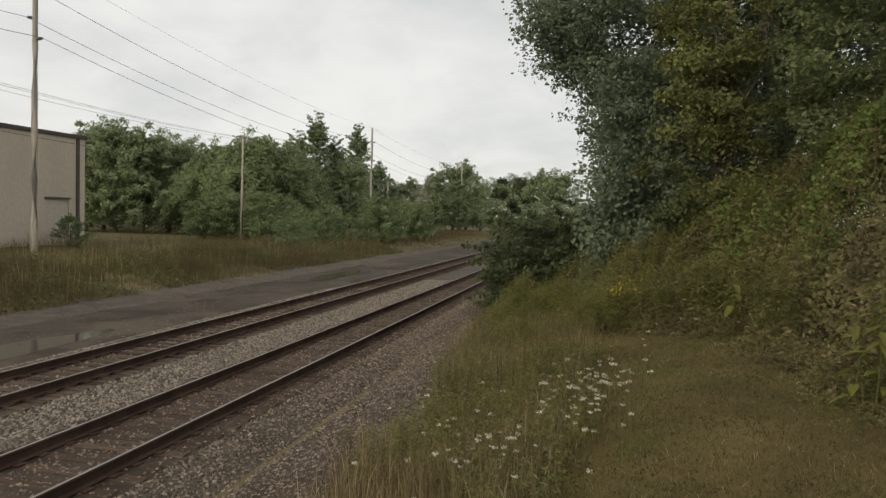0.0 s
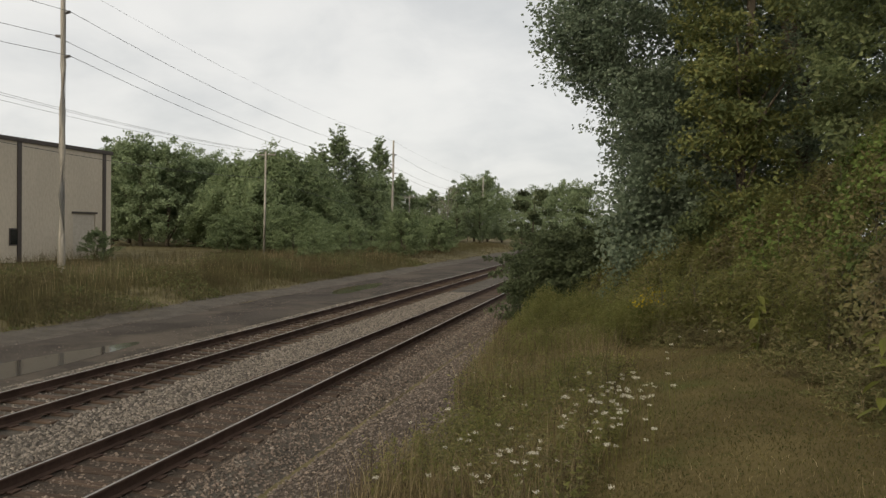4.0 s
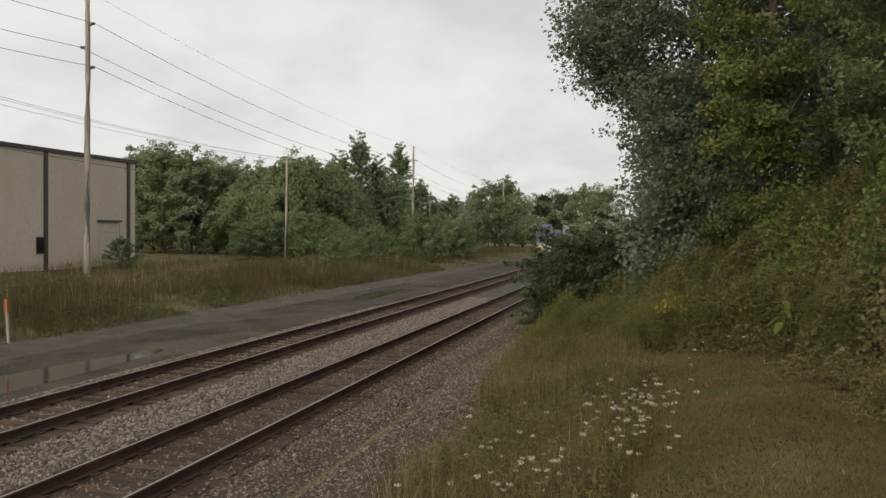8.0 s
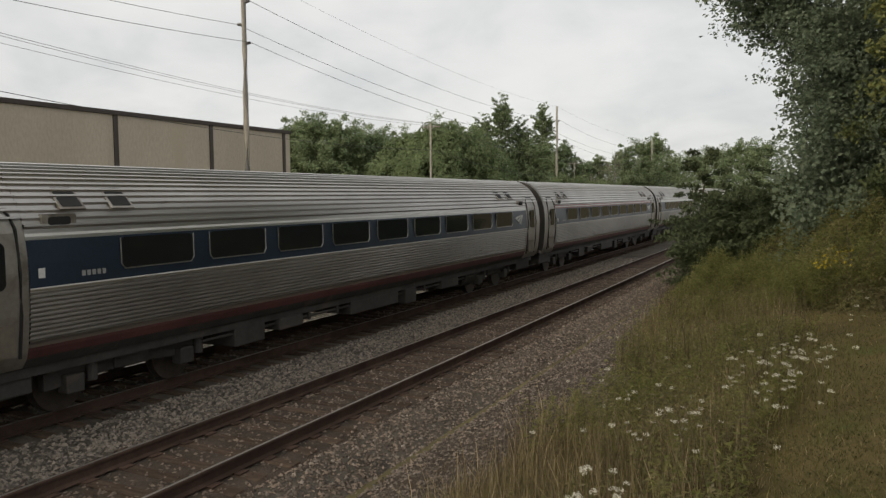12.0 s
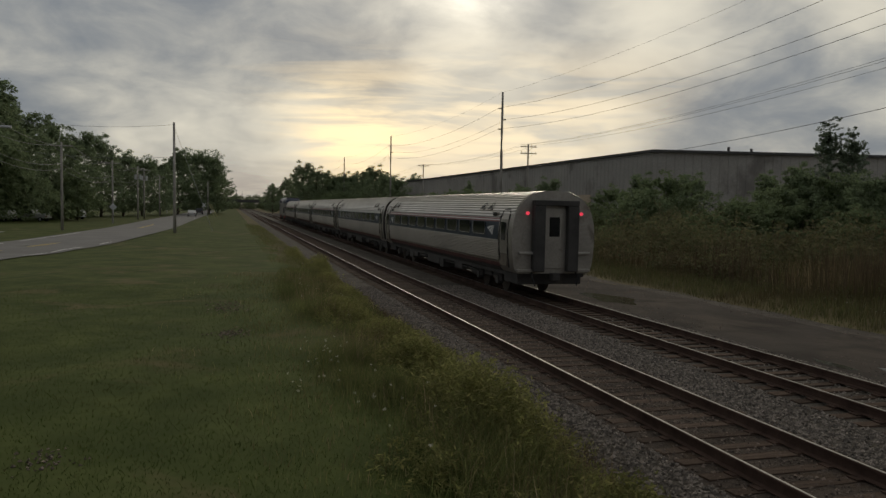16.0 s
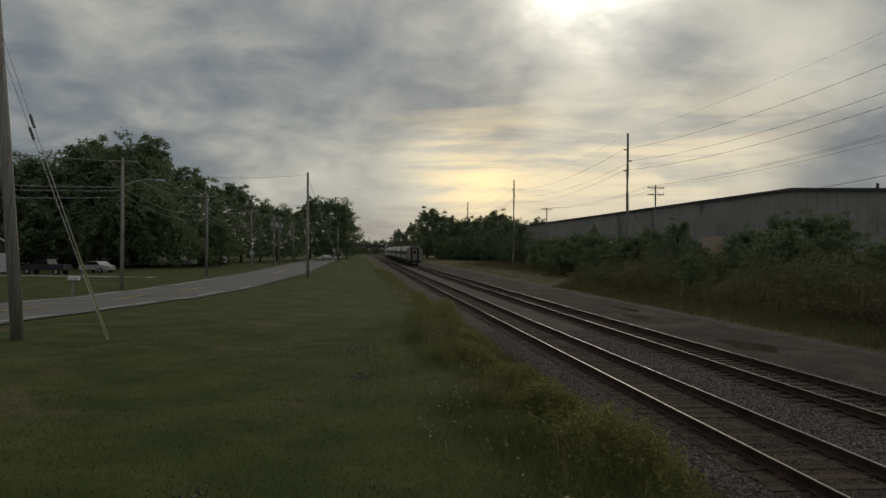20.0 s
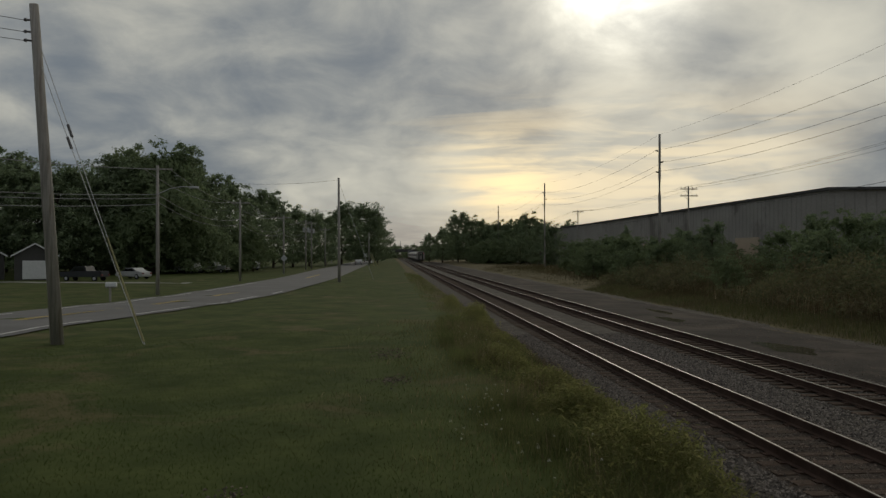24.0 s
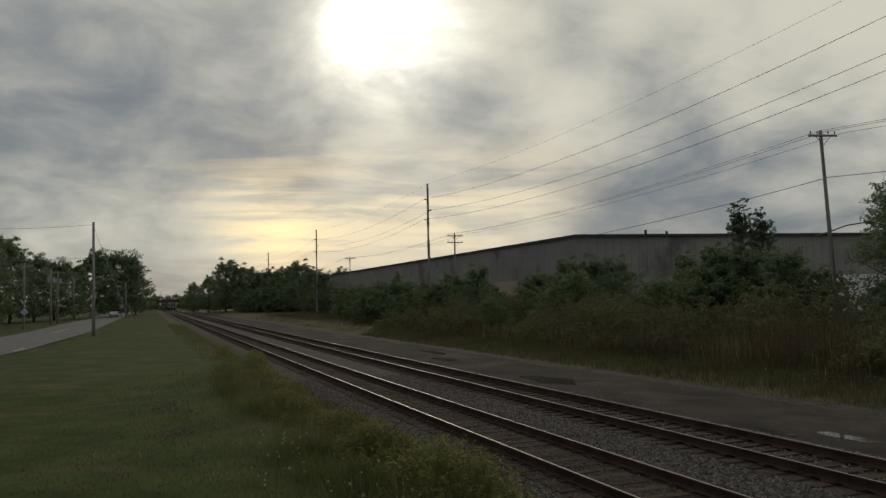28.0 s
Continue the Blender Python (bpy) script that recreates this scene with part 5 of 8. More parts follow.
            bmesh.ops.rotate(bm, verts=bm.verts, matrix=Matrix.Rotation(s * radians(46), 3, "Y"))
            bmesh.ops.translate(bm, verts=bm.verts, vec=(s * 1.33, y, 3.32))
            part("hatch_mesh", bm, BLACK, h)
    for s in (-1, 1):
        for y0 in (2.05, length - 2.6):
            v = part("vent_frame", rounded(y0, y0 + 0.56, 2.90, 3.10, 0.03, s * 1.46, s * 1.545), STEEL_DULL, t, "pale vent frame")
            part("vent_grille", rounded(y0 + 0.1, y0 + 0.46, 2.94, 3.06, 0.04, s * 1.545, s * 1.555), BLACK, v)
        part("emblem", swoosh(20.98, 2.42, 0.42, s * 1.612, 1), BAND_WHITE, t, "white sweeping emblem of plain bands")
        if last:
            part("emblem", swoosh(2.62, 2.42, 0.42, s * 1.612, 1), BAND_WHITE, t, "white sweeping emblem of plain bands")
        for i in range(0 if last else 5):
            part("number_bar", box(min(s * 1.605, s * 1.612), max(s * 1.605, s * 1.612), 2.62 + i * 0.09, 2.68 + i * 0.09, 2.16, 2.25), DIM_WHITE, t)
        part("notice", box(min(s * 1.605, s * 1.615), max(s * 1.605, s * 1.615), 1.92, 2.02, 2.2, 2.34), BAND_WHITE, t)
    # under the floor
    part("underframe", box(-1.3, 1.3, 0.5, length - 0.5, 0.76, 0.93), UNDER, t)
    for y0, y1, z0, w in ((6.2, 7.1, 0.40, 1.3), (7.5, 8.3, 0.52, 1.36), (10.3, 12.6, 0.44, 1.3), (12.9, 13.5, 0.36, 1.36), (15.2, 16.4, 0.50, 1.3), (0.6, 2.0, 0.50, 1.25), (length - 2.0, length - 0.6, 0.50, 1.25)):
        part("equipment_box", box(-w, w, y0, y1, z0, 0.77, 0.03), UNDER, t)
    for x, z in ((1.22, 0.66), (-1.22, 0.66), (0.6, 0.70)):
        part("brake_pipe", rod((x, 5.4, z), (x, length - 5.6, z), 0.03, sides=6), UNDER, t)
    for y0 in (8.6, 9.7, 14.1, 17.0):
        part("hanger", box(-1.28, 1.28, y0, y0 + 0.08, 0.58, 0.77), UNDER, t)
    part("air_tank", rod((0.9, 17.1, 0.55), (0.9, 18.0, 0.55), 0.2, sides=14), UNDER, t)
    wheel_truck(t, 3.9, 2.3, UNDER)
    wheel_truck(t, 19.5, 2.3, UNDER)
    return t


def build_train():
    build_locomotive()
    label = "stainless passenger car with blue window band and red stripes"
    first = build_car(True, False, label)
    plain = build_car(False, False, "stainless steel passenger car with a blue window band")
    tail = build_car(True, True, "last stainless steel passenger car with lit red marker lamps")
    cars = [first, plain, copy_thing(first, pose(FAR_TRACK, 0, 0)), copy_thing(plain, pose(FAR_TRACK, 0, 0)), tail]
    for i, c in enumerate(cars):
        TRAIN.append((c, 18.42 + 23.6 * i))


build_train()

# ---- plants ----
def blades(name, pts, height, width, lean, mat, rng, parent=None, bend=0.5):
    """Grass blades: narrow bent triangles pairs, rooted at pts."""
    n = len(pts)
    h = np.asarray(height) * rng.uniform(0.55, 1.25, n)
    a = rng.uniform(0, 2 * np.pi, n)
    side = np.column_stack([np.cos(a), np.sin(a), np.zeros(n)]) * (width * rng.uniform(0.6, 1.3, n))[:, None] * 0.5
    b = rng.uniform(0, 2 * np.pi, n)
    tilt = np.column_stack([np.cos(b), np.sin(b), np.zeros(n)]) * (h * lean * rng.uniform(0.1, 1.0, n))[:, None]
    up = np.zeros((n, 3))
    up[:, 2] = h
    mid = pts + up * 0.55 + tilt * (0.55 * bend)
    tip = pts + up + tilt
    v = np.stack([pts - side, pts + side, mid + side * 0.75, mid - side * 0.75, tip], 1)
    base = np.arange(n) * 5
    f = np.concatenate([np.stack([base, base + 1, base + 2], -1), np.stack([base, base + 2, base + 3], -1), np.stack([base + 3, base + 2, base + 4], -1)])
    return from_arrays(name, v.reshape(-1, 3), f, mat, parent)


def leaf_mesh(name, pts, normals, size, mat, rng, parent=None, long=1.5, scatter=0.8):
    """Leaves: folded rhombs at pts that face roughly along normals."""
    n = len(pts)
    d = normals + rng.normal(0, scatter, (n, 3))
    d /= np.linalg.norm(d, axis=1, keepdims=True) + 1e-9
    r = rng.normal(0, 1, (n, 3))
    u = np.cross(d, r)
    u /= np.linalg.norm(u, axis=1, keepdims=True) + 1e-9
    w = np.cross(d, u)
    s = (size * rng.uniform(0.6, 1.35, n))[:, None]
    v = np.stack([pts - u * s * long * 0.5, pts + w * s * 0.5 + d * s * 0.16, pts + u * s * long * 0.5, pts - w * s * 0.5 + d * s * 0.16], 1)
    b = np.arange(n) * 4
    f = np.concatenate([np.stack([b, b + 1, b + 2], -1), np.stack([b, b + 2, b + 3], -1)])
    return from_arrays(name, v.reshape(-1, 3), f, mat, parent)


def clump_points(centres, radii, n, rng, shell=0.55, flat=0.8):
    """Points in and on clumps of foliage, thick near their outside, with the way outwards."""
    c = np.asarray(centres, dtype=float)
    r = np.asarray(radii, dtype=float)
    w = r ** 2
    pick = rng.choice(len(c), n, p=w / w.sum())
    d = rng.normal(0, 1, (n, 3))
    d /= np.linalg.norm(d, axis=1, keepdims=True)
    t = shell + (1 - shell) * rng.uniform(0, 1, n) ** 0.6
    t *= 1 + 0.28 * np.sin(d[:, 0] * 5 + pick) * np.sin(d[:, 1] * 6 + pick * 2.1) + 0.07 * rng.normal(0, 1, n)
    p = c[pick] + d * (r[pick] * t)[:, None] * np.array([1, 1, flat])
    return p, d


def spray_points(starts, ways, lengths, widths, per, rng, droop=0.0):
    """Points along leafy twigs: each spray runs from its start, fattest past the middle."""
    n = len(starts)
    i = np.repeat(np.arange(n), per)
    t = rng.uniform(0, 1, len(i)) ** 0.75
    ways = np.asarray(ways, dtype=float)
    ways /= np.linalg.norm(ways, axis=1, keepdims=True) + 1e-9
    lengths, widths = np.asarray(lengths, dtype=float), np.asarray(widths, dtype=float)
    p = np.asarray(starts, dtype=float)[i] + ways[i] * (lengths[i] * t)[:, None]
    p += np.clip(rng.normal(0, 1, (len(i), 3)), -1.9, 1.9) * (widths[i] * (0.35 + 0.65 * np.sin(np.pi * (0.12 + 0.82 * t))))[:, None] * np.array([0.5, 0.5, 0.36])
    p[:, 2] -= droop * lengths[i] * t * t
    d = ways[i] * 0.7 + np.array([0, 0, 0.6])
    return p, d


def crown_sprays(rng, width, z0, z1, n, shape):
    """Starts, directions, lengths and widths of the leafy sprays of a crown with an uneven outline."""
    phase = [rng.uniform(0, 6.28) for _ in range(6)]
    out = []
    for i in range(n):
        u = ((i + rng.uniform(0, 1)) / n) ** 0.9
        a = rng.uniform(0, 6.283)
        lump = 1 + 0.24 * math.sin(3 * a + phase[0] + 5 * u) + 0.20 * math.sin(2 * a - 9 * u + phase[1]) + 0.12 * math.sin(5 * a + 13 * u + phase[2])
        if shape == "tall":
            env = (0.30 + 0.70 * (1 - u) ** 0.8) * (0.9 + 0.14 * math.sin(11 * u + phase[3]))
        elif shape == "willow":
            env = math.sin(math.pi * (0.30 + 0.62 * u)) ** 0.6
        else:
            env = math.sin(math.pi * (0.20 + 0.72 * u)) ** 0.75
        r = width * env * lump * rng.uniform(0.25, 1.0) ** 0.55
        rise = {"tall": 0.85, "willow": 0.25}.get(shape, 0.55) * rng.uniform(0.5, 1.5)
        length = width * rng.uniform(0.28, 0.55) * (0.95 if shape == "tall" else 1.0)
        top = 1 + 0.10 * math.sin(2 * a + phase[4]) + 0.06 * math.sin(7 * a + phase[5])
        z = z0 + (z1 - z0) * u * top
        start = (math.cos(a) * (r - 0.55 * length), math.sin(a) * (r - 0.55 * length), z)
        way = (math.cos(a) + rng.uniform(-0.5, 0.5), math.sin(a) + rng.uniform(-0.5, 0.5), rise)
        out.append((start, way, length, width * rng.uniform(0.08, 0.17) * (0.7 if shape == "tall" else 1.0)))
    for i in range(n // 9):
        a, r = rng.uniform(0, 6.283), width * rng.uniform(0, 0.55)
        out.append(((r * math.cos(a), r * math.sin(a), z1 * (0.97 - 0.14 * r / width) * rng.uniform(0.92, 1.0)), (rng.uniform(-0.4, 0.4), rng.uniform(-0.4, 0.4), 1), width * rng.uniform(0.2, 0.42), width * rng.uniform(0.04, 0.08)))
    return [np.array(c) for c in zip(*out)]


def make_tree(name, rng, height, width, base, sprays, leaves, size, mat, label, shape="round", trunk=0.18, bark=None, long=1.5, group="trees", category="tree"):
    """A tapered trunk, limbs up into the crown, and a crown of leafy sprays with gaps between."""
    t = thing(name, pose(0, 0, 0), label, category, group)
    starts, ways, lengths, widths = crown_sprays(rng, width, base, height * 0.93, sprays, shape)
    pts = [(0.05 * height * 0.1 * math.sin(i * 1.3), 0.05 * height * 0.1 * math.cos(i * 1.9), -0.3 + height * 0.86 * i / 6) for i in range(7)]
    part("trunk", tube(pts, [trunk * (1 - 0.14 * i) for i in range(7)], 9), bark or BARK, t, smooth=True)
    for i in range(0, len(starts), max(1, len(starts) // 10)):
        c = Vector(starts[i])
        z = min(max(base * 0.55, c.z - 0.75 * math.hypot(c.x, c.y) - 0.3), height * 0.7)
        mid = Vector((c.x * 0.5, c.y * 0.5, (z + c.z) / 2 + 0.2))
        part("limb", tube([(0, 0, z), mid, c], [trunk * 0.42, trunk * 0.26, trunk * 0.08], 6), bark or BARK, t, smooth=True)
    grow = np.random.default_rng(rng.randrange(9999))
    p, d = spray_points(starts, ways, lengths, widths, leaves // len(starts), grow, 0.9 if shape == "willow" else 0.12)
    keep = p[:, 2] > base * 0.3
    tagged(leaf_mesh("crown", p[keep], d[keep], size, mat, grow, t, long, 0.6), kind="stuff")
    return t


def bare_tree(name, rng, height, label):
    """A leafless tree: trunk, limbs and fine twigs."""
    t = thing(name, pose(0, 0, 0), label, "tree", "far tree line")
    part("trunk", tube([(0, 0, -0.3), (0.15, 0, height * 0.4), (0, 0.1, height * 0.75), (0.1, 0, height)], [0.16, 0.12, 0.07, 0.02], 7), BARK_PALE, t)
    for i in range(16):
        z = height * rng.uniform(0.3, 0.9)
        a, r = rng.uniform(0, 6.28), (height - z) * 0.42 + 0.5
        tip = Vector((r * math.cos(a), r * math.sin(a), z + r * 1.1))
        bm = tube([(0.05, 0.05, z), tip * 0.5 + Vector((0, 0, z * 0.5 - 0.1)), tip], [0.06, 0.045, 0.015], 4)
        for _ in range(4):
            q = Vector((0.05, 0.05, z)).lerp(tip, rng.uniform(0.4, 0.95))
            tube([q, q + Vector((rng.uniform(-0.7, 0.7), rng.uniform(-0.7, 0.7), rng.uniform(0.5, 1.1)))], [0.03, 0.012], 3, bm)
        part("limb", bm, BARK_PALE, t)
    return t


LEAF_DARK = leaf_material("dark_green_leaves", [(0.0, (0.173, 0.223, 0.129)), (0.5, (0.231, 0.289, 0.162)), (1.0, (0.308, 0.365, 0.211))], rough=0.7)
# sapling leaves: LEAF_DARK under half as bright, shade put into the colour
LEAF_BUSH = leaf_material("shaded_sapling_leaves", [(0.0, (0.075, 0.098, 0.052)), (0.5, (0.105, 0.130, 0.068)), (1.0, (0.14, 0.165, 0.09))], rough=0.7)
LEAF_GREY = leaf_material("grey_green_poplar_leaves", [(0.0, (0.134, 0.174, 0.121)), (0.6, (0.182, 0.228, 0.156)), (0.95, (0.215, 0.255, 0.180)), (1.0, (0.262, 0.300, 0.222))], rough=0.7)
LEAF_ASH = leaf_material("ash_leaves", [(0.0, (0.127, 0.156, 0.075)), (0.6, (0.167, 0.200, 0.094)), (1.0, (0.223, 0.244, 0.116))], rough=0.7, translucent=0.5)
LEAF_WILLOW = leaf_material("willow_green_leaves", [(0.0, (0.168, 0.218, 0.110)), (0.6, (0.198, 0.250, 0.128)), (1.0, (0.236, 0.284, 0.152))], rough=0.7)
LEAF_YELLOW = leaf_material("yellowing_leaves", [(0.0, (0.125, 0.148, 0.061)), (0.5, (0.167, 0.190, 0.072)), (1.0, (0.244, 0.237, 0.085))], rough=0.7, patch=(0.063, 0.087, 0.041), patch_scale=0.45)
LEAF_VINE = leaf_material("vine_leaves", [(0.0, (0.095, 0.144, 0.039)), (0.5, (0.136, 0.196, 0.051)), (0.95, (0.182, 0.239, 0.070)), (1.0, (0.167, 0.182, 0.077))], rough=0.65, patch=(0.072, 0.091, 0.038), patch_scale=0.7)
LEAF_MIX = leaf_material("thicket_leaves", [(0.0, (0.115, 0.113, 0.054)), (0.4, (0.161, 0.162, 0.067)), (0.9, (0.227, 0.194, 0.096)), (0.985, (0.282, 0.239, 0.138)), (1.0, (0.347, 0.322, 0.264))], rough=0.7, patch=(0.115, 0.091, 0.053), patch_scale=0.8)
LEAF_BRUSH = leaf_material("field_brush_leaves", [(0.0, (0.116, 0.127, 0.064)), (0.5, (0.162, 0.169, 0.081)), (1.0, (0.224, 0.197, 0.112))], rough=0.75, patch=(0.130, 0.101, 0.060), patch_scale=0.5)
FIELD_LEAF = leaf_material("olive_field_leaves", [(0.0, (0.085, 0.098, 0.042)), (0.5, (0.125, 0.135, 0.056)), (0.93, (0.17, 0.15, 0.072)), (1.0, (0.24, 0.20, 0.12))], rough=0.75, patch=(0.105, 0.080, 0.044), patch_scale=0.25)
LEAF_BROAD = leaf_material("broad_yellow_green_leaves", [(0.0, (0.125, 0.145, 0.035)), (0.6, (0.18, 0.19, 0.05)), (1.0, (0.26, 0.24, 0.07))])
WEED_GREEN = leaf_material("weed_green", [(0.0, (0.142, 0.147, 0.052)), (0.6, (0.226, 0.216, 0.077)), (1.0, (0.336, 0.285, 0.121))], patch=(0.219, 0.168, 0.087), patch_scale=0.35, translucent=0.5, rough=0.75)
FIELD_WEED = leaf_material("rusty_field_weeds", [(0.0, (0.070, 0.068, 0.030)), (0.6, (0.105, 0.096, 0.042)), (1.0, (0.155, 0.128, 0.064))], patch=(0.115, 0.082, 0.046), patch_scale=0.14, translucent=0.4, rough=0.75)
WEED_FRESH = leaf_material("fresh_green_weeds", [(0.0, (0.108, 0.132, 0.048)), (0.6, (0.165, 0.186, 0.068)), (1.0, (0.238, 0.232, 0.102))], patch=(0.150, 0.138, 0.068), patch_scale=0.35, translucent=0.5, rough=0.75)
WEED_LEAF = leaf_material("olive_weed_leaves", [(0.0, (0.167, 0.180, 0.066)), (0.6, (0.235, 0.241, 0.088)), (1.0, (0.326, 0.300, 0.132))], translucent=0.72, rough=0.7)
WEED_BROWN = leaf_material("brown_weed_stalks", [(0.0, (0.075, 0.056, 0.037)), (0.6, (0.119, 0.090, 0.056)), (1.0, (0.175, 0.138, 0.085))], rough=0.8)
WEED_DRY = leaf_material("dry_weed_stalks", [(0.0, (0.112, 0.088, 0.050)), (0.5, (0.219, 0.173, 0.094)), (0.9, (0.350, 0.281, 0.163)), (1.0, (0.525, 0.425, 0.275))], rough=0.8)
GRASS = leaf_material("lawn_grass", [(0.0, (0.056, 0.084, 0.019)), (0.6, (0.070, 0.100, 0.024)), (0.92, (0.088, 0.108, 0.032)), (1.0, (0.13, 0.11, 0.05))], patch=(0.085, 0.088, 0.030), patch_scale=0.3, rough=0.9)
GRASS_WORN = leaf_material("worn_grass", [(0.0, (0.066, 0.062, 0.023)), (0.3, (0.088, 0.081, 0.028)), (0.75, (0.129, 0.107, 0.041)), (1.0, (0.260, 0.210, 0.109))], patch=(0.063, 0.078, 0.022), patch_scale=0.45, rough=0.9)
LEAF_CLOVER = leaf_material("clover_leaves", [(0.0, (0.050, 0.060, 0.021)), (0.6, (0.082, 0.086, 0.030)), (1.0, (0.125, 0.108, 0.046))], patch=(0.090, 0.068, 0.034), patch_scale=0.5, rough=0.85)
PETAL = leaf_material("white_umbels", [(0.0, (0.54, 0.51, 0.42)), (1.0, (0.72, 0.69, 0.58))], translucent=0.2)
GOLDENROD = leaf_material("goldenrod_flowers", [(0.0, (0.34, 0.25, 0.02)), (1.0, (0.52, 0.40, 0.04))])


def stalk_leaves(name, pts, heights, per, size, mat, rng, parent=None, long=4.0, lean=0.12):
    """Narrow leaves set all the way up slender upright stalks."""
    n = len(pts)
    i = np.repeat(np.arange(n), per)
    u = rng.uniform(0.12, 1, len(i)) ** 0.8
    b = rng.uniform(0, 6.283, n)
    tilt = np.column_stack([np.cos(b), np.sin(b), np.zeros(n)]) * (heights * lean * rng.uniform(0, 1.5, n))[:, None]
    p = pts[i] + tilt[i] * (u * u)[:, None]
    p[:, 2] += heights[i] * u
    reach = (0.10 * (1.15 - u))[:, None] * rng.normal(0, 1, (len(i), 3)) * np.array([1, 1, 0.3])
    return leaf_mesh(name, p + reach, np.tile((0, 0, 1.0), (len(i), 1)), size, mat, rng, parent, long, 0.55)


def on_ground(rng, n, x0, x1, y0, y1, keep=None):
    p = np.column_stack([rng.uniform(x0, x1, n), rng.uniform(y0, y1, n), np.zeros(n)])
    if keep is not None:
        p = p[keep(p[:, 0], p[:, 1])]
    p[:, 2] = ground_z(p[:, 0], p[:, 1]) - 0.01
    return p


def patchy(x, y, scale, seed):
    return np.array([noise.noise(Vector((a * scale, b * scale, seed))) for a, b in zip(x, y)])


def ring(rng, n, y_sign, near, far, half_angle, centre):
    """Points spread over the lawn, ever thinner with distance."""
    r = near + (far - near) * rng.uniform(0, 1, n) ** 1.25
    a = radians(centre) + radians(half_angle) * rng.uniform(-1, 1, n)
    p = np.column_stack([-r * np.sin(a), r * np.cos(a), np.zeros(n)])
    p[:, 2] = ground_z(p[:, 0], p[:, 1]) - 0.008
    return p


def verge_line(x, y):
    """Where the mown lawn ends and the tall weeds begin."""
    return np.where(np.asarray(y) < 0, -2.35, -0.55) + 0.9 * patchy(x, y, 0.22, 4.0)


def verge_stone(x, y):
    """Share of the northern verge that lies bare under loose ballast."""
    edge = np.interp(y, [0, 10, 14, 20, 26, 34], [-3.1, -3.1, -3.3, -3.8, -4.4, -5.0]) + 0.5 * patchy(x, y, 0.5, 52.0)
    return np.where(y > 0, 0.997 * (1 - smoothstep(x, edge - 0.25, edge + 0.45)), 0.0)


def build_grass():
    rng = np.random.default_rng(21)
    lawn = np.concatenate([ring(rng, 90000, -1, 4.5, 30, 40, 186), ring(rng, 115000, 1, 4.5, 20, 34, 352)])
    lawn = lawn[lawn[:, 0] > verge_line(lawn[:, 0], lawn[:, 1])]
    south = lawn[:, 1] < 0
    tagged(blades("lawn_grass", lawn[south], 0.05, 0.010, 1.5, GRASS, rng), "short mown green lawn grass", "grass", kind="stuff")
    tagged(blades("worn_grass", lawn[~south], 0.060, 0.0075, 1.7, GRASS_WORN, rng), "short worn yellowish grass beside the thicket", "grass", kind="stuff")
    low = ring(rng, 60000, 1, 4.8, 20, 34, 352)
    low = low[(low[:, 0] > verge_line(low[:, 0], low[:, 1]) - 0.6) & (patchy(low[:, 0], low[:, 1], 0.9, 63.0) + 0.5 * patchy(low[:, 0], low[:, 1], 2.6, 64.0) > rng.uniform(-0.25, 0.45, len(low)))]
    low[:, 2] += rng.uniform(0.015, 0.06, len(low))
    tagged(leaf_mesh("clover", low, np.tile((0, 0, 1.0), (len(low), 1)), 0.021, LEAF_CLOVER, rng, None, 1.3, 0.5), "low clover and plantain in the worn grass", "clover", kind="stuff")
    near = on_ground(rng, 16000, -2.6, 5.0, -4.8, 4.8)
    tagged(blades("near_grass", near, 0.05, 0.010, 1.5, GRASS, rng), "short mown grass underfoot", "grass", kind="stuff")
    rough = ring(rng, 20000, 1, 5.0, 19, 34, 352)
    rough = rough[(rough[:, 0] > verge_line(rough[:, 0], rough[:, 1]) - 0.4)]
    rough = rough[patchy(rough[:, 0], rough[:, 1], 0.6, 71.0) + 0.5 * smoothstep(-rough[:, 0], -1.5, 0.8) > rng.uniform(-0.1, 0.5, len(rough))]
    tagged(blades("dry_lawn_tufts", rough, 0.08, 0.006, 1.2, WEED_DRY, rng), "thin dry tufts in the worn grass", "dry grass", kind="stuff")
    mixed = on_ground(rng, 26000, -3.0, 1.6, -34, -3.5)
    share = 0.75 * (1 - smoothstep(mixed[:, 0], -2.6, 0.9)) + 0.45 * patchy(mixed[:, 0], mixed[:, 1], 0.55, 91.0)
    mixed = mixed[share > rng.uniform(0.1, 0.9, len(mixed))]
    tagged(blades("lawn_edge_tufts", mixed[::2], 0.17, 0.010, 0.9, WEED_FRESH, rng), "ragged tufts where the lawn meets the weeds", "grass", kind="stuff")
    tagged(blades("lawn_edge_straw", mixed[1::4], 0.15, 0.008, 0.8, WEED_DRY, rng), "thin dry grass where the lawn meets the weeds", "dry grass", kind="stuff")
    # verge grass between lawn and ballast
    verge = np.concatenate([on_ground(rng, 80000, -5.0, -0.8, -36, -2.5), on_ground(rng, 70000, -4.9, 1.2, 4, 27), on_ground(rng, 12000, -5.1, -2.2, -120, -36)])
    lush = patchy(verge[:, 0], verge[:, 1], 0.45, 9.0)
    inside = verge[:, 0] < verge_line(verge[:, 0], verge[:, 1]) + rng.normal(0, 0.22, len(verge))
    stony = verge_stone(verge[:, 0], verge[:, 1])
    keep = inside & (rng.uniform(-0.7, 0.5, len(verge)) < lush + 0.2) & (rng.uniform(0, 1, len(verge)) > stony)
    verge, lush, stony = verge[keep], lush[keep], stony[keep]
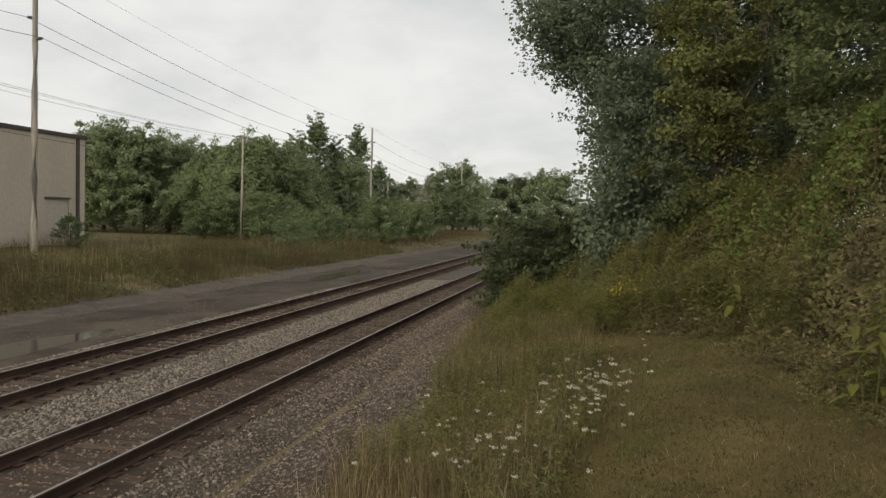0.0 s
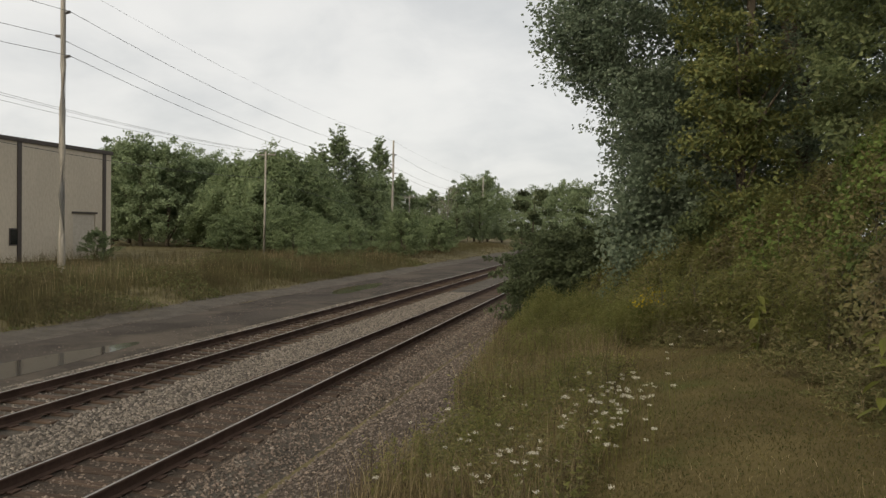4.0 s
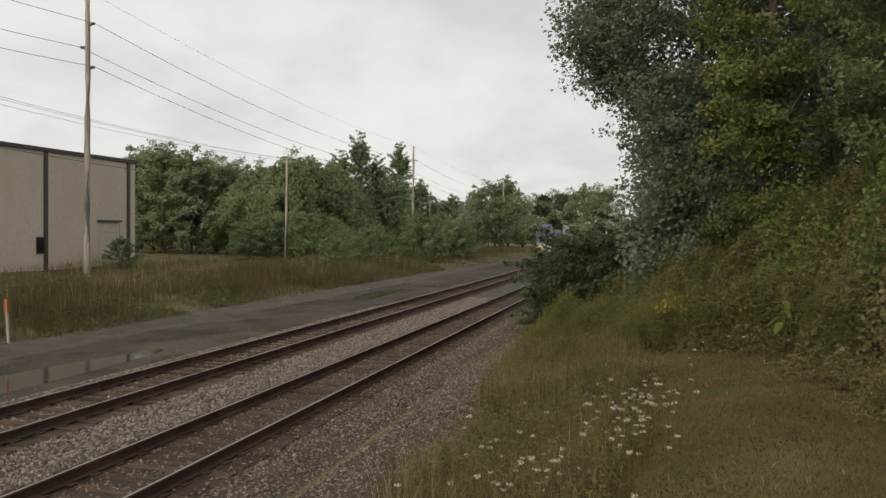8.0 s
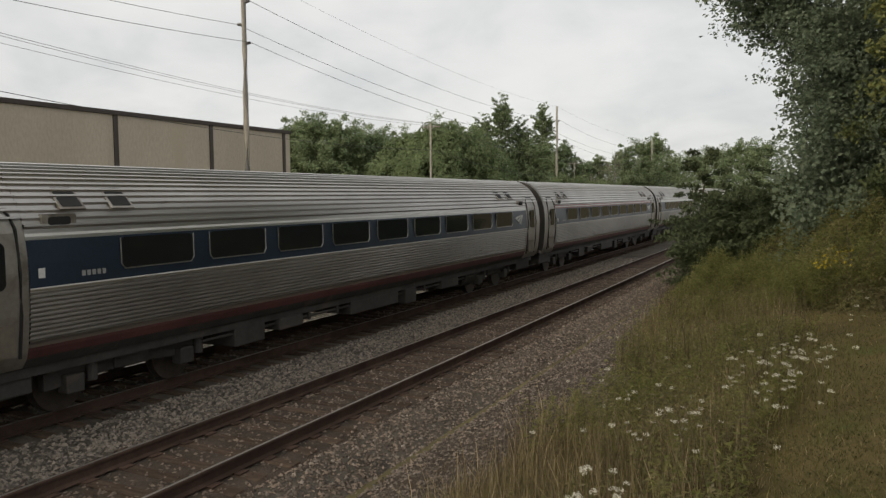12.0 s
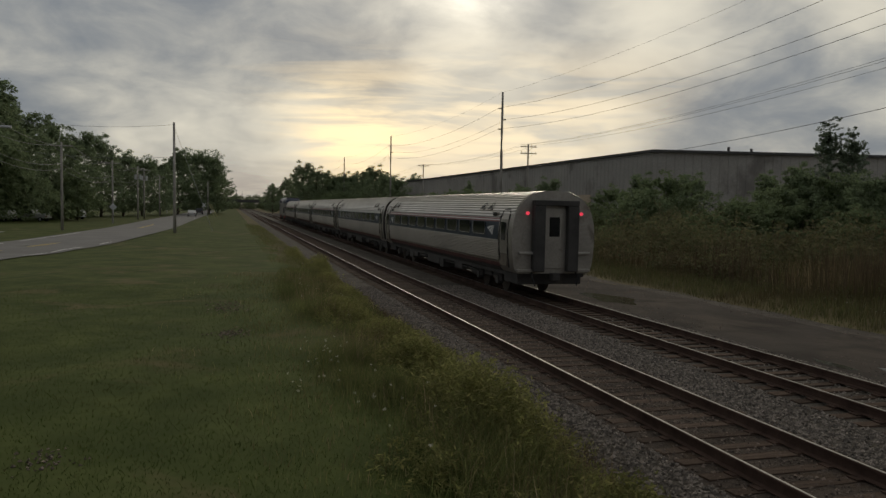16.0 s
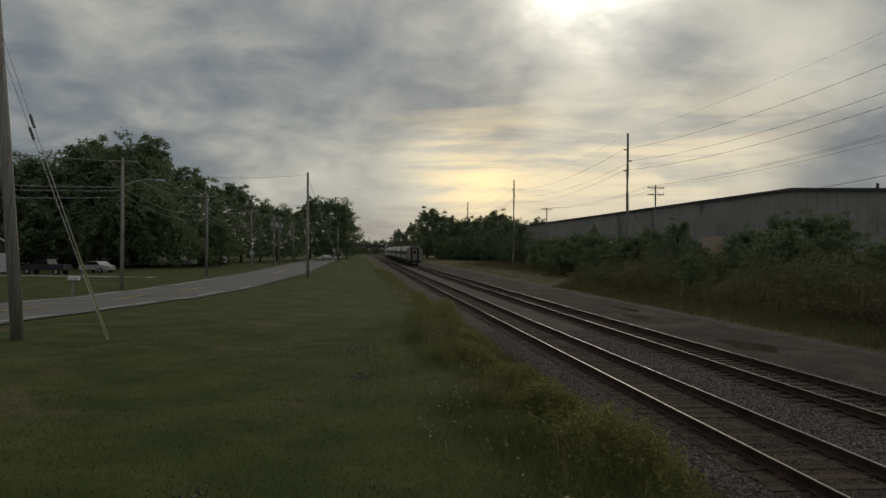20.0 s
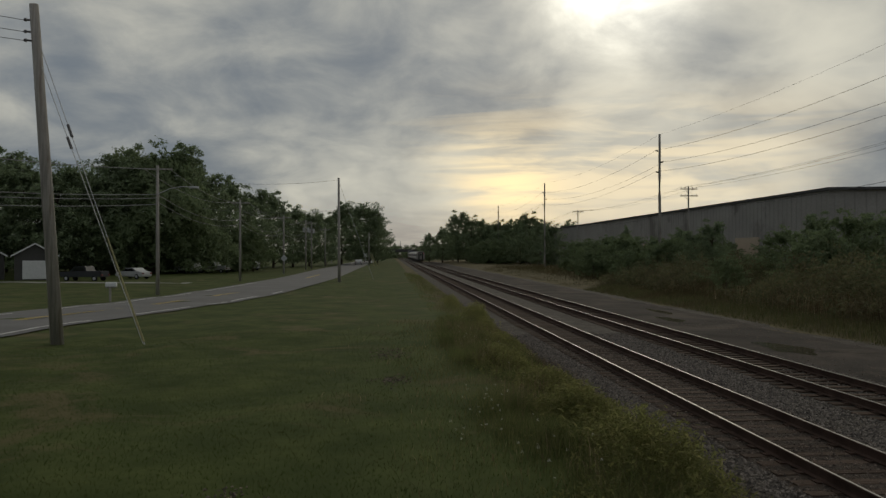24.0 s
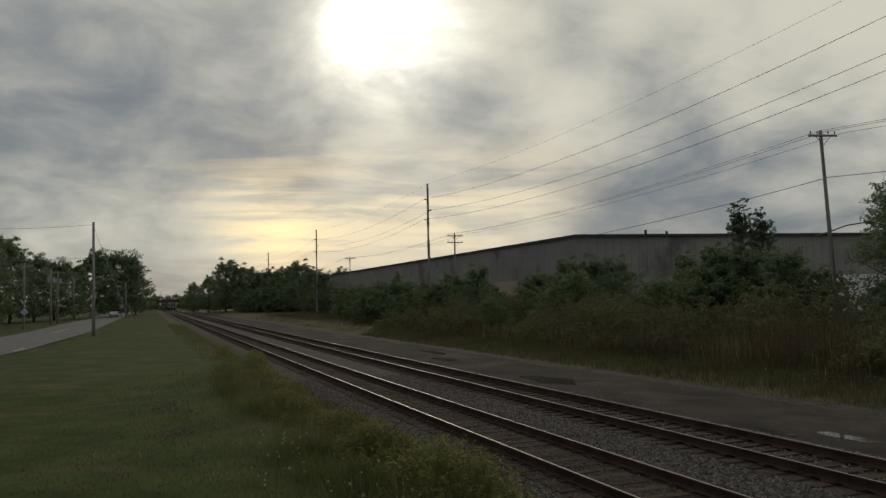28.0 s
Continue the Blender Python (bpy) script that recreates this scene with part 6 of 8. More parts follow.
    tall = np.clip(0.26 + 0.45 * lush, 0.10, 0.6) * np.where(verge[:, 1] < 0, smoothstep(verge[:, 0], -5.3, -4.2), 0.85 * smoothstep(verge[:, 0] + np.maximum(verge[:, 1] - 12, 0) * 0.05, -4.7, -3.0))
    tall = tall * (1 - 0.75 * stony)
    south = verge[:, 1] < 0
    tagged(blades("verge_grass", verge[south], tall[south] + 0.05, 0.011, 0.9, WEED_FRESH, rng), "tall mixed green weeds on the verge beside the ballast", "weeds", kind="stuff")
    some = ~south & (rng.uniform(0, 1, len(verge)) < 0.33)
    tagged(blades("verge_grass", verge[some], tall[some] + 0.05, 0.010, 1.0, WEED_GREEN, rng), "mixed olive weeds on the verge beside the ballast", "weeds", kind="stuff")
    rest = ~south & ~some
    tagged(blades("tan_grass", verge[rest], tall[rest] * 1.1 + 0.05, 0.008, 0.8, WEED_DRY, rng), "thin tan grass between the ballast and the thicket", "dry grass", kind="stuff")
    dry = np.concatenate([on_ground(rng, 26000, -4.4, 0.8, 4.5, 22), on_ground(rng, 5000, -4.8, -2.2, -30, -3)])
    lush = patchy(dry[:, 0], dry[:, 1], 0.3, 15.0)
    dry = dry[(rng.uniform(-0.3, 0.5, len(dry)) < lush) & (dry[:, 0] < verge_line(dry[:, 0], dry[:, 1])) & (rng.uniform(0, 1, len(dry)) > verge_stone(dry[:, 0], dry[:, 1]))]
    tagged(blades("dry_stalks", dry, 0.66, 0.008, 0.45, WEED_DRY, rng), "dry tan grass stalks on the verge", "dry grass", kind="stuff")
    stalks = on_ground(rng, 1700, -4.3, 0.6, 4.5, 24)
    lush = patchy(stalks[:, 0], stalks[:, 1], 0.35, 25.0)
    stalks = stalks[(lush > 0.02) & (verge_stone(stalks[:, 0], stalks[:, 1]) < 0.6) & (stalks[:, 0] < verge_line(stalks[:, 0], stalks[:, 1]) + 0.2)]
    tagged(blades("seed_stalks", stalks, 0.85, 0.013, 0.22, WEED_BROWN, rng), "tall dark brown seed stalks on the verge", "dry weeds", kind="stuff")
    brown = np.concatenate([on_ground(rng, 12000, -5.1, -3.7, 4, 34), on_ground(rng, 5000, -5.1, -4.0, -34, -3)])
    lush = patchy(brown[:, 0], brown[:, 1], 0.5, 19.0)
    ok = (lush > -0.12) & (rng.uniform(0, 1, len(brown)) > verge_stone(brown[:, 0], brown[:, 1]))
    brown, lush = brown[ok], lush[ok]
    tagged(blades("brown_weeds", brown, np.clip(0.16 + 0.5 * lush, 0.08, 0.42), 0.010, 0.8, WEED_BROWN, rng), "low dark brown weeds at the edge of the ballast", "weeds", kind="stuff")
    # leafy weeds of many heights between the grasses
    for n, mat, label in ((2400, WEED_LEAF, "slender olive weeds among the grasses"), (2600, LEAF_MIX, "brown-leaved weeds among the grasses")):
        q = on_ground(rng, n, -3.6, 0.2, 5, 26)
        q = q[(patchy(q[:, 0], q[:, 1], 0.5, 95.0 + n * 0.001) > -0.1) & (q[:, 0] < verge_line(q[:, 0], q[:, 1]) + 0.2) & (verge_stone(q[:, 0], q[:, 1]) < 0.7)]
        tagged(stalk_leaves("mixed_weeds", q, rng.uniform(0.22, 0.68, len(q)), 18, 0.022, mat, rng, None, 3.2, 0.3), label, "weeds", kind="stuff")
    # bushy clumps of leafy weeds along the verge
    spots = [(-3.75, -9.9, 0.85, 1.9, 650, 0.95), (-3.6, -13.2, 0.8, 1.6, 600, 0.75), (-3.9, -16.8, 0.7, 1.8, 420, 0.6), (-3.3, -20.5, 0.8, 2.2, 380, 0.5), (-4.1, -26.0, 0.7, 2.2, 320, 0.5), (-4.3, -36.0, 0.6, 2.2, 420, 0.95), (-4.1, -31.0, 0.5, 1.6, 180, 0.6), (-4.0, -47.0, 0.5, 4.0, 240, 0.7), (-2.6, -8.0, 0.8, 1.5, 110, 0.35), (-4.2, -6.6, 0.5, 0.9, 220, 0.6)]
    north = [(-1.6, 22.5, 1.0, 1.8, 700, 1.1), (-0.3, 19.0, 0.9, 1.5, 600, 0.9), (-2.9, 25.5, 0.8, 2.0, 600, 1.2), (-2.3, 18.5, 0.9, 1.6, 260, 0.6), (-1.1, 14.5, 0.9, 1.8, 200, 0.5), (-3.1, 21.5, 0.6, 1.8, 260, 0.8)]
    for rows, label in ((spots, "bushy green weeds beside the ballast"), (north, "feathery olive weeds at the foot of the thicket")):
        for x, y, sx, sy, n, h in rows:
            q = np.column_stack([rng.normal(x, sx * 0.5, n), rng.normal(y, sy * 0.5, n), np.zeros(n)])
            q[:, 2] = ground_z(q[:, 0], q[:, 1])
            away = np.exp(-((q[:, 0] - x) / sx) ** 2 - ((q[:, 1] - y) / sy) ** 2)
            tagged(stalk_leaves("leafy_weeds", q, h * (0.35 + 0.75 * away) * rng.uniform(0.75, 1.15, n), 22, 0.022, WEED_LEAF, rng), label, "weeds", kind="stuff")
    # far side field: grass strip, weeds, brush
    strip_pts = np.concatenate([on_ground(rng, 22000, -22.5, -19.3, -75, 5), on_ground(rng, 14000, -22.5, -19.3, 5, 70)])
    keep = (strip_pts[:, 1] < 5) | (rng.uniform(0, 1, len(strip_pts)) < 0.04)
    strip_pts = strip_pts[keep]
    tagged(blades("field_grass", strip_pts, np.where(strip_pts[:, 1] < 5, 0.42, 0.26) * smoothstep(-strip_pts[:, 0], 19.0, 20.6) + 0.05, 0.022, 0.7, FIELD_LEAF, rng), "green grass strip along the asphalt", "grass", kind="stuff")
    far = np.concatenate([on_ground(rng, 42000, -30, -20.4, 5, 75), on_ground(rng, 30000, -30, -21.2, -80, 5), on_ground(rng, 22000, -46, -30, -60, 110), on_ground(rng, 12000, -34, -19.8, -170, -80), on_ground(rng, 12000, -34, -19.8, 75, 150)])
    lush = patchy(far[:, 0], far[:, 1], 0.16, 2.0)
    keep = rng.uniform(-0.8, 0.5, len(far)) < lush + 0.2
    far, lush = far[keep], lush[keep]
    tall = (0.35 + 0.75 * smoothstep(-far[:, 0], 20.0, 25.5)) * np.clip(0.8 + 0.8 * lush, 0.4, 1.4)
    tagged(blades("field_weeds", far, tall, 0.024, 0.65, FIELD_WEED, rng), "tall green and rust-brown field weeds beyond the asphalt", "weeds", kind="stuff")
    q = np.concatenate([on_ground(rng, 100000, -32, -20.3, 5, 75), on_ground(rng, 26000, -32, -22, -80, 5)])
    lush = patchy(q[:, 0], q[:, 1], 0.2, 31.0)
    q, lush = q[lush > -0.06], lush[lush > -0.06] + 0.06
    q[:, 2] += rng.uniform(0, 1, len(q)) * np.clip(lush * 4.0, 0.2, 1.0) * 1.15 * (0.45 + 0.55 * smoothstep(-q[:, 0], 20.3, 23.5))
    tagged(leaf_mesh("field_bushes", q, np.tile((0, 0, 1.0), (len(q), 1)), 0.062, FIELD_LEAF, rng, None, 2.2, 0.9), "brown-green leafy weeds in the field", "weeds", kind="stuff")
    # tall brush in front of the warehouse
    n = 3800
    x, y = -22.6 - 12.0 * rng.uniform(0, 1, n) ** 0.9, rng.uniform(-82, -1, n)
    lush = patchy(x, y, 0.10, 41.0) + 0.55 * patchy(x, y, 0.32, 43.0)
    x, y, lush = x[lush > -0.22], y[lush > -0.22], lush[lush > -0.22]
    h = np.clip(2.0 + 2.8 * lush, 0.7, 3.6) * (0.35 + 0.65 * smoothstep(-x, 22.0, 25.5)) * rng.uniform(0.7, 1.2, len(x))
    starts = np.column_stack([x, y, ground_z(x, y)])
    ways = np.column_stack([rng.normal(0, 0.22, len(x)), rng.normal(0, 0.22, len(x)), np.ones(len(x))])
    p, d = spray_points(starts, ways, h, np.full(len(x), 0.62), 30, rng)
    tagged(leaf_mesh("tall_brush", p, d, 0.10, LEAF_BRUSH, rng, None, 2.4, 0.9), "tall olive-brown brush beyond the asphalt", "brush", kind="stuff")
    cane = on_ground(rng, 5200, -27.5, -22.2, -34, -6)
    cane = cane[patchy(cane[:, 0], cane[:, 1], 0.3, 81.0) > -0.05]
    tagged(blades("reddish_canes", cane, 2.1 * (0.5 + 0.5 * smoothstep(-cane[:, 0], 22.0, 24.0)), 0.026, 0.16, WEED_BROWN, rng), "tall reddish brown canes beyond the asphalt", "canes", kind="stuff")
    fd = np.concatenate([on_ground(rng, 9000, -34, -21.5, 5, 80), on_ground(rng, 12000, -32, -22.0, -60, 5)])
    lush = patchy(fd[:, 0], fd[:, 1], 0.2, 17.0)
    fd = fd[rng.uniform(-0.2, 0.5, len(fd)) < lush]
    tagged(blades("field_stalks", fd, 1.3, 0.018, 0.25, WEED_DRY, rng), "dry brown stalks standing in the field weeds", "dry weeds", kind="stuff")


def build_wildflowers():
    """Flat white flower heads on thin stalks, in loose groups."""
    rng = np.random.default_rng(77)
    r2 = random.Random(77)
    first = thing("white_wildflower", pose(0, 0, 0), "white flat-topped wildflower on a thin green stalk", "wildflower", "wildflowers on the verge")
    part("stalk", tube([(0, 0, 0), (0.01, 0.01, 0.3), (0, 0, 0.6)], [0.003, 0.0025, 0.002], 4), WEED_GREEN, first)
    n = 44
    a, r = rng.uniform(0, 6.28, n), 0.031 * np.sqrt(rng.uniform(0, 1, n))
    p = np.column_stack([r * np.cos(a), r * np.sin(a), 0.605 + 0.012 * rng.uniform(-1, 1, n) - 3.0 * r * r])
    leaf_mesh("flower_head", p, np.tile((0, 0, 1.0), (n, 1)), 0.012, PETAL, rng, first, 1.1, 0.2)
    spots = []
    for cx, cy, sx, sy, n in ((-0.30, 9.45, 0.62, 1.5, 84), (-1.15, 7.9, 0.6, 0.9, 30), (-1.5, 5.8, 0.3, 0.3, 18), (-2.3, 9.5, 1.2, 3.0, 14), (1.2, 13.5, 1.5, 1.5, 6), (-1.7, -12.6, 0.5, 1.3, 22), (-2.3, -9.0, 1.0, 2.0, 14), (-2.6, -24.0, 0.9, 6.0, 24), (-1.2, -10.8, 0.3, 0.5, 8), (-20.6, -18.0, 0.7, 4.5, 34)):
        for _ in range(n):
            spots.append((r2.gauss(cx, sx * 0.5), r2.gauss(cy, sy * 0.5)))
    for i, (x, y) in enumerate(spots):
        s = r2.uniform(0.75, 1.25) * (1.0 if y > 0 else 0.6)
        m = pose(x, y, float(ground_z(x, y)), r2.uniform(-9, 9), r2.uniform(-9, 9), r2.uniform(0, 360)) @ Matrix.Diagonal((s, s, r2.uniform(0.7, 1.25), 1))
        ob = first if i == 0 else copy_thing(first, m)
        ob.matrix_basis = m


build_grass()
build_wildflowers()


FRONT = np.array([(-3.4, 26.5), (-2.9, 24.5), (-1.2, 20.8), (0.9, 18.0), (2.6, 16.0), (3.3, 12.5), (3.6, 10.5), (4.3, 7.5)])
CREST = [1.0, 1.6, 2.1, 3.2, 4.7, 5.9, 6.0, 5.6]


def bank_surface(s, back):
    """Place and height of the thicket's top, s along its front line (0 to 7), back metres behind it."""
    k = np.arange(len(FRONT))
    x, y = np.interp(s, k, FRONT[:, 0]), np.interp(s, k, FRONT[:, 1])
    x, y = x + back * 0.80, y + back * 0.60
    lump = patchy(x, y, 0.8, 61.0) * 0.95 + patchy(x, y, 2.1, 63.0) * 0.42
    h = np.interp(s, k, CREST) * (0.20 + 0.80 * smoothstep(back, 0.0, 3.6)) * smoothstep(back, -0.35, 0.35) + lump * 0.75
    return x, y, ground_z(x, y) + np.maximum(h, 0.05)


def drape(rng, n, s0, s1, b0, b1, depth, seed, sparse=-9.0):
    """Leaf places on the thicket's top and just under it, in patches."""
    s, back = rng.uniform(s0, s1, n), rng.uniform(b0, b1, n)
    x, y, z = bank_surface(s, back)
    g = ground_z(x, y)
    z = z - rng.exponential(depth, n) * (1 + 0.8 * (back < 0.8))
    p = np.column_stack([x + rng.normal(0, 0.10, n), y + rng.normal(0, 0.10, n), z])
    keep = (z > g + 0.02) & (patchy(p[:, 0], p[:, 1], 0.55, seed) > sparse)
    return p[keep]


def foliage_thing(name, label, category, group, clusters, rng):
    t = thing(name, pose(0, 0, 0), label, category, group)
    for p, d, size, mat, long in clusters:
        tagged(leaf_mesh("foliage", p, d, size, mat, rng, t, long), kind="stuff")
    return t


def build_thicket():
    """The vine-covered thicket on the bank and the trees behind it."""
    rng = np.random.default_rng(31)
    r2 = random.Random(31)
    lean = np.array([-0.45, -0.55, 0.75])

    def facing(p):
        return np.tile(lean, (len(p), 1))

    low = drape(rng, 112000, 0.0, 7.0, -0.2, 6.5, 0.34, 1.0, -0.42)
    t = foliage_thing("thicket", "dense brown-green thicket of shrubs and weeds on the bank", "thicket", "", [(low, facing(low), 0.062, LEAF_MIX, 1.7)], rng)
    for _ in range(40):
        x, y, z = bank_surface(np.array([r2.uniform(2.5, 7)]), np.array([r2.uniform(0.3, 3.0)]))
        g = float(ground_z(x[0], y[0]))
        tip = (float(x[0]) - r2.uniform(0, 0.4), float(y[0]) - r2.uniform(0, 0.4), float(z[0]) + r2.uniform(-0.1, 0.25))
        part("stem", tube([(float(x[0]), float(y[0]), g), (tip[0] + 0.1, tip[1], (g + tip[2]) / 2), tip], [0.02, 0.014, 0.006], 5), BARK, t)
    p = drape(rng, 44000, 3.8, 7.0, 2.3, 6.5, 0.12, 5.0, -0.25)
    q = drape(rng, 5000, 2.6, 4.6, 0.9, 4.0, 0.12, 9.0, 0.05)
    p = np.concatenate([p, q]) + np.array([-0.05, -0.05, 0.08])
    vine = foliage_thing("vine_cover", "green vine leaves draped over the thicket", "vine", "", [(p, facing(p), 0.088, LEAF_VINE, 1.05)], rng)
    for _ in range(9):
        s0 = r2.uniform(4.0, 6.4)
        x, y, z = bank_surface(np.linspace(s0, s0 + 0.5, 6), np.linspace(0.9, 4.5, 6))
        part("runner", tube([(float(a) - 0.08, float(b) - 0.08, float(c) + 0.05) for a, b, c in zip(x, y, z)], 0.008, 4), LEAF_VINE, vine)
    # upright goldenrod and weeds along the front
    s, back = rng.uniform(0.6, 4.6, 3200), rng.uniform(-0.6, 3.6, 3200)
    x, y, z = bank_surface(s, np.maximum(back, 0.05))
    base = np.column_stack([x, y, np.maximum(ground_z(x, y), z - 1.0)])
    tagged(stalk_leaves("goldenrod", base, np.minimum(1.4, z - base[:, 2] + 0.55) * rng.uniform(0.7, 1.15, len(x)), 26, 0.023, WEED_LEAF, rng), "feathery olive goldenrod along the thicket", "goldenrod", kind="stuff")
    # ragged weeds at the thicket's foot
    s, back = rng.uniform(1.5, 7.0, 1500), rng.normal(-0.35, 0.35, 1500)
    k = np.arange(len(FRONT))
    x, y = np.interp(s, k, FRONT[:, 0]) + back * 0.8, np.interp(s, k, FRONT[:, 1]) + back * 0.6
    foot = np.column_stack([x, y, ground_z(x, y)])
    tagged(stalk_leaves("foot_weeds", foot, rng.uniform(0.15, 0.6, len(x)) * smoothstep(back, -1.3, 0.2), 20, 0.024, LEAF_MIX, rng), "ragged brown-green weeds at the foot of the thicket", "weeds", kind="stuff")
    tagged(blades("foot_stalks", foot[:420], 0.4, 0.008, 0.5, WEED_DRY, rng), "dry stalks at the foot of the thicket", "dry grass", kind="stuff")
    # tree wall
    starts, ways, lengths, widths = [], [], [], []
    for i in range(900):
        z = r2.uniform(0.8, 17.0)
        edge = float(np.interp(z, [0, 4, 6.2, 8.0, 8.8, 10.5, 13, 17], [-0.7, -0.7, -0.9, -1.7, -3.3, -3.1, -1.9, -0.6]))
        u = r2.uniform(0, 1) ** 1.3
        x, y = edge + 1.1 + 10.0 * u, r2.uniform(22.5, 31.0)
        starts.append((x, y, z))
        ways.append((-0.9 + 1.0 * u + r2.uniform(-0.5, 0.5), -0.55 + r2.uniform(-0.5, 0.5), r2.uniform(-0.15, 0.75)))
        lengths.append(r2.uniform(0.9, 2.0))
        widths.append(r2.uniform(0.35, 0.75))
    t = thing("cottonwood_tree", pose(0, 0, 0), "large grey-green cottonwood tree leaning over the bank", "tree", "trees by the thicket")
    part("trunk", tube([(5.5, 26, 0.3), (5.2, 26, 5), (4.6, 26, 10), (4.0, 26, 15)], [0.42, 0.34, 0.24, 0.1], 10), BARK, t, smooth=True)
    for c in starts[:30]:
        z = max(2.0, c[2] - 0.7 * math.hypot(c[0] - 5, c[1] - 26))
        part("limb", tube([(5.1, 26, z), ((5.1 + c[0]) / 2, (26 + c[1]) / 2, (z + c[2]) / 2 + 0.3), c], [0.07, 0.045, 0.015], 6), BARK, t, smooth=True)
    p, d = spray_points(starts, ways, lengths, widths, 190, rng, 0.15)
    tagged(leaf_mesh("crown", p, d, 0.085, LEAF_GREY, rng, t, 1.15), kind="stuff")
    inner = [(r2.uniform(1.3, 14), r2.uniform(25.5, 33), r2.uniform(0.3, 17)) for _ in range(560)]
    for _ in range(240):
        z = r2.uniform(0.3, 16)
        inner.append((float(np.interp(z, [0, 4, 6.2, 8.0, 8.8, 10.5, 13, 17], [-0.7, -0.7, -0.9, -1.7, -3.3, -3.1, -1.9, -0.6])) + r2.uniform(1.3, 3.6), r2.uniform(24, 30), z))
    p, d = spray_points(inner, [(-0.6, -0.4, 0.4)] * len(inner), [1.6] * len(inner), [1.2] * len(inner), 210, rng)
    tagged(leaf_mesh("inner_crown", p, d, 0.13, LEAF_GREY, rng, t, 1.2), kind="stuff")

    def bank_tree(name, label, x0, x1, y0, y1, z0, z1, n, per, size, mat, long):
        sp = [(r2.uniform(x0, x1), r2.uniform(y0, y1), r2.uniform(z0, z1)) for _ in range(n)]
        tree = thing(name, pose(0, 0, 0), label, "tree", "trees by the thicket")
        cx, cy = (x0 + x1) / 2, (y0 + y1) / 2
        part("trunk", tube([(cx, cy, 0.5), (cx - 0.1, cy, z1 * 0.5), (cx + 0.15, cy, z1)], [0.2, 0.15, 0.05], 8), BARK, tree, smooth=True)
        for c in sp[:14]:
            part("limb", tube([(cx, cy, max(1.5, c[2] - 1.6)), c], [0.06, 0.02], 5), BARK, tree, smooth=True)
        p, d = spray_points(sp, [(r2.uniform(-1, 0.6), r2.uniform(-1, 0.4), r2.uniform(-0.1, 0.9)) for _ in sp], [r2.uniform(0.7, 1.5) for _ in sp], [r2.uniform(0.35, 0.65) for _ in sp], per, rng, 0.2)
        tagged(leaf_mesh("crown", p, d, size, mat, rng, tree, long), kind="stuff")

    bank_tree("yellowing_tree", "tree with yellowing green leaves above the thicket", 1.6, 3.9, 20.2, 22.4, 2.6, 11.0, 90, 230, 0.075, LEAF_YELLOW, 1.9)
    bank_tree("ash_tree", "dark green ash tree above the thicket", 4.2, 9.5, 17.5, 21.5, 4.0, 13.5, 230, 230, 0.075, LEAF_ASH, 2.0)
    # ragged saplings beside the near track
    sp, wy, ln, wd = [], [], [], []
    for i in range(380):
        x = r2.uniform(-4.9, 0.8)
        top = float(np.interp(x, [-5.2, -4.6, -3.8, -2.6, -1.0, 1.0], [1.9, 2.9, 3.4, 3.6, 4.6, 5.6]))
        sp.append((x + 0.9, r2.uniform(27.5, 34), r2.uniform(0.1, max(0.5, top - 0.5))))
        wy.append((-1.0 + r2.uniform(-0.4, 0.9), -0.5 + r2.uniform(-0.5, 0.5), r2.uniform(-0.1, 0.9)))
        ln.append(r2.uniform(0.9, 2.1))
        wd.append(r2.uniform(0.18, 0.36))
    for i in range(16):
        z = 3.0 + 2.2 * i / 16
        a = r2.uniform(0, 6.28)
        sp.append((-4.2 + 0.25 * math.cos(a), 33 + 0.2 * math.sin(a), z))
        wy.append((math.cos(a), math.sin(a), r2.uniform(0.0, 0.7)))
        ln.append(1.25 * (1.1 - i / 20))
        wd.append(0.2)
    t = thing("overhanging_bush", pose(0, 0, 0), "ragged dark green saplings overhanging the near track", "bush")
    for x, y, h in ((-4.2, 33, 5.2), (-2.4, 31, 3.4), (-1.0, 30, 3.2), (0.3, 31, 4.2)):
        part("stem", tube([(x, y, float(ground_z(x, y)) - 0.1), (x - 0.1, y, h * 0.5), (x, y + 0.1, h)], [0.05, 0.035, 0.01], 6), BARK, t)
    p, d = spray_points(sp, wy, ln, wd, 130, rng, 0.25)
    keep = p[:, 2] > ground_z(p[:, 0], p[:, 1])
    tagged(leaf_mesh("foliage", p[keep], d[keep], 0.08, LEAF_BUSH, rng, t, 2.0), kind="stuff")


build_thicket()


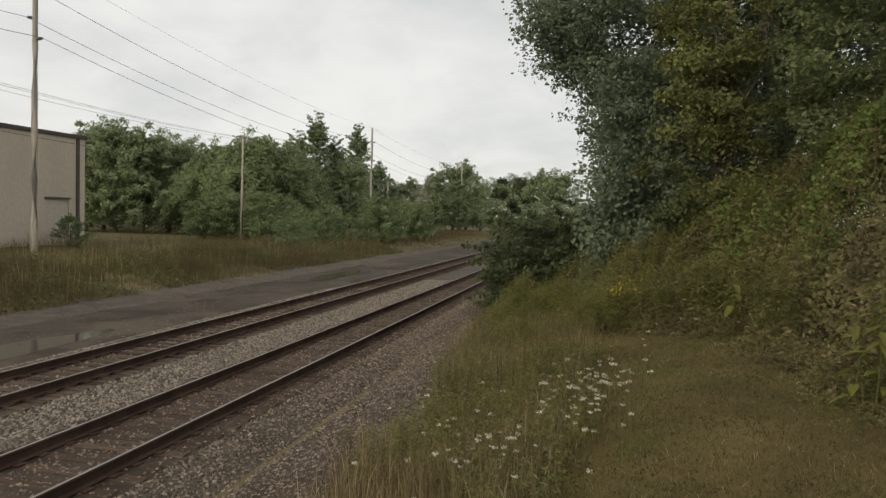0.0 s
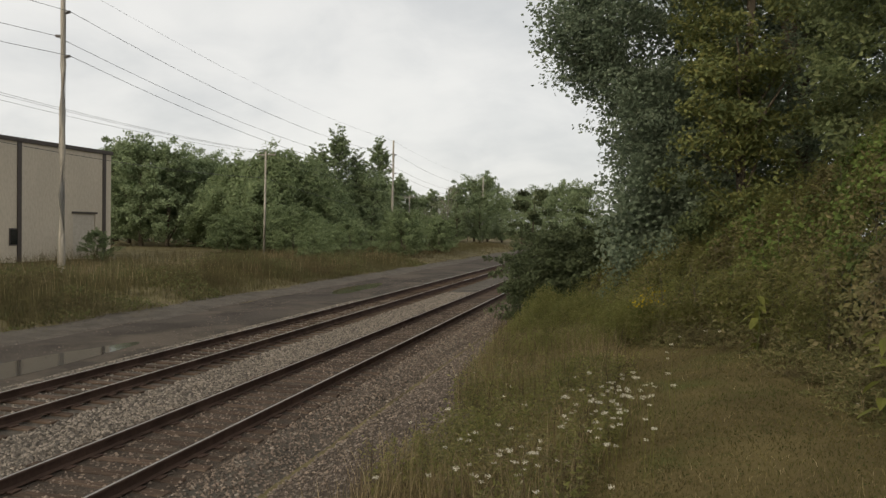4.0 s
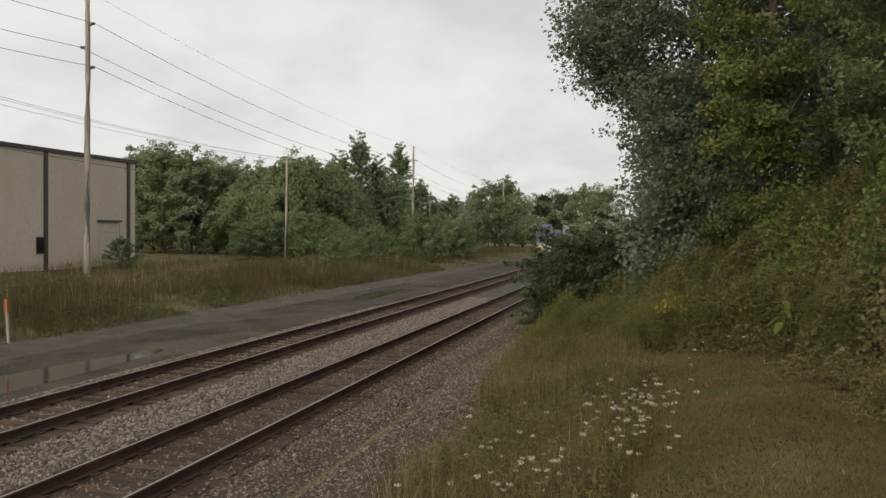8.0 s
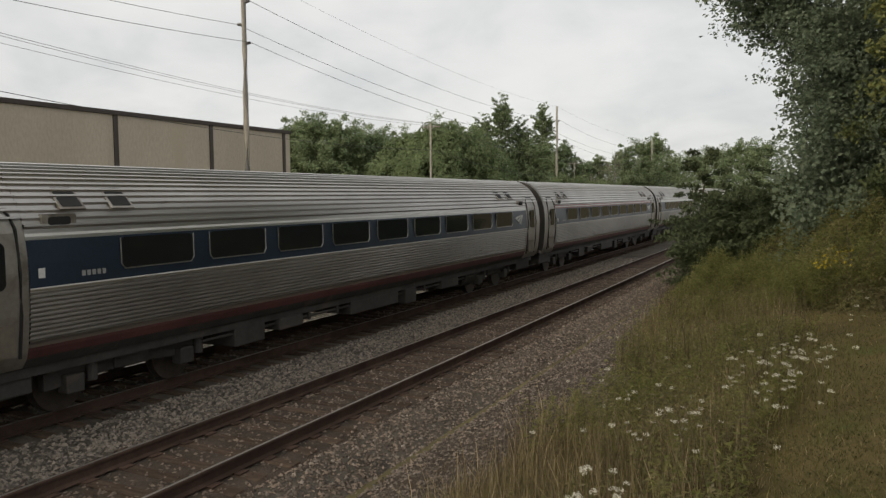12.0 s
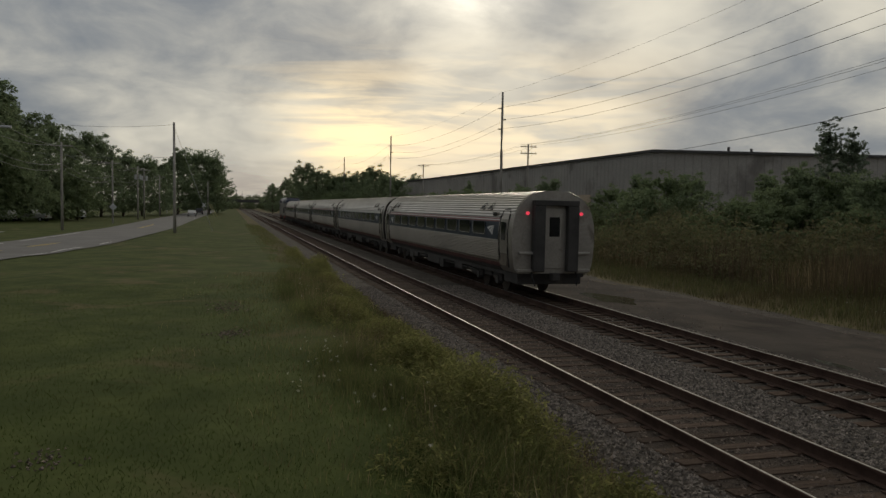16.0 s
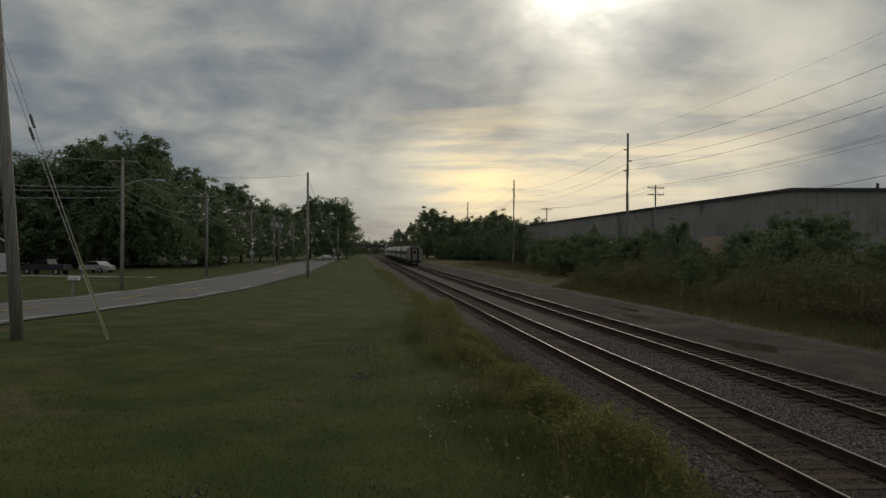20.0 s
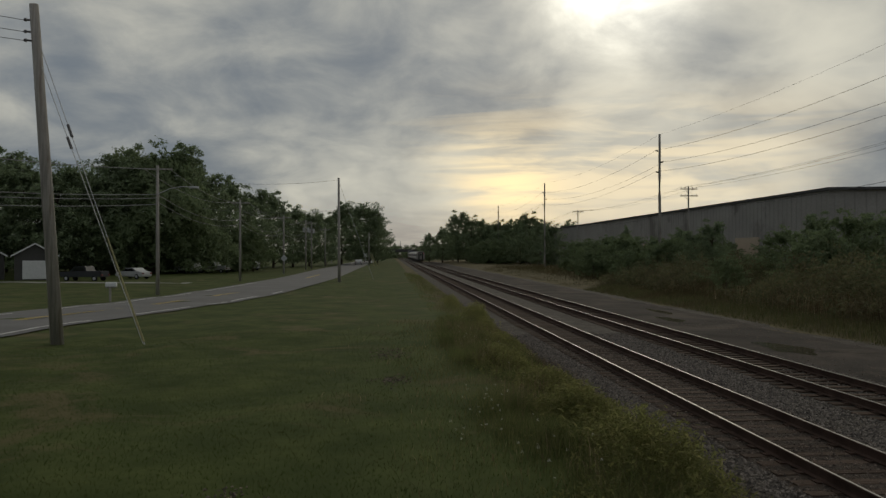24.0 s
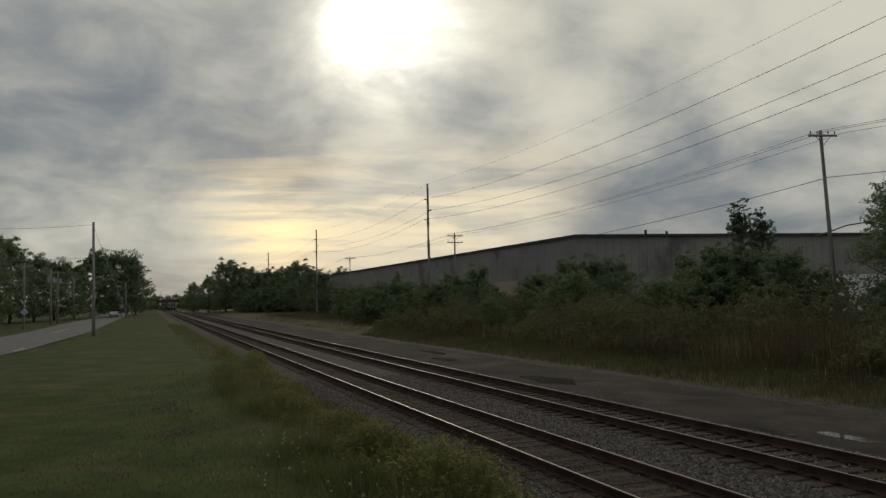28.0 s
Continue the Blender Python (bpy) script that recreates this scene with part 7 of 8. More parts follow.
def build_far_trees():
    """Tree lines on both sides: a few kinds, copied."""
    rng = np.random.default_rng(41)
    r2 = random.Random(41)
    kinds = {
        "round": make_tree("broadleaf_tree", random.Random(1), 13.5, 5.0, 0.6, 330, 19000, 0.22, LEAF_DARK, "dark green broadleaf tree in the tree line", "round", 0.28, group="far tree line"),
        "oak": make_tree("ragged_tree", random.Random(12), 14.0, 4.6, 0.8, 260, 16000, 0.22, LEAF_DARK, "ragged dark green tree with an uneven top", "round", 0.28, group="far tree line"),
        "willow": make_tree("willow_tree", random.Random(2), 14.0, 7.5, 0.6, 420, 27000, 0.20, LEAF_WILLOW, "broad pale green willow tree", "willow", 0.4, long=2.8, group="far tree line"),
        "tall": make_tree("poplar_tree", random.Random(3), 17.0, 3.6, 1.2, 380, 15000, 0.20, LEAF_DARK, "tall ragged dark green poplar", "tall", 0.28, group="far tree line"),
        "low": make_tree("shrub_tree", random.Random(4), 6.0, 3.6, 0.2, 130, 8000, 0.17, LEAF_WILLOW, "low green shrub at the edge of the field", "round", 0.12, group="far tree line", category="shrub"),
        "spire": make_tree("sapling_tree", random.Random(6), 9.0, 2.1, 1.0, 240, 8000, 0.11, LEAF_GREY, "slender young poplar with upright twigs", "tall", 0.12, group="far tree line"),
        "dense": make_tree("rounded_tree", random.Random(9), 9.7, 2.9, 3.3, 560, 30000, 0.10, LEAF_DARK, "dense rounded tree beside the warehouse", "round", 0.16, group="far tree line"),
        "bare": bare_tree("dead_tree", random.Random(8), 13.0, "pale leafless dead tree in the tree line"),
    }
    used = set()

    def plant(kind, az, dist, scale=1.0, z=None):
        x, y = -dist * math.sin(radians(az)), dist * math.cos(radians(az))
        if kind == "low" and -24.5 < x < 24 and dist < 430:
            return
        m = pose(x, y, float(ground_z(x, y)) if z is None else z, 0, 0, r2.uniform(0, 360)) @ Matrix.Diagonal((scale, scale, scale * r2.uniform(0.95, 1.05), 1))
        if kind == "round" and r2.random() < 0.45:
            kind = "oak"
        ob = kinds[kind]
        if kind in used:
            ob = copy_thing(ob, m)
        used.add(kind)
        ob.matrix_basis = m

    # towards the north: between the tan building and the thicket
    for az, d, s, k in [(37.6, 122, 1.07, "round"), (35.8, 118, 1.11, "round"), (34.0, 116, 1.07, "round"), (32.2, 120, 0.96, "round"), (30.4, 122, 0.90, "round"), (29.0, 112, 0.89, "willow"), (26.6, 108, 0.98, "willow"),
                        (24.2, 112, 0.97, "willow"), (23.3, 128, 1.00, "tall"), (21.9, 125, 1.07, "tall"), (20.6, 128, 0.90, "tall"), (19.4, 126, 0.89, "round"), (18.9, 142, 1.08, "tall"), (17.2, 152, 0.88, "round"),
                        (36.5, 132, 1.13, "round"), (31.5, 136, 1.07, "round"), (26.0, 135, 1.10, "round"), (20.0, 140, 0.95, "round"), (15.9, 196, 0.85, "round"), (14.5, 200, 0.79, "round"), (11.6, 195, 1.19, "round"), (10.6, 200, 1.24, "round"), (9.5, 190, 0.90, "round"), (13.0, 200, 0.79, "round"), (8.0, 170, 0.90, "round"), (6.5, 160, 0.90, "round"), (5.0, 150, 0.90, "round"), (3.5, 140, 0.90, "round")]:
        plant(k, az, d, s)
    for i in range(16):
        plant("round", 11.0 + 1.75 * i + r2.uniform(-0.5, 0.5), r2.uniform(146, 170) + (25 if i < 4 else 0), r2.uniform(0.72, 0.95) + (0.12 if i > 10 else 0))
    for i in range(26):
        plant("low", r2.uniform(9, 30), r2.uniform(85, 110), r2.uniform(0.55, 0.9))
    for i in range(14):
        plant("low", r2.uniform(10, 24), r2.uniform(62, 84), r2.uniform(0.4, 0.6))
    # towards the south on the far side
    for az, d, s, k in [(126.9, 51, 1.0, "dense"), (141, 70, 0.45, "round"), (146.0, 72, 0.45, "round"), (149.5, 76, 0.45, "round"), (139, 58, 0.45, "round"), (134.5, 55, 0.40, "round"), (156.3, 80, 0.42, "round"), (157.5, 84, 0.40, "round"), (159.0, 250, 0.9, "round"), (162.3, 120, 0.42, "tall"),
                        (166.5, 260, 1.0, "round"), (168.3, 250, 0.95, "round"), (170.0, 255, 0.95, "round"), (171.2, 250, 0.85, "round"), (172.5, 270, 0.8, "round"), (173.8, 260, 1.1, "round"), (174.8, 265, 1.15, "round"), (176.0, 280, 0.85, "round"), (177.0, 300, 0.8, "round")]:
        plant(k, az, d, s)
    for i in range(34):
        plant("low", r2.uniform(142, 172), r2.uniform(62, 120), r2.uniform(0.45, 0.75))
    for i in range(16):
        plant("low", r2.uniform(124, 145), r2.uniform(50, 60), r2.uniform(0.4, 0.7))
    # beyond the road
    for az, d, s, k in [(180.9, 250, 0.95, "round"), (181.5, 235, 1.25, "round"), (182.5, 230, 1.3, "round"), (183.6, 220, 1.2, "round"), (184.8, 205, 1.0, "round"), (186.0, 195, 1.1, "round"), (187.2, 185, 1.15, "round"), (188.6, 175, 1.2, "round"), (190.0, 165, 1.25, "round"), (191.6, 150, 1.25, "round"), (193.2, 140, 1.25, "round"), (195.0, 135, 1.55, "round"), (197.0, 132, 1.5, "willow"), (199.0, 130, 1.4, "round"), (201.0, 128, 1.3, "round"), (203.0, 126, 1.25, "round"), (205.0, 125, 1.3, "round"), (207.0, 125, 1.25, "round"), (209.5, 125, 1.2, "round"), (212.0, 125, 1.2, "round"), (198.0, 150, 1.6, "round"), (202.0, 150, 1.5, "round"), (206.0, 150, 1.5, "round"), (194.0, 160, 1.4, "tall")]:
        plant(k, az, d, s * (0.91 if az > 184 else 1.0), 0.0)
    for i in range(22):
        plant("low", r2.uniform(181.5, 213), r2.uniform(150, 185), r2.uniform(0.9, 1.5), 0.0)
    for i in range(12):
        plant("low", r2.uniform(176, 181), r2.uniform(330, 420), r2.uniform(0.8, 1.3), -0.2)
    for i in range(14):
        plant("round", 157.5 + 1.2 * i + r2.uniform(-0.4, 0.4), r2.uniform(270, 300), r2.uniform(0.6, 0.8), -0.2)
    for i in range(44):
        plant("low", r2.uniform(156, 174.5), r2.uniform(225, 262), r2.uniform(0.8, 1.25), -0.2)
    for i in range(46):
        plant("low", r2.uniform(183, 214), r2.uniform(132, 165), r2.uniform(0.75, 1.25), -0.1)
    for i in range(14):
        plant("low", r2.uniform(157, 166.5), r2.uniform(86, 132), r2.uniform(0.6, 0.95))
    for az, d in ((158.5, 96), (160.4, 105), (161.8, 112), (163.6, 125), (165.0, 140), (166.2, 160)):
        plant("round", az, d, r2.uniform(0.36, 0.46))
    for i in range(12):
        plant("round", 171.5 + 0.9 * i, r2.uniform(470, 520), r2.uniform(0.45, 0.62), -0.2)
    for az, d, sc in ((167.8, 188, 0.72), (168.6, 198, 0.8), (169.4, 214, 0.95), (170.1, 222, 0.9), (170.8, 240, 0.98), (171.6, 246, 1.0), (172.3, 262, 0.95), (173.0, 270, 1.0), (174.2, 285, 0.9), (175.2, 300, 0.85)):
        plant("round", az, d, sc, -0.2)
    for i in range(22):
        plant("low", 170.5 + 0.55 * i, r2.uniform(442, 470), r2.uniform(1.0, 1.4), -0.2)
    for az, d, sc in ((138.2, 59, 0.95), (140.0, 61, 0.8), (136.4, 59, 0.9), (134.6, 60, 0.75), (147.6, 66, 0.95), (151.5, 72, 0.85), (128.4, 49, 0.55), (125.2, 50, 0.6)):
        plant("low", az, d, sc)
    plant("low", 38.6, 72, 0.42)
    plant("bare", 13.6, 165, 1.0)
    plant("bare", 16.2, 170, 0.7)
    plant("bare", 15.2, 175, 0.62)
    plant("spire", 137.3, 62, 1.08)
    plant("spire", 135.9, 63, 0.98)


build_far_trees()

# ---- the road side ----
def road_edge(offset):
    """A road that comes in across the lawn side and runs on beside the railway; offset from its near edge."""
    pts = []
    for y in np.concatenate([np.arange(-460, -70, 10.0), np.arange(-70, 40, 2.5)]):
        near = float(np.interp(y, [-460, -150, -100, -77, -62, -50, -41, -32, 40], [4.4, 6.3, 6.7, 7.7, 8.9, 10.5, 12.2, 13.9, 25.5]))
        pts.append((near + offset * (1.0 if y > -60 else 1.0), y))
    return pts


strip("road", road_edge(0.0), road_edge(8.1), ROAD, 0.05, "grey asphalt road with a white edge line", "road")
strip("road_line", road_edge(0.55), road_edge(0.70), LINE_WHITE, 0.054, "white painted edge line", "road marking")
strip("road_line", road_edge(7.35), road_edge(7.5), LINE_WHITE, 0.054, "white painted edge line", "road marking")
strip("road_line", road_edge(3.85), road_edge(3.98), LINE_YELLOW, 0.054, "yellow painted centre line", "road marking")
strip("road_line", road_edge(4.12), road_edge(4.25), LINE_YELLOW, 0.054, "yellow painted centre line", "road marking")

# ---- along the road: poles, lamp, mailbox, signs, houses, cars ----
CONCRETE = material("pale_driveway", (0.26, 0.25, 0.235), 0.85, vary=0.12, scale=0.6, fine=14, bump=0.2)
GALVANISED = material("galvanised_metal", (0.52, 0.52, 0.52), 0.5, 0.6, vary=0.1, bump=0.05)
YELLOW_GUARD = material("faded_yellow_plastic", (0.40, 0.36, 0.17), 0.6, vary=0.15, scale=2, bump=0.05, stain=(0.34, 0.31, 0.2))
ORANGE = material("orange_paint", (0.36, 0.11, 0.05), 0.6, vary=0.15, bump=0.05)
SHINGLE = material("dark_shingles", (0.06, 0.055, 0.05), 0.9, vary=0.25, scale=2, fine=14, bump=0.4)
CLADDING = material("dim_house_cladding", (0.07, 0.066, 0.06), 0.7, vary=0.1, scale=1, bump=0.1)
CAR_WHITE = material("white_car_paint", (0.50, 0.50, 0.49), 0.3, vary=0.05, bump=0)
CAR_DARK = material("dark_car_paint", (0.025, 0.027, 0.032), 0.3, vary=0.05, bump=0)
CAR_SILVER = material("silver_car_paint", (0.40, 0.41, 0.42), 0.3, 0.3, vary=0.05, bump=0)
SIGNAL_RED = glowing("lit_red_signal", (1.0, 0.10, 0.06), 4.0)
CAR_LAMP = glowing("lit_car_lamp", (1.0, 0.93, 0.8), 2.5)


def street_pole(name, x, y, top, lean, label, category="utility pole", r=0.16):
    z = float(ground_z(x, y))
    t = thing(name, pose(x, y, z), label, category, "poles along the road")
    h = top - z
    part("pole_shaft", tube([(0, 0, -0.4), (lean[0] * 0.5, lean[1] * 0.5, h * 0.5), (lean[0], lean[1], h)], [r, r * 0.86, r * 0.68], 12), POLE, t, smooth=True)
    return t, Vector((x + lean[0], y + lean[1], top))


def build_near_road_pole():
    t, top = street_pole("utility_pole", 11.3, -26.9, 11.7, (0.75, 0.25), "leaning grey wooden utility pole with guy wires", r=0.215)
    h = top.z - float(ground_z(11.3, -26.9))
    for dz in (0.55, 0.95, 1.25):
        bm = rod((0.72, 0.25, h - dz), (0.95, 0.32, h - dz), 0.035)
        rod((0.95, 0.32, h - dz), (1.03, 0.34, h - dz), 0.07, 0.05, bm=bm)
        part("insulator", bm, INSULATOR, t)
    part("pole_band", tube([(0.2, 0.06, h * 0.27), (0.21, 0.07, h * 0.27 + 0.25)], 0.175, 12), GALVANISED, t)
    foot = Vector((8.2, -26.3, float(ground_z(8.2, -26.3))))
    for k, dz in enumerate((0.9, 1.5)):
        a = top - Vector((0.04, 0.0, dz))
        b = foot + Vector((0.1 * k, -0.15 * k, 0))
        tagged(part("guy_wire", tube([a, a.lerp(b, 0.5), b], 0.013, 5), GALVANISED, None), "steel guy wire from pole to ground", "guy wire", "guy wires")
        tagged(part("strain_insulator", rod(a.lerp(b, 0.30), a.lerp(b, 0.34), 0.05, sides=8), INSULATOR, None), "grey strain insulator on a guy wire", "insulator", "guy wires")
    a = top - Vector((0.04, 0, 0.9))
    u = (foot - a)
    guard = tube([a + u * 0.66, a + u * 0.83, a + u * 0.99], [0.028, 0.034, 0.04], 8)
    tagged(part("guy_guard", guard, YELLOW_GUARD, None), "faded yellow plastic guard over a guy wire", "guy guard", "guy wires")
    for dz, far in ((0.55, (60, 18, 11.5)), (0.95, (60, 18, 10.9)), (1.25, (60, 18, 10.4))):
        cable(top - Vector((-0.25, 0, dz)), far, 0.8, 0.012, group="road cables")
    return top


POLE_A = build_near_road_pole()


def build_lamp_pole():
    x, y = 18.4, -61.8
    t, top = street_pole("street_lamp", x, y, 10.2, (0.05, 0), "wooden pole with a curved street lamp arm", "street lamp")
    h = top.z - float(ground_z(x, y))
    bm = tube([(0, 0.1, h - 2.3), (-1.0, 0.25, h - 1.85), (-2.0, 0.4, h - 1.7), (-2.7, 0.45, h - 1.75)], 0.035, 8)
    part("lamp_arm", bm, GALVANISED, t, "galvanised curved lamp arm")
    bm = loft([[(px, 0.45 + s * w, h - 1.78 + zz) for s, zz in ((-1, 0), (-0.7, 0.1), (0.7, 0.1), (1, 0), (0.6, -0.08), (-0.6, -0.08))] for px, w in ((-2.55, 0.06), (-2.75, 0.14), (-3.1, 0.15), (-3.3, 0.07))])
    part("lamp_head", bm, GALVANISED, t, "grey cobra-head lamp")
    part("crossarm", box(-1.1, 1.1, -0.06, 0.06, h - 0.35, h - 0.22), POLE, t)
    return top


POLE_B = build_lamp_pole()
ROAD_POLES = [POLE_B]
for (x, y, top) in ((17.8, -92, 9.6), (17.2, -125, 9.4), (16.6, -152, 9.8), (16.3, -160, 9.8), (16.0, -190, 9.5), (15.6, -235, 9.5)):
    t, p = street_pole("utility_pole", x, y, top, (0.03, 0.0), "dark wooden utility pole beside the road")
    h = top - float(ground_z(x, y))
    part("crossarm", box(-1.1, 1.1, -0.06, 0.06, h - 0.45, h - 0.32), POLE, t)
    if y in (-152, -160):
        for s in (-1, 1):
            part("transformer", rod((s * 0.4, 0.1, h - 2.4), (s * 0.4, 0.1, h - 1.5), 0.24, sides=14), GALVANISED, t, "grey pole transformer")
    ROAD_POLES.append(p)
for a, b in zip(ROAD_POLES, ROAD_POLES[1:]):
    for dz, s in ((0.3, -1), (0.3, 1), (2.3, 0), (2.9, 0)):
        cable(a + Vector((s, 0, -dz)), b + Vector((s, 0, -dz)), 0.9, 0.024, group="road cables")
for dz in (0.3, 2.3, 2.6, 3.1):
    cable(POLE_B - Vector((0, 0, dz)), (34, -14, 9.6 - dz), 1.0, 0.028, group="road cables")

t, POLE_C = street_pole("utility_pole", 5.5, -84.5, 11.6, (0.1, 0.0), "brown wooden utility pole on the lawn edge", r=0.17)
t, POLE_D = street_pole("utility_pole", 5.4, -200, 8.6, (0.0, 0.0), "distant wooden pole beside the railway crossing")
cable(POLE_C - Vector((0, 0, 0.25)), ROAD_POLES[1] + Vector((3, 6, 1.6)), 0.4, 0.014, group="road cables")
cable(POLE_C - Vector((0, 0, 3.6)), ROAD_POLES[1] + Vector((3, 6, -1.4)), 0.4, 0.014, group="road cables")
for k in range(2):
    a, b = POLE_C - Vector((0, 0, 0.4)), Vector((1.8, -88 - 0.6 * k, 0.15))
    tagged(part("guy_wire", tube([a, b], 0.014, 5), GALVANISED, None), "steel guy wire from pole to ground", "guy wire", "guy wires")
for k in range(2):
    a, b = Vector((5.2, -186, 4.6)), Vector((3.6 - 0.7 * k, -184, 0.1))
    tagged(part("guy_guard", tube([a.lerp(b, 0.35), b], 0.06, 6), YELLOW_GUARD, None), "yellow guard over a distant guy wire", "guy guard", "guy wires")


def build_mailbox():
    x, y = 18.9, -52.9
    t = thing("mailbox", pose(x, y, float(ground_z(x, y))), "pale rural mailbox on a wooden post", "mailbox")
    part("post", box(-0.06, 0.06, -0.06, 0.06, -0.2, 1.05, 0.008), POLE, t)
    part("bracket", box(-0.35, 0.3, -0.05, 0.05, 0.95, 1.05, 0.008), POLE, t)
    outline = [(-0.13, 1.05), (0.13, 1.05), (0.13, 1.22)] + [(0.13 * math.cos(a), 1.22 + 0.13 * math.sin(a)) for a in np.linspace(0.3, math.pi - 0.3, 7)] + [(-0.13, 1.22)]
    bm = prism([(p, q) for p, q in outline], "x", -0.42, 0.28)
    part("box_body", bm, WHITE, t)


build_mailbox()


def build_sign(x, y, name, label, kind):
    t = thing(name, pose(x, y, float(ground_z(x, y))), label, "road sign")
    part("post", rod((0, 0, -0.2), (0, 0, 3.1), 0.035, sides=6), GALVANISED, t)
    if kind == "diamond":
        part("plate", prism([(0, 1.95), (0.55, 2.5), (0, 3.05), (-0.55, 2.5)], "y", 0.04, 0.055), GALVANISED, t, "grey back of a diamond sign")
    else:
        for s in (-1, 1):
            bm = box(-0.65, 0.65, 0.04, 0.06, -0.1, 0.1)
            bmesh.ops.rotate(bm, verts=bm.verts, matrix=Matrix.Rotation(s * radians(45), 3, "Y"))
            bmesh.ops.translate(bm, verts=bm.verts, vec=(0, 0.01 * s, 2.7))
            part("blade", bm, WHITE, t, "white crossing blade")


build_sign(16.6, -121, "road_sign", "diamond road sign seen from behind", "diamond")
build_sign(6.2, -196, "crossing_sign", "white crossbuck sign at the railway crossing", "cross")


def build_signals():
    t = thing("traffic_signal", pose(4.0, -250, 0), "span of traffic signals with red lights lit", "traffic signal")
    part("mast", rod((15, 0, -0.2), (15, 0, 7.2), 0.14, 0.1), GALVANISED, t)
    part("mast_arm", rod((15, 0, 6.4), (2.6, 0, 5.9), 0.09, 0.05), GALVANISED, t)
    for x in (3.9, 7.6):
        h = part("signal_head", box(x - 0.2, x + 0.2, 0.02, 0.32, 4.4, 5.7, 0.04), BLACK, t, "black signal head")
        part("red_lens", rod((x, 0.33, 5.42), (x, 0.36, 5.42), 0.19, sides=16), SIGNAL_RED, h, "lit red lens")
        for z in (4.65, 5.03):
            part("dark_lens", rod((x, 0.33, z), (x, 0.35, z), 0.13, sides=12), GLASS_DARK, h)


build_signals()


def build_car_body(name, m, mat, label, kind="sedan", lit=False, category="car"):
    """A small road vehicle: body, glasshouse, wheels, lamps."""
    t = thing(name, m, label, category, "cars by the road")
    if kind == "sedan":
        side = [(-2.25, 0.32), (-2.3, 0.62), (-2.1, 0.88), (-1.2, 0.95), (-0.55, 1.40), (0.75, 1.42), (1.45, 1.0), (2.2, 0.9), (2.32, 0.6), (2.25, 0.3)]
        cab = [(-1.08, 0.96), (-0.52, 1.345), (0.70, 1.365), (1.32, 1.0)]
    elif kind == "pickup":
        side = [(-2.7, 0.45), (-2.75, 1.05), (-1.45, 1.12), (-0.8, 1.75), (0.6, 1.78), (0.85, 1.2), (2.7, 1.2), (2.75, 0.5)]
        cab = [(-1.3, 1.14), (-0.75, 1.68), (0.5, 1.70), (0.72, 1.2)]
    else:
        side = [(-2.3, 0.4), (-2.35, 0.95), (-1.4, 1.05), (-0.85, 1.68), (1.9, 1.72), (2.3, 1.15), (2.35, 0.45)]
        cab = [(-1.25, 1.07), (-0.8, 1.60), (1.8, 1.63), (2.12, 1.12)]
    bm = prism(side, "x", -0.87, 0.87)
    bmesh.ops.bevel(bm, geom=list(bm.edges), offset=0.06, segments=2, affect="EDGES")
    body = part("body", bm, mat, t)
    for s in (-1, 1):
        part("side_glass", prism(cab, "x", s * 0.875 - 0.006, s * 0.875 + 0.006), GLASS_DARK, t)
        for y in (side[0][0] + 0.85, side[-1][0] - 0.85):
            w = part("wheel", rod((s * 0.72, y, 0.32), (s * 0.9, y, 0.32), 0.33, sides=18), BLACK, t)
            part("rim", rod((s * 0.9, y, 0.32), (s * 0.915, y, 0.32), 0.2, sides=14), GALVANISED, w)
        part("headlight", box(s * 0.62 - 0.16, s * 0.62 + 0.16, side[0][0] - 0.08, side[0][0] + 0.02, 0.62, 0.76, 0.01), CAR_LAMP if lit else GLASS_DARK, t)
        part("tail_light", box(s * 0.66 - 0.14, s * 0.66 + 0.14, side[-1][0] - 0.02, side[-1][0] + 0.09, 0.65, 0.82, 0.01), BAND_RED, t)
    z0, z1 = cab[0][1], cab[1][1]
    part("windscreen", loft([[(-0.74, cab[0][0] - 0.02, z0 + 0.02), (0.74, cab[0][0] - 0.02, z0 + 0.02), (0.66, cab[1][0] - 0.03, z1), (-0.66, cab[1][0] - 0.03, z1)], [(-0.74, cab[0][0] - 0.05, z0 + 0.03), (0.74, cab[0][0] - 0.05, z0 + 0.03), (0.66, cab[1][0] - 0.06, z1 + 0.01), (-0.66, cab[1][0] - 0.06, z1 + 0.01)]]), GLASS_DARK, t)
    return t


def parked(az, d, turn, mat, label, kind):
    x, y = -d * math.sin(radians(az)), d * math.cos(radians(az))
    build_car_body("parked_car" if kind != "pickup" else "pickup_truck", pose(x, y, float(ground_z(x, y)), 0, 0, turn), mat, label, kind)


parked(198.2, 105, 62, CAR_WHITE, "white sedan parked in a driveway", "sedan")
parked(201.3, 100, 75, CAR_DARK, "dark pickup truck parked under trees", "pickup")
parked(194.6, 132, 60, CAR_WHITE, "white car parked under the trees", "suv")
parked(192.8, 134, 70, CAR_WHITE, "white pickup truck parked by the road", "pickup")
parked(190.4, 150, 60, CAR_SILVER, "silver car parked on a slope by the road", "suv")
ROAD_CAR_A = build_car_body("dark_car", pose(13.0, -252, 0.1), CAR_DARK, "dark car waiting on the road", "suv", True)
ROAD_CAR_B = build_car_body("white_car", pose(10.2, -240, 0.1, 0, 0, 180), CAR_WHITE, "white car driving away along the road", "sedan")


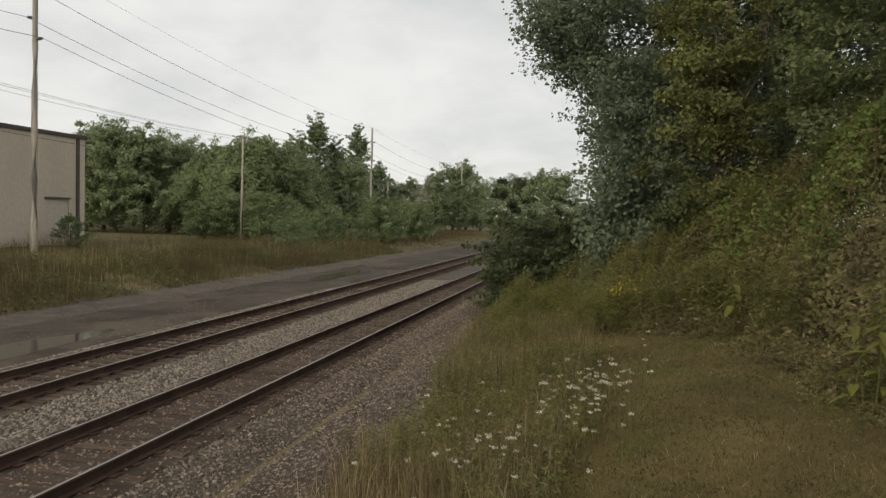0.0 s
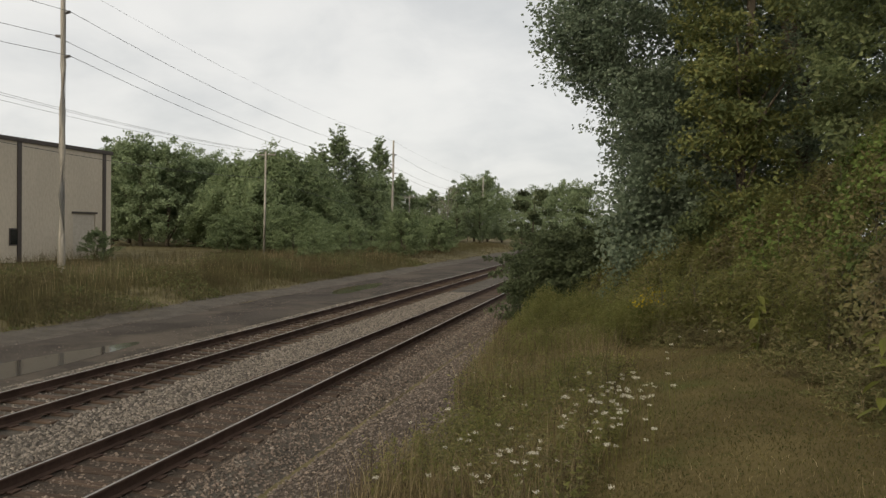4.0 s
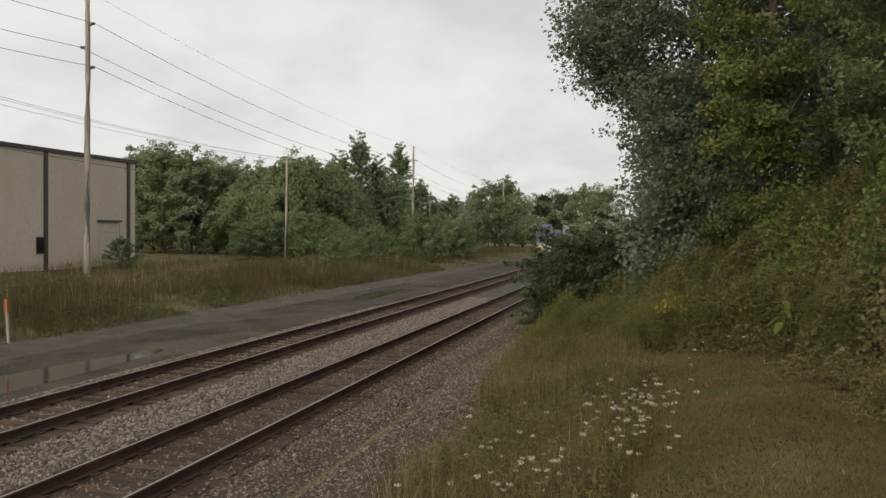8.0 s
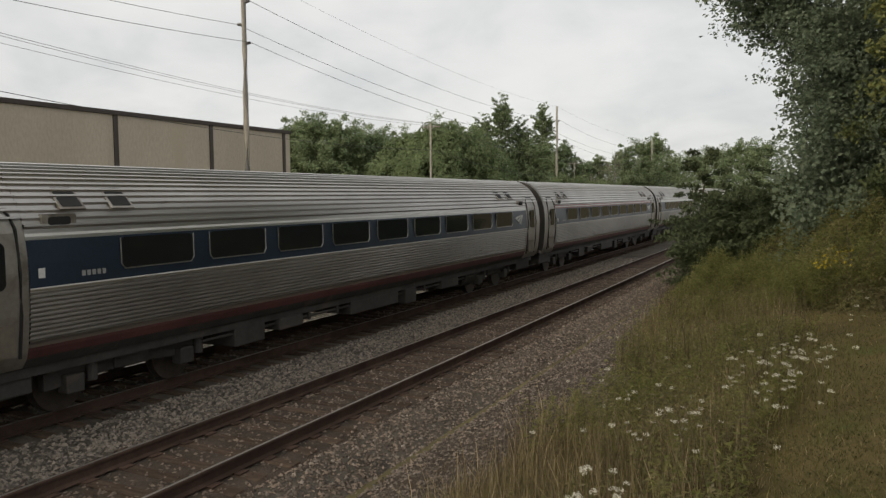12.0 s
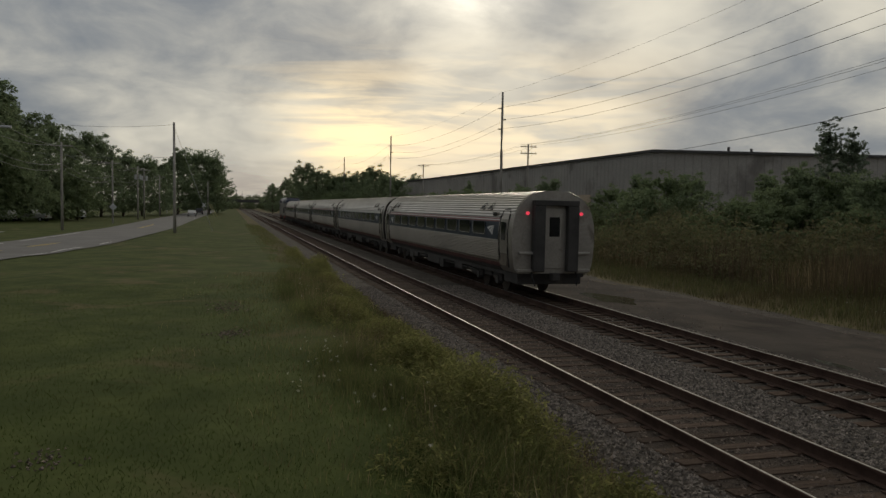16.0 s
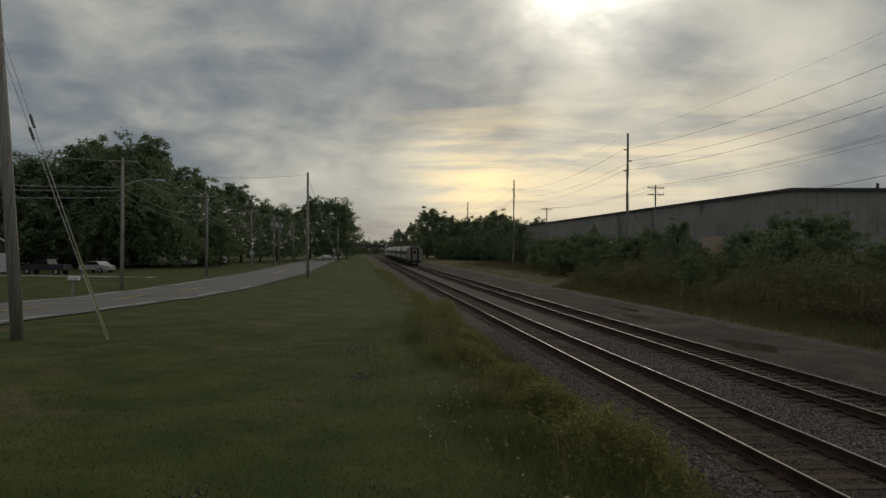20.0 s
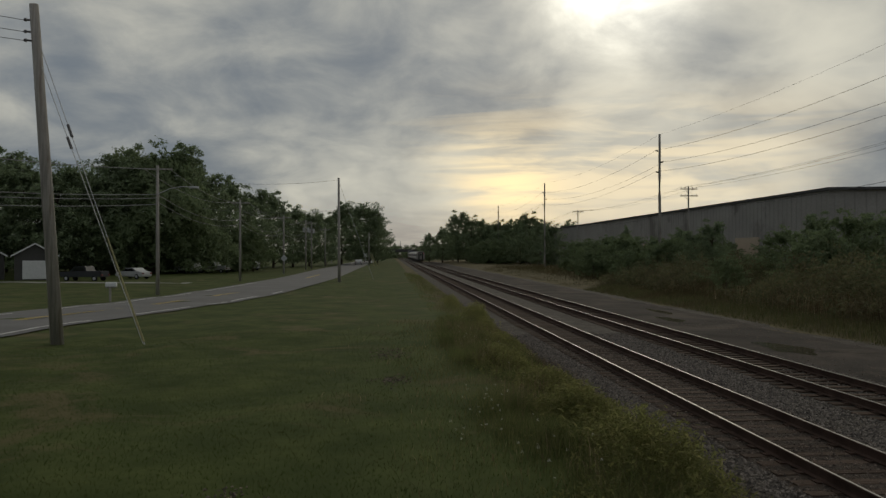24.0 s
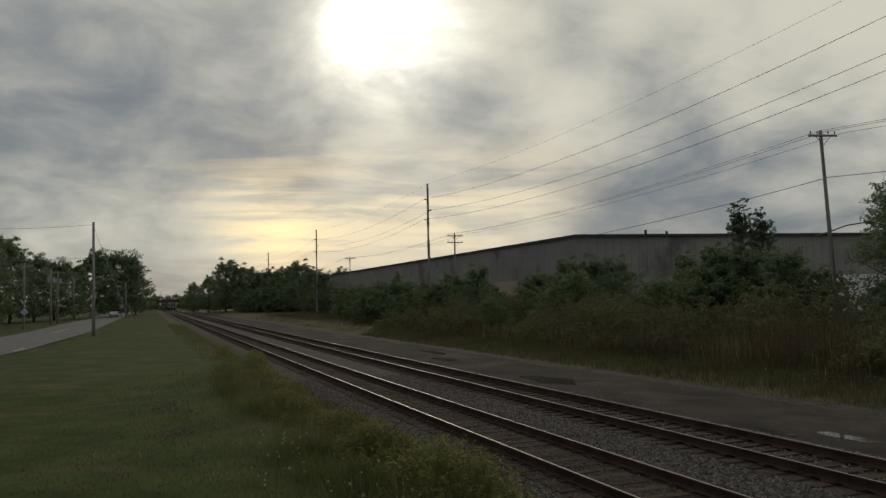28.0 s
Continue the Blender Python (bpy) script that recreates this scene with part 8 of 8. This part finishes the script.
def build_houses():
    for k, (az, d, w, turn) in enumerate(((204.3, 104, 4.4, 24), (199.2, 150, 10.0, 15), (208.5, 108, 9.0, 25))):
        x, y = -d * math.sin(radians(az)), d * math.cos(radians(az))
        b = thing("house" if k else "garage", pose(x, y, 0.0, 0, 0, turn), "small dim house under trees beyond the road" if k else "small garage with a white door and gable", "house" if k else "garage", kind="structure")
        h = 2.9
        part("wall", box(-w / 2, w / 2, -6, 0, -0.2, h), CLADDING, b)
        part("gable", prism([(-w / 2, h + 0.003), (w / 2, h + 0.003), (0, h + w * 0.30)], "y", -6, 0), CLADDING, b)
        for s in (-1, 1):
            bm = prism([(0, h + w * 0.30 + 0.01), (s * (w / 2 + 0.4), h - 0.22), (s * (w / 2 + 0.4), h - 0.06), (0, h + w * 0.30 + 0.19)], "y", -6.3, 0.35)
            part("roof", bm, SHINGLE, b)
            bm = prism([(0, h + w * 0.30 + 0.0), (s * (w / 2 + 0.4), h - 0.24), (s * (w / 2 + 0.4), h - 0.04), (0, h + w * 0.30 + 0.2)], "y", 0.352, 0.39)
            part("bargeboard", bm, WHITE, b)
        if k == 0:
            d0 = part("garage_door", box(-1.35, 1.35, 0.005, 0.05, 0.0, 2.25, 0.01), WHITE, b, "white panelled garage door")
            for i in range(4):
                for j in range(4):
                    part("door_panel", box(-1.25 + j * 0.64, -0.68 + j * 0.64, 0.05, 0.062, 0.08 + i * 0.54, 0.52 + i * 0.54, 0.005), WHITE, d0)
        else:
            for wx in (-w * 0.3, w * 0.25):
                wn = part("window", box(wx - 0.6, wx + 0.6, 0.004, 0.05, 0.9, 2.1, 0.01), WHITE, b)
                part("pane", box(wx - 0.52, wx + 0.52, 0.05, 0.06, 0.98, 2.02), GLASS_DARK, wn)
    # a low white fence beside the garage
    f = thing("picket_fence", pose(52.5, -84.0, 0.1, 0, 0, 24), "low white picket fence", "fence")
    for i in range(10):
        part("picket", prism([(i * 0.3, 0), (i * 0.3 + 0.14, 0), (i * 0.3 + 0.14, 1.1), (i * 0.3 + 0.07, 1.22), (i * 0.3, 1.1)], "y", 0, 0.03), WHITE, f)
    for z in (0.3, 0.9):
        part("rail", box(-0.1, 3.0, -0.045, -0.005, z, z + 0.09), WHITE, f)


build_houses()
DRIVE = [(22 + 2.4 * i, -84 - 0.35 * i) for i in range(14)]
strip("driveway", [(x, y) for x, y in DRIVE], [(x, y - 2.6) for x, y in DRIVE], CONCRETE, 0.03, "pale concrete driveway across the far lawn", "driveway")


def build_trailer(x, y):
    t = thing("truck_trailer", pose(x, y, float(ground_z(x, y)), 0, 0, 78), "white box trailer parked at the warehouse", "trailer")
    part("box_body", box(-1.25, 1.25, -6, 6, 1.2, 4.6, 0.03), WHITE, t)
    part("dark_opening", box(-1.27, -1.255, -2.6, 0.4, 2.3, 4.0), BLACK, t)
    for y0 in (3.6, 4.8):
        for s in (-1, 1):
            part("wheel", rod((s * 0.85, y0, 0.5), (s * 1.2, y0, 0.5), 0.5, sides=16), BLACK, t)
    part("landing_gear", box(-0.9, 0.9, -3.4, -3.2, 0.0, 1.2), UNDER, t)


build_trailer(-61.4, -54.3)
build_trailer(-63.5, -42.0)


def build_overpass():
    t = thing("overpass", pose(0, -420, 0), "distant low overpass across the railway", "overpass", kind="structure")
    part("deck", box(-60, 40, -8, 0, 3.9, 5.4), CLADDING, t)
    for x in (-40, -22, 3, 22):
        part("pier", box(x - 0.8, x + 0.8, -6, -2, -0.6, 3.9), CLADDING, t)
    for x in range(-18, 12, 3):
        part("light_mast", rod((x, -2, 5.4), (x, -2, 8.5 + 2.0 * math.sin(x * 1.7)), 0.1, sides=5), TRIM, t)


build_overpass()


def build_stake():
    x, y = -20.4, 20.0
    t = thing("marker_stake", pose(x, y, float(ground_z(x, y)), 2, -2, 0), "orange-topped wooden marker stake in the weeds", "marker stake")
    part("stake", box(-0.05, 0.05, -0.03, 0.03, -0.2, 1.25, 0.006), POLE, t)
    part("painted_top", box(-0.055, 0.055, -0.035, 0.035, 1.05, 1.45, 0.006), ORANGE, t, "faded orange painted top")


build_stake()


def build_broadleaf_weed():
    """A tall weed with large pointed leaves at the front of the thicket."""
    rng = random.Random(12)
    for k, (x, y, h) in enumerate(((2.95, 10.3, 1.2), (3.1, 10.0, 1.7), (3.3, 10.25, 1.5), (2.2, 15.0, 1.2))):
        t = thing("broadleaf_weed", pose(x, y, float(ground_z(x, y))), "tall weed with large yellow-green pointed leaves", "weed plant", "broadleaf weeds")
        part("stem", tube([(0, 0, -0.1), (0.05, 0.02, h * 0.5), (0.0, -0.05, h)], [0.018, 0.014, 0.006], 6), LEAF_YELLOW, t)
        for i in range(15):
            a = rng.uniform(0, 6.283)
            z = h * (0.15 + 0.85 * i / 15)
            ln, w = rng.uniform(0.22, 0.38), rng.uniform(0.05, 0.085)
            d = Vector((math.cos(a), math.sin(a), rng.uniform(-0.5, 0.25)))
            side = d.cross(Vector((0, 0, 1))).normalized()
            p0 = Vector((0.03 * math.cos(a), 0.03 * math.sin(a), z))
            bm = bmesh.new()
            mid = [bm.verts.new(p0 + d * ln * u + Vector((0, 0, -0.35 * ln * u * u))) for u in (0.0, 0.3, 0.65, 1.0)]
            for s in (-1, 1):
                edge = [bm.verts.new(p0 + d * ln * u + side * s * w * q + Vector((0, 0, -0.35 * ln * u * u + 0.018))) for u, q in ((0.3, 0.9), (0.65, 0.8))]
                f = [(mid[0], mid[1], edge[0]), (mid[1], mid[2], edge[1], edge[0]), (mid[2], mid[3], edge[1])]
                for q in f:
                    bm.faces.new(q if s > 0 else q[::-1])
            part("leaf", bm, LEAF_BROAD, t)


build_broadleaf_weed()


def build_goldenrod_heads():
    rng = np.random.default_rng(8)
    pts = []
    for cx, cy in ((0.15, 17.4), (0.5, 17.9)):
        for _ in range(45):
            pts.append((cx + rng.normal(0, 0.16), cy + rng.normal(0, 0.16), float(ground_z(cx, cy)) + 1.05 + rng.normal(0, 0.1)))
    p = np.array(pts)
    tagged(leaf_mesh("goldenrod_flowers", p, np.tile((0, 0, 1.0), (len(p), 1)), 0.035, GOLDENROD, rng, None, 2.0, 0.8), "yellow goldenrod flower heads in the weeds", "flowers", kind="stuff")


build_goldenrod_heads()

# ---- loose stone, last ----
build_stones(BALLAST)


def bare_patch(cx, cy, rx, ry, n, seed):
    """A few loose stones on a worn spot in the lawn."""
    rng = np.random.default_rng(seed)
    x, y = rng.normal(cx, rx * 0.5, n), rng.normal(cy, ry * 0.5, n)
    ob = stones("bare_patch", np.column_stack([x, y, ground_z(x, y) + 0.008]), 0.026, STONE_BROWN, None, rng)
    tagged(ob, "worn stony spot in the lawn", "bare patch", kind="stuff")


bare_patch(-0.2, -18.0, 0.5, 0.8, 140, 1)
bare_patch(-0.1, -22.6, 0.6, 1.2, 200, 2)
bare_patch(1.9, -9.5, 0.35, 0.4, 60, 3)



# ---- what moves ----
def motions():
    rows = [(0.0, 330.0), (8.0, 85.05), (11.0, -6.75), (14.0, -98.4), (15.0, -130.0), (16.0, -161.2), (17.0, -192.8), (18.0, -225.5), (20.0, -289.0), (22.0, -351.0), (28.0, -536.0)]
    for ob, back in TRAIN:
        walk(ob, [(t, pose(FAR_TRACK, y + back, 0)) for t, y in rows])
    for car, way in ((ROAD_CAR_A, [(0.0, -120), (14.0, -190), (15.0, -205), (17.0, -235), (20.0, -264), (28.0, -266)]), (ROAD_CAR_B, [(0.0, -100), (14.0, -170), (15.0, -178), (17.0, -190), (20.0, -202), (28.0, -206)])):
        walk(car, [(t, pose(8.5 + (y + 180) * 0.008, y, 0.07)) for t, y in way])


motions()
